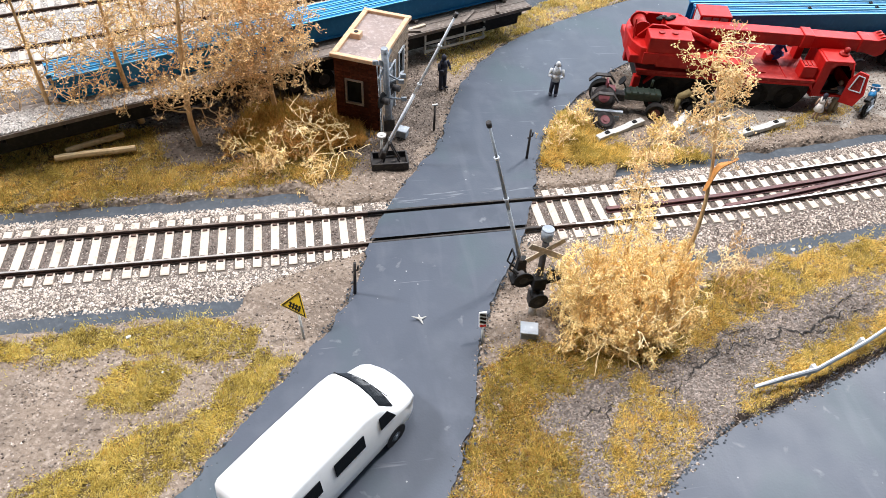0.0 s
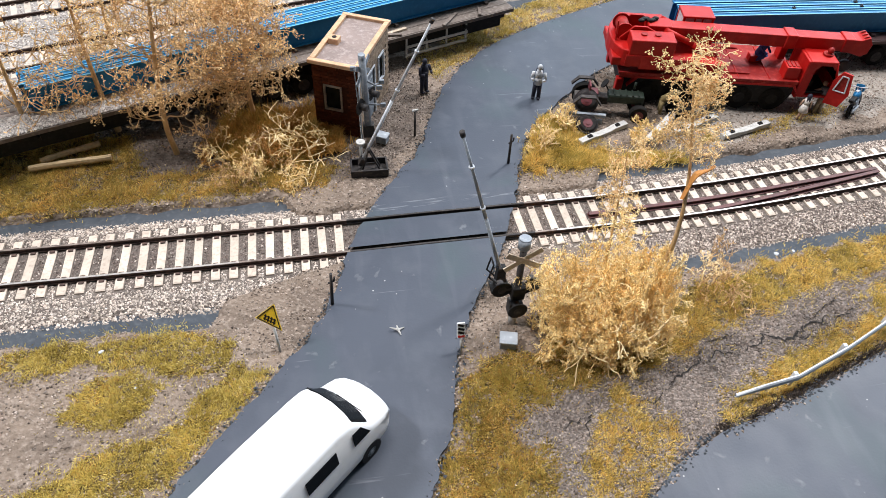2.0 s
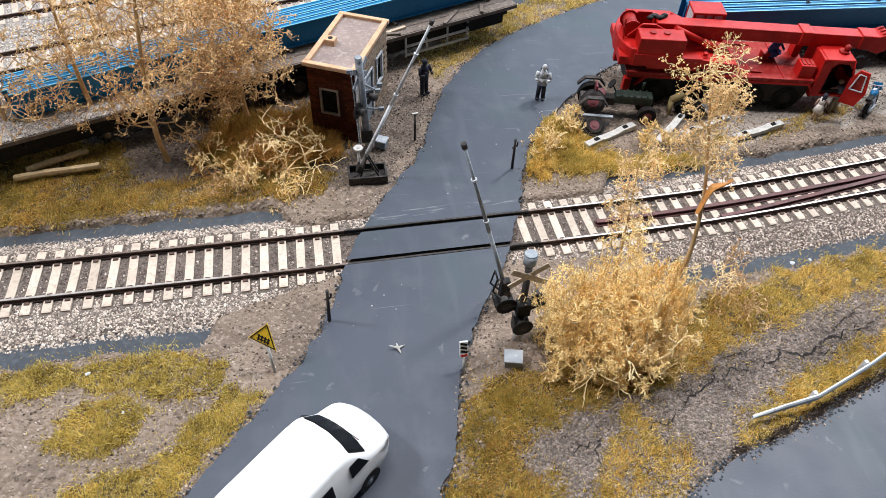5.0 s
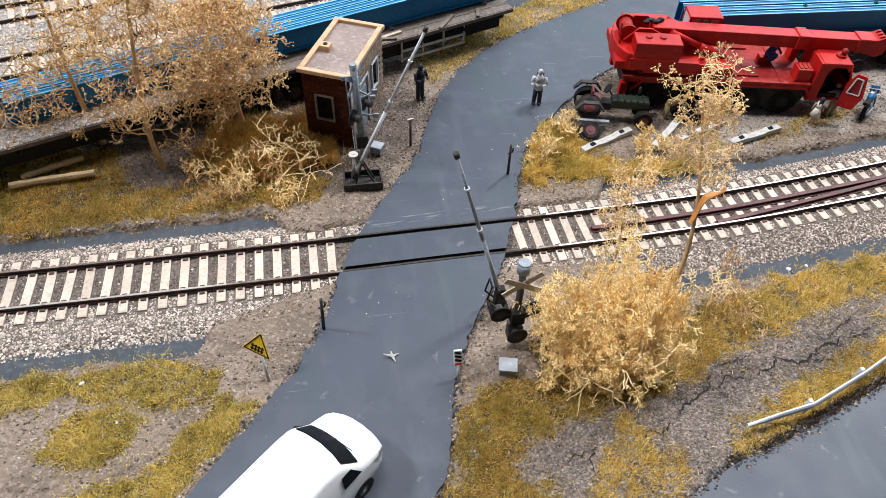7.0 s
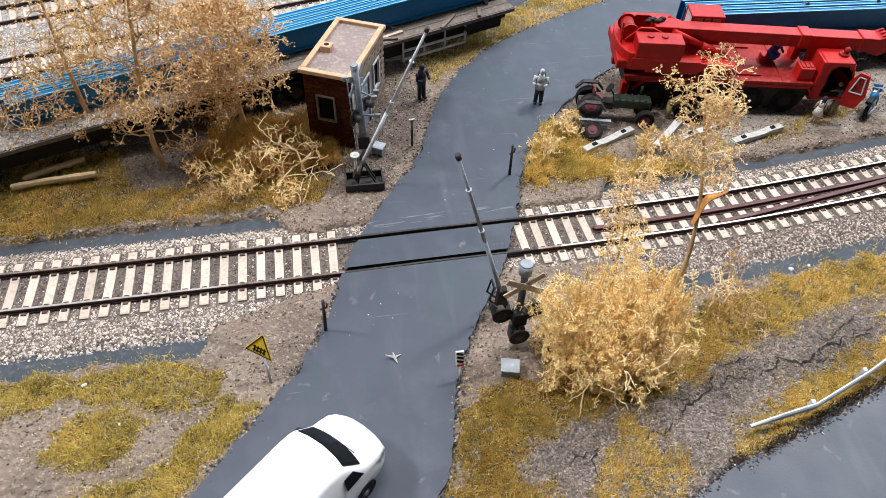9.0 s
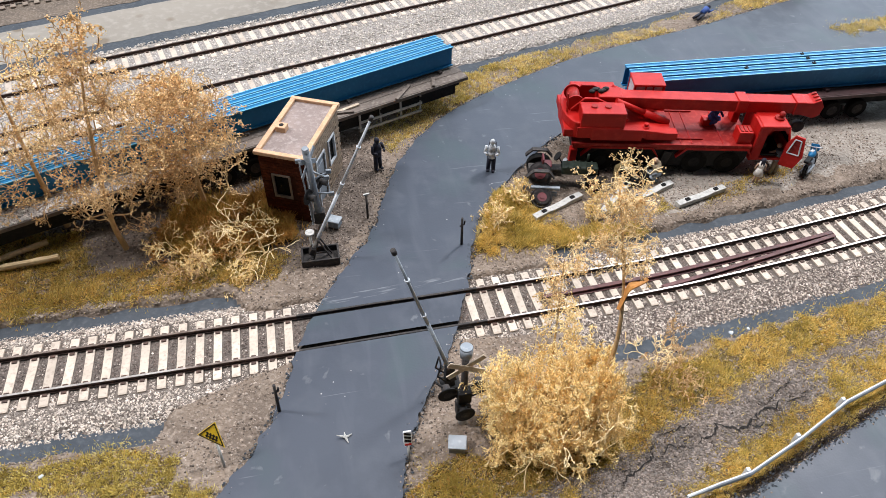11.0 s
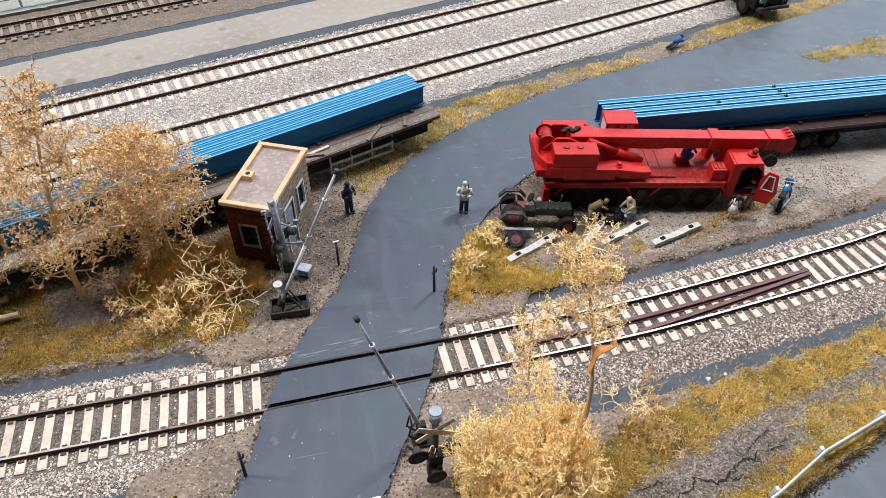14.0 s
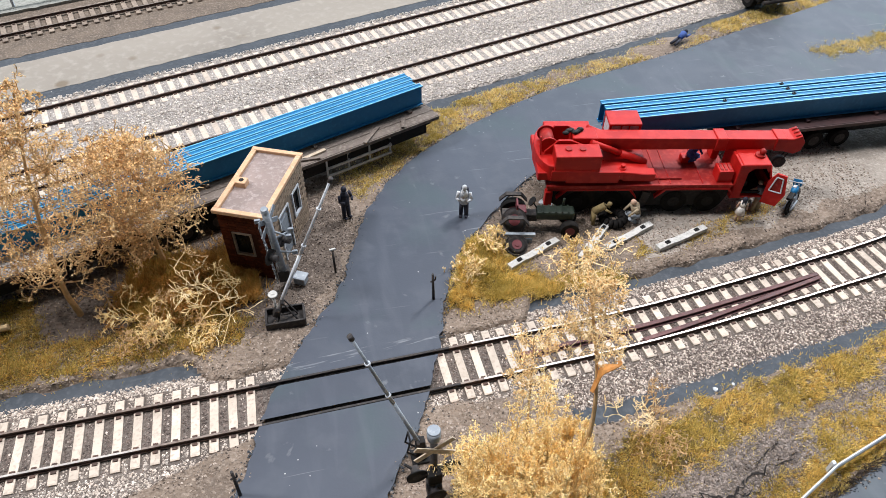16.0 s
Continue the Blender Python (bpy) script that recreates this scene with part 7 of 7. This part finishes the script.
def clumps(centres, size, rng, per=3, fuzz=0.9):
    """Tiny irregular leaf flakes round the centres."""
    c = np.repeat(np.asarray(centres, float), per, 0)
    n = len(c)
    c = c + rng.randn(n, 3) * size * fuzz
    face = rng.randn(n, 3) * 0.6 + np.array([0.0, -0.25, 0.8])  # leaves turn their faces up and outwards
    u = np.cross(face, rng.randn(n, 3))
    u /= np.linalg.norm(u, axis=1)[:, None]
    w = np.cross(face, u)
    w /= np.linalg.norm(w, axis=1)[:, None]
    k = size * (0.5 + 0.7 * rng.rand(n, 1))
    v = np.stack([c - u * k, c - w * k * 0.7, c + u * k, c + w * k * 0.7], 1)
    f = (np.arange(4)[None] + 4 * np.arange(n)[:, None])
    return v.reshape(-1, 3), f


def grow(rng, p, d, length, r, level, segs, tips, kink=0.35, child=(3, 5), shrink=0.62, up=0.15, steps=4):
    p, d = np.array(p, float), np.array(d, float)
    pts = []
    for k in range(steps):
        d = d + rng.randn(3) * kink * 0.5 + np.array([0, 0, up * 0.3])
        d /= np.linalg.norm(d)
        q = p + d * length / steps
        r2 = r * (1 - 0.14)
        segs.append((*p, *q, r, r2))
        p, r = q, r2
        pts.append((p.copy(), d.copy(), r))
    if level == 0:
        tips.extend(x[0] for x in pts[1:])
        return
    n = rng.randint(child[0], child[1] + 1)
    for k in range(n):
        base, bd, br = pts[min(steps - 1, rng.randint(steps // 2 - 1, steps))]
        side = rng.randn(3)
        side -= side.dot(bd) * bd
        side /= np.linalg.norm(side) + 1e-9
        nd = bd * (0.45 + 0.4 * rng.rand()) + side * (0.75 + 0.4 * rng.rand())
        nd[2] += up
        grow(rng, base, nd / np.linalg.norm(nd), length * shrink * (0.75 + 0.5 * rng.rand()), br * 0.62, level - 1, segs, tips, kink, child, shrink, up, steps)


def plant(name, x, y, label, category, seed, stems, height, levels, twig_m, leaf_m, leaf=0.06, per=2, trunk_r=0.09, child=(3, 5), spread=0.5, kink=0.35, up=0.15, shrink=0.62, lean=(0, 0), group="", keep=1.0, bare=0.0, radius=None, thin_r=0.017, fuzz=0.9):
    """A dry twig plant: trunk and limbs, fine twigs, and a crown of small flakes."""
    rng = np.random.RandomState(seed)
    segs, tips = [], []
    for k in range(stems):
        a = rng.rand() * 6.283
        d = np.array([math.cos(a) * spread * (0 if stems == 1 else 1) + lean[0], math.sin(a) * spread * (0 if stems == 1 else 1) + lean[1], 1.0])
        off = np.array([math.cos(a), math.sin(a), 0]) * (0 if stems == 1 else 0.12)
        grow(rng, off - np.array([0, 0, 0.1]), d / np.linalg.norm(d), height * (0.42 if levels > 1 else 0.7), trunk_r, levels, segs, tips, kink, child, shrink, up)
    t = thing(name, x, y, -0.08, 0, label, category, group)
    s, tips = np.asarray(segs), np.asarray(tips)
    # bring the whole to its height and width
    kz = height / np.percentile(s[:, 5], 98)
    far = np.percentile(np.hypot(s[:, 3] - np.median(s[:, 3]), s[:, 4] - np.median(s[:, 4])), 92)
    kr = radius / far if radius else kz
    for arr, cols in ((s, (0, 1, 2)), (s, (3, 4, 5)), (tips, (0, 1, 2))):
        arr[:, cols[0]] *= kr
        arr[:, cols[1]] *= kr
        arr[:, cols[2]] *= kz
    s[:, 6:8] = np.maximum(s[:, 6:8], thin_r)
    thick = s[:, 6] > trunk_r * 0.5
    v, f = prisms(s[thick], 6)
    part("trunk", soup("trunk", v, f, twig_m), None, t)
    v, f = prisms(s[~thick], 3)
    part("branchwork", soup("branchwork", v, f, twig_m), None, t)
    tips = tips[rng.rand(len(tips)) < keep]
    if bare:
        tips = tips[tips[:, 2] > bare]
    if len(tips):
        v, f = clumps(tips, leaf, rng, per, fuzz)
        part("crown", soup("crown", v, f, leaf_m), None, t)
    return t


TREE = "sparse dry tree with tan twigs and tiny straw-coloured leaves"


def leader_tree(x, y, seed, path, r, radius, low, per_node, leaf_m, leaf=0.044, thin_out=0.5, levels=3, per=2):
    """A dry tree with one leader; limbs all the way up from low, foliage thinning towards the top."""
    rng = np.random.RandomState(seed)
    t = thing("tree", x, y, -0.08, 0, TREE, "tree", "dry trees")
    pts = curve(path, 8)
    n = len(pts)
    rad = lambda i: max(r * (1 - 0.85 * i / n), 0.03)
    v, f = prisms([(*pts[i], *pts[i + 1], rad(i), rad(i + 1)) for i in range(n - 1)], 8)
    part("trunk", soup("trunk", v, f, M_TWIG), None, t)
    segs, tips = [], []
    for i in range(n):
        u = i / n
        if u < low:
            continue
        k = per_node * (1 - thin_out * u)
        for _ in range(int(k) + (rng.rand() < k % 1)):
            a = rng.rand() * 6.283
            d = np.array([math.cos(a), math.sin(a), 0.45])
            size = radius * (0.45 + 0.75 * math.sin(math.pi * min((u - low) / (1 - low) * 0.8 + 0.22, 1)))
            grow(rng, pts[i], d / np.linalg.norm(d), size * 0.55 * (0.7 + 0.5 * rng.rand()), rad(i) * 0.45, levels, segs, tips, 0.65, (3, 3), 0.66, 0.06)
    segs = np.asarray(segs)
    segs[:, 6:8] = np.maximum(segs[:, 6:8], 0.014)
    v, f = prisms(segs, 3)
    part("branchwork", soup("branchwork", v, f, M_TWIG), None, t)
    v, f = clumps(np.asarray(tips), leaf, rng, per)
    part("crown", soup("crown", v, f, leaf_m), None, t)


leader_tree(-11.25, 6.85, 3, [(0, 0, 0), (-0.15, 0.0, 1.6), (-0.2, 0.1, 4), (-0.2, 0.3, 7.4)], 0.14, 2.0, 0.3, 1.7, M_LEAF)
leader_tree(-8.9, 5.15, 8, [(0, 0, 0), (-0.1, 0.05, 1.5), (0.15, 0.3, 4.2), (0.45, 0.6, 6.3), (0.9, 1.0, 8.4)], 0.12, 2.0, 0.24, 2.3, M_LEAF)
leader_tree(-6.0, 6.9, 15, [(0, 0, 0), (-0.1, 0.1, 1.3), (0.0, 0.2, 3.2), (-0.1, 0.3, 5.2)], 0.12, 2.1, 0.36, 4.2, M_LEAF, 0.044, 0.35)
leader_tree(-7.6, 8.6, 19, [(0, 0, 0), (-0.1, 0.1, 1.2), (0.1, 0.2, 4.0)], 0.1, 2.2, 0.2, 3.6, M_LEAF)
leader_tree(-14.2, 6.2, 21, [(0, 0, 0), (0.1, 0.05, 2), (0.2, 0.3, 7.0)], 0.13, 2.3, 0.2, 1.8, M_LEAF)
leader_tree(-11.3, 9.2, 33, [(0, 0, 0), (0.1, 0.05, 2), (0.2, 0.3, 6.0)], 0.12, 2.2, 0.3, 1.6, M_LEAF_G)
# scrub in front of the hut
SHRUB = "pale leafless shrub with curling bare branches"
plant("bare_shrub", -6.35, 4.0, SHRUB, "shrub", 52, 10, 1.25, 5, M_TWIG, M_TWIG, 0.024, 1, 0.034, (2, 3), spread=1.4, kink=0.75, up=0.0, keep=0.12, radius=1.75, thin_r=0.011)
plant("bare_shrub", -5.35, 3.1, SHRUB, "shrub", 55, 9, 1.0, 5, M_TWIG_G, M_TWIG_G, 0.024, 1, 0.032, (2, 3), spread=1.4, kink=0.75, up=0.0, keep=0.12, radius=1.35, thin_r=0.011)
plant("bare_shrub", -4.35, 3.8, SHRUB, "shrub", 57, 3, 1.6, 3, M_TWIG_P, M_TWIG_P, 0.02, 1, 0.045, (2, 3), spread=1.0, kink=0.7, up=0.02, keep=0.15, radius=1.7, thin_r=0.015)
plant("bare_shrub", -6.5, 4.7, "golden leafless shrub with curling twigs over brown grass", "shrub", 59, 9, 1.15, 4, M_TWIG_G, M_TWIG_G, 0.02, 1, 0.034, (2, 3), spread=1.5, kink=0.8, up=0.0, keep=0.1, radius=1.6, thin_r=0.013)
plant("bare_shrub", -5.0, 4.3, "golden leafless shrub with curling twigs over brown grass", "shrub", 62, 6, 1.2, 4, M_TWIG_G, M_TWIG_G, 0.02, 1, 0.034, (2, 3), spread=1.5, kink=0.8, up=0.0, keep=0.1, radius=1.5, thin_r=0.013)
SCRUB = "tangled orange brown scrub with curling twigs beside the hut"
for x, y, seed, hh, rr in ((-4.35, 5.5, 81, 0.9, 1.0), (-5.6, 4.9, 82, 0.7, 1.2), (-7.2, 5.0, 83, 0.6, 1.0)):
    plant("scrub", x, y, SCRUB, "shrub", seed, 9, hh, 4, M_LEAF_B, M_LEAF_B, 0.035, 2, 0.03, (3, 3), spread=1.3, kink=0.8, up=0.0, keep=0.7, radius=rr, thin_r=0.014, group="brown scrub")
# big fluffy bush and two thin trees at the crossing
for x, y, seed, stems, hh, rr, lv, per, label in (
        (4.75, -5.0, 61, 20, 3.0, 1.95, 5, 3, "large fluffy golden straw-coloured bush with dense fine leaves"),
        (3.3, -5.3, 66, 3, 2.5, 1.15, 4, 2, "small golden bush with pale crooked stems"),
        (5.85, -4.7, 69, 9, 2.5, 0.95, 5, 3, "large fluffy golden straw-coloured bush with dense fine leaves"),
        (5.65, -5.6, 91, 14, 3.3, 0.8, 4, 3, "fluffy golden straw-coloured bush round a slim stem"),
        (4.2, -6.05, 94, 9, 1.4, 1.0, 4, 2, "low golden fringe of fine twigs at the foot of the bush")):
    plant("fluffy_bush", x, y, label, "bush", seed, stems, hh, lv, M_TWIG_G, M_LEAF_G, 0.027, per + 1, 0.08 if stems == 3 else 0.045, (3, 3), spread=0.95, kink=0.7, up=0.02, radius=rr, keep=0.85, thin_r=0.012, fuzz=1.5)
plant("bare_shrub", 4.6, -5.4, "loose pale curling twigs growing through the golden bush", "shrub", 64, 9, 2.7, 3, M_TWIG_P, M_LEAF_G, 0.025, 1, 0.045, (2, 3), spread=1.1, kink=0.6, up=0.0, radius=2.0, keep=0.3, thin_r=0.014)
for x, y, seed in ((9.2, -2.9, 96), (8.95, -4.4, 97)):
    plant("bare_shrub", x, y, SHRUB, "shrub", seed, 6, 1.0, 4, M_TWIG, M_TWIG, 0.02, 1, 0.03, (2, 3), spread=1.2, kink=0.7, up=0.02, keep=0.1, radius=0.9, thin_r=0.011)
plant("bare_shrub", 8.5, -3.7, "pale leafless shrub with curling bare branches", "shrub", 73, 4, 1.1, 4, M_TWIG_P, M_TWIG_P, 0.02, 1, 0.03, (2, 3), spread=1.2, kink=0.6, up=0.0, keep=0.1, radius=1.0, thin_r=0.011)
plant("reed_tuft", 5.0, 4.0, "golden grass tuft with pale curled twigs", "shrub", 77, 9, 0.95, 3, M_TWIG_P, M_GRASS, 0.03, 1, 0.022, (2, 4), spread=0.9, kink=0.7, up=0.1, radius=0.85, keep=0.4)
plant("reed_tuft", 6.1, 5.3, "golden grass tuft with pale curled twigs", "shrub", 78, 6, 0.9, 3, M_TWIG_P, M_GRASS, 0.03, 1, 0.022, (3, 4), spread=0.8, up=0.15, radius=0.9)
plant("reed_tuft", 9.4, 4.0, "golden grass tuft with pale curled twigs", "shrub", 79, 7, 0.8, 3, M_TWIG_P, M_GRASS, 0.03, 1, 0.02, (3, 4), spread=0.8, up=0.15, radius=0.8)


def slim_tree(x, y, path, r, seed, crown_from, label, limbs=4, reach=0.42):
    """A thin bare stem with a feathery head of fine twigs."""
    rng = np.random.RandomState(seed)
    t = thing("slim_tree", x, y, -0.08, 0, label, "tree", "slim trees")
    pts = curve(path, 8)
    segs = [(*pts[i], *pts[i + 1], r * (1 - 0.8 * i / len(pts)), r * (1 - 0.8 * (i + 1) / len(pts))) for i in range(len(pts) - 1)]
    v, f = prisms(segs, 8)
    part("trunk", soup("trunk", v, f, M_TWIG), None, t)
    segs, tips = [], []
    for i in range(len(pts)):
        u = i / len(pts)
        if u < crown_from:
            continue
        for k in range(limbs):
            a = rng.rand() * 6.283
            d = np.array([math.cos(a), math.sin(a), 0.6])
            grow(rng, pts[i], d / np.linalg.norm(d), reach * (1.3 - 1.1 * abs(u - 0.84)), r * 0.2, 3, segs, tips, 0.5, (2, 3), 0.66, 0.05)
    segs = np.asarray(segs)
    segs[:, 6:8] = np.maximum(segs[:, 6:8], 0.0085)
    v, f = prisms(segs, 3)
    part("branchwork", soup("branchwork", v, f, M_TWIG_P), None, t)
    v, f = clumps(np.asarray(tips), 0.03, rng, 2, 1.2)
    part("crown", soup("crown", v, f, M_LEAF), None, t)
    return t


slim_tree(5.65, -5.45, [(-0.05, 0.6, 0), (0.02, 0.48, 2), (0.09, 0.28, 3.9), (0.05, 0.7, 6.0), (-0.2, 1.7, 8.5)], 0.1, 5, 0.75, "tall slim dry tree with a feathery golden head", 5)
slim_tree(4.5, -4.6, [(0, 0, 0), (0.0, 0.3, 1.8), (0.1, 0.8, 3.9), (0.2, 1.3, 5.6)], 0.06, 6, 0.6, "short slim dry tree with feathery golden twigs", 2, 0.36)

# a curled brown leaf hanging from the tall tree
lf = thing("dry_leaf", 5.62, -5.0, 5.3, 8, "curled orange brown dry leaf hanging on the slim tree", "leaf")
bm = BM()
n = 14


def rib(u):
    """Three points across the blade: it rises, twists and curls over at its tip."""
    w = 0.2 * math.sin(math.pi * min(u * 0.9 + 0.07, 0.98)) ** 0.8 + 0.01
    tw = 1.6 * u - 0.3
    c = Vector((0.5 * u + 0.05 * math.sin(9 * u), 0.12 * math.sin(6 * u), 1.0 * math.sin(1.8 * u)))
    side = Vector((-0.45 * math.cos(tw), -0.8 * math.cos(tw), 0.6 * math.sin(tw))) * w
    return c - side, c + Vector((-0.05, 0.05, -0.06)), c + side


for k in range(n):
    a, b = rib(k / n), rib((k + 1) / n)
    for i in range(2):
        bm.faces.new([bm.verts.new(p) for p in (a[i], a[i + 1], b[i + 1], b[i])])
bmesh.ops.remove_doubles(bm, verts=bm.verts, dist=0.001)
bmesh.ops.solidify(bm, geom=bm.faces[:], thickness=0.02)
part("blade", bm, mat("orange_leaf", (0.78, 0.36, 0.10), (0.60, 0.25, 0.065), None, 2.0, 9.0, 0.7), lf)


# ---- cracks in the clay ----
def crack(pts, w, seed):
    rng = np.random.RandomState(seed)
    line = curve(pts, 7)
    line = line + rng.randn(*line.shape) * 0.045
    bm = BM()
    prev = None
    for k, p in enumerate(line):
        u = k / (len(line) - 1)
        ww = w * (0.35 + 0.8 * rng.rand()) * math.sin(math.pi * (0.08 + 0.84 * u))
        d = line[min(k + 1, len(line) - 1)] - line[max(k - 1, 0)]
        d = d / (np.linalg.norm(d) + 1e-9)
        z = float(ground_z(p[0], p[1])) + 0.055
        a, b = bm.verts.new((p[0] - d[1] * ww, p[1] + d[0] * ww, z)), bm.verts.new((p[0] + d[1] * ww, p[1] - d[0] * ww, z))
        if prev:
            bm.faces.new((prev[0], prev[1], b, a))
        prev = (a, b)
    bmesh.ops.recalc_face_normals(bm, faces=bm.faces)
    solid("crack", bm, M_CRACK, "dark jagged crack in the dried clay", "crack", "cracks in the clay", "structure")


crack([(8.2, -6.5), (8.82, -6.27), (9.45, -6.1), (9.58, -5.88), (10.07, -6.1), (10.6, -6.03), (11.0, -5.75), (11.6, -5.6), (12.4, -5.45), (13.1, -5.28)], 0.034, 2)
crack([(5.7, -7.34), (6.1, -7.05), (6.5, -6.88), (7.17, -6.55), (7.25, -6.3), (7.46, -6.09)], 0.03, 1)
crack([(3.1, -8.6), (3.19, -8.04), (3.44, -7.77)], 0.026, 3)
crack([(7.3, -6.6), (7.8, -6.3), (8.2, -6.35), (8.6, -6.0)], 0.022, 4)
crack([(7.58, -5.85), (8.32, -5.8), (8.84, -5.67)], 0.02, 5)
crack([(10.6, -6.03), (10.75, -6.2), (11.33, -6.1)], 0.025, 6)
crack([(6.5, -6.88), (6.2, -6.75), (5.9, -6.8)], 0.02, 7)
crack([(11.6, -5.6), (11.75, -5.25), (12.3, -5.0), (12.8, -4.7)], 0.022, 8)
crack([(4.6, -7.9), (5.0, -7.6), (5.3, -7.75), (5.7, -7.34)], 0.022, 9)
crack([(2.4, -8.2), (2.8, -8.0), (3.19, -8.04)], 0.02, 10)


# ---- fence at the far edge ----
def build_fence():
    f = thing("fence", 0, 0, 0, 0, "pale grey post and rail fence beyond the last track", "fence")
    xs = np.arange(-34, 6, 2.0)
    y = far_y(xs) + FAR_C + 3.0
    for a in (0.5, 0.95):
        bm = BM()
        rod(bm, (xs[0], y[0], a), (xs[-1], y[-1], a), 0.06, n=6)
        part("rail", bm, M_LGREY, f)
    bm = BM()
    box(bm, (0, 0, 0.5), (0.14, 0.14, 1.1), bevel=0.02)
    me = mesh_of("post", bm, M_LGREY)
    for x, v in zip(xs, y):
        ob = new("post", me)
        ob.parent = f
        ob.matrix_basis = pose(x * S, v * S, -0.05 * S)


build_fence()
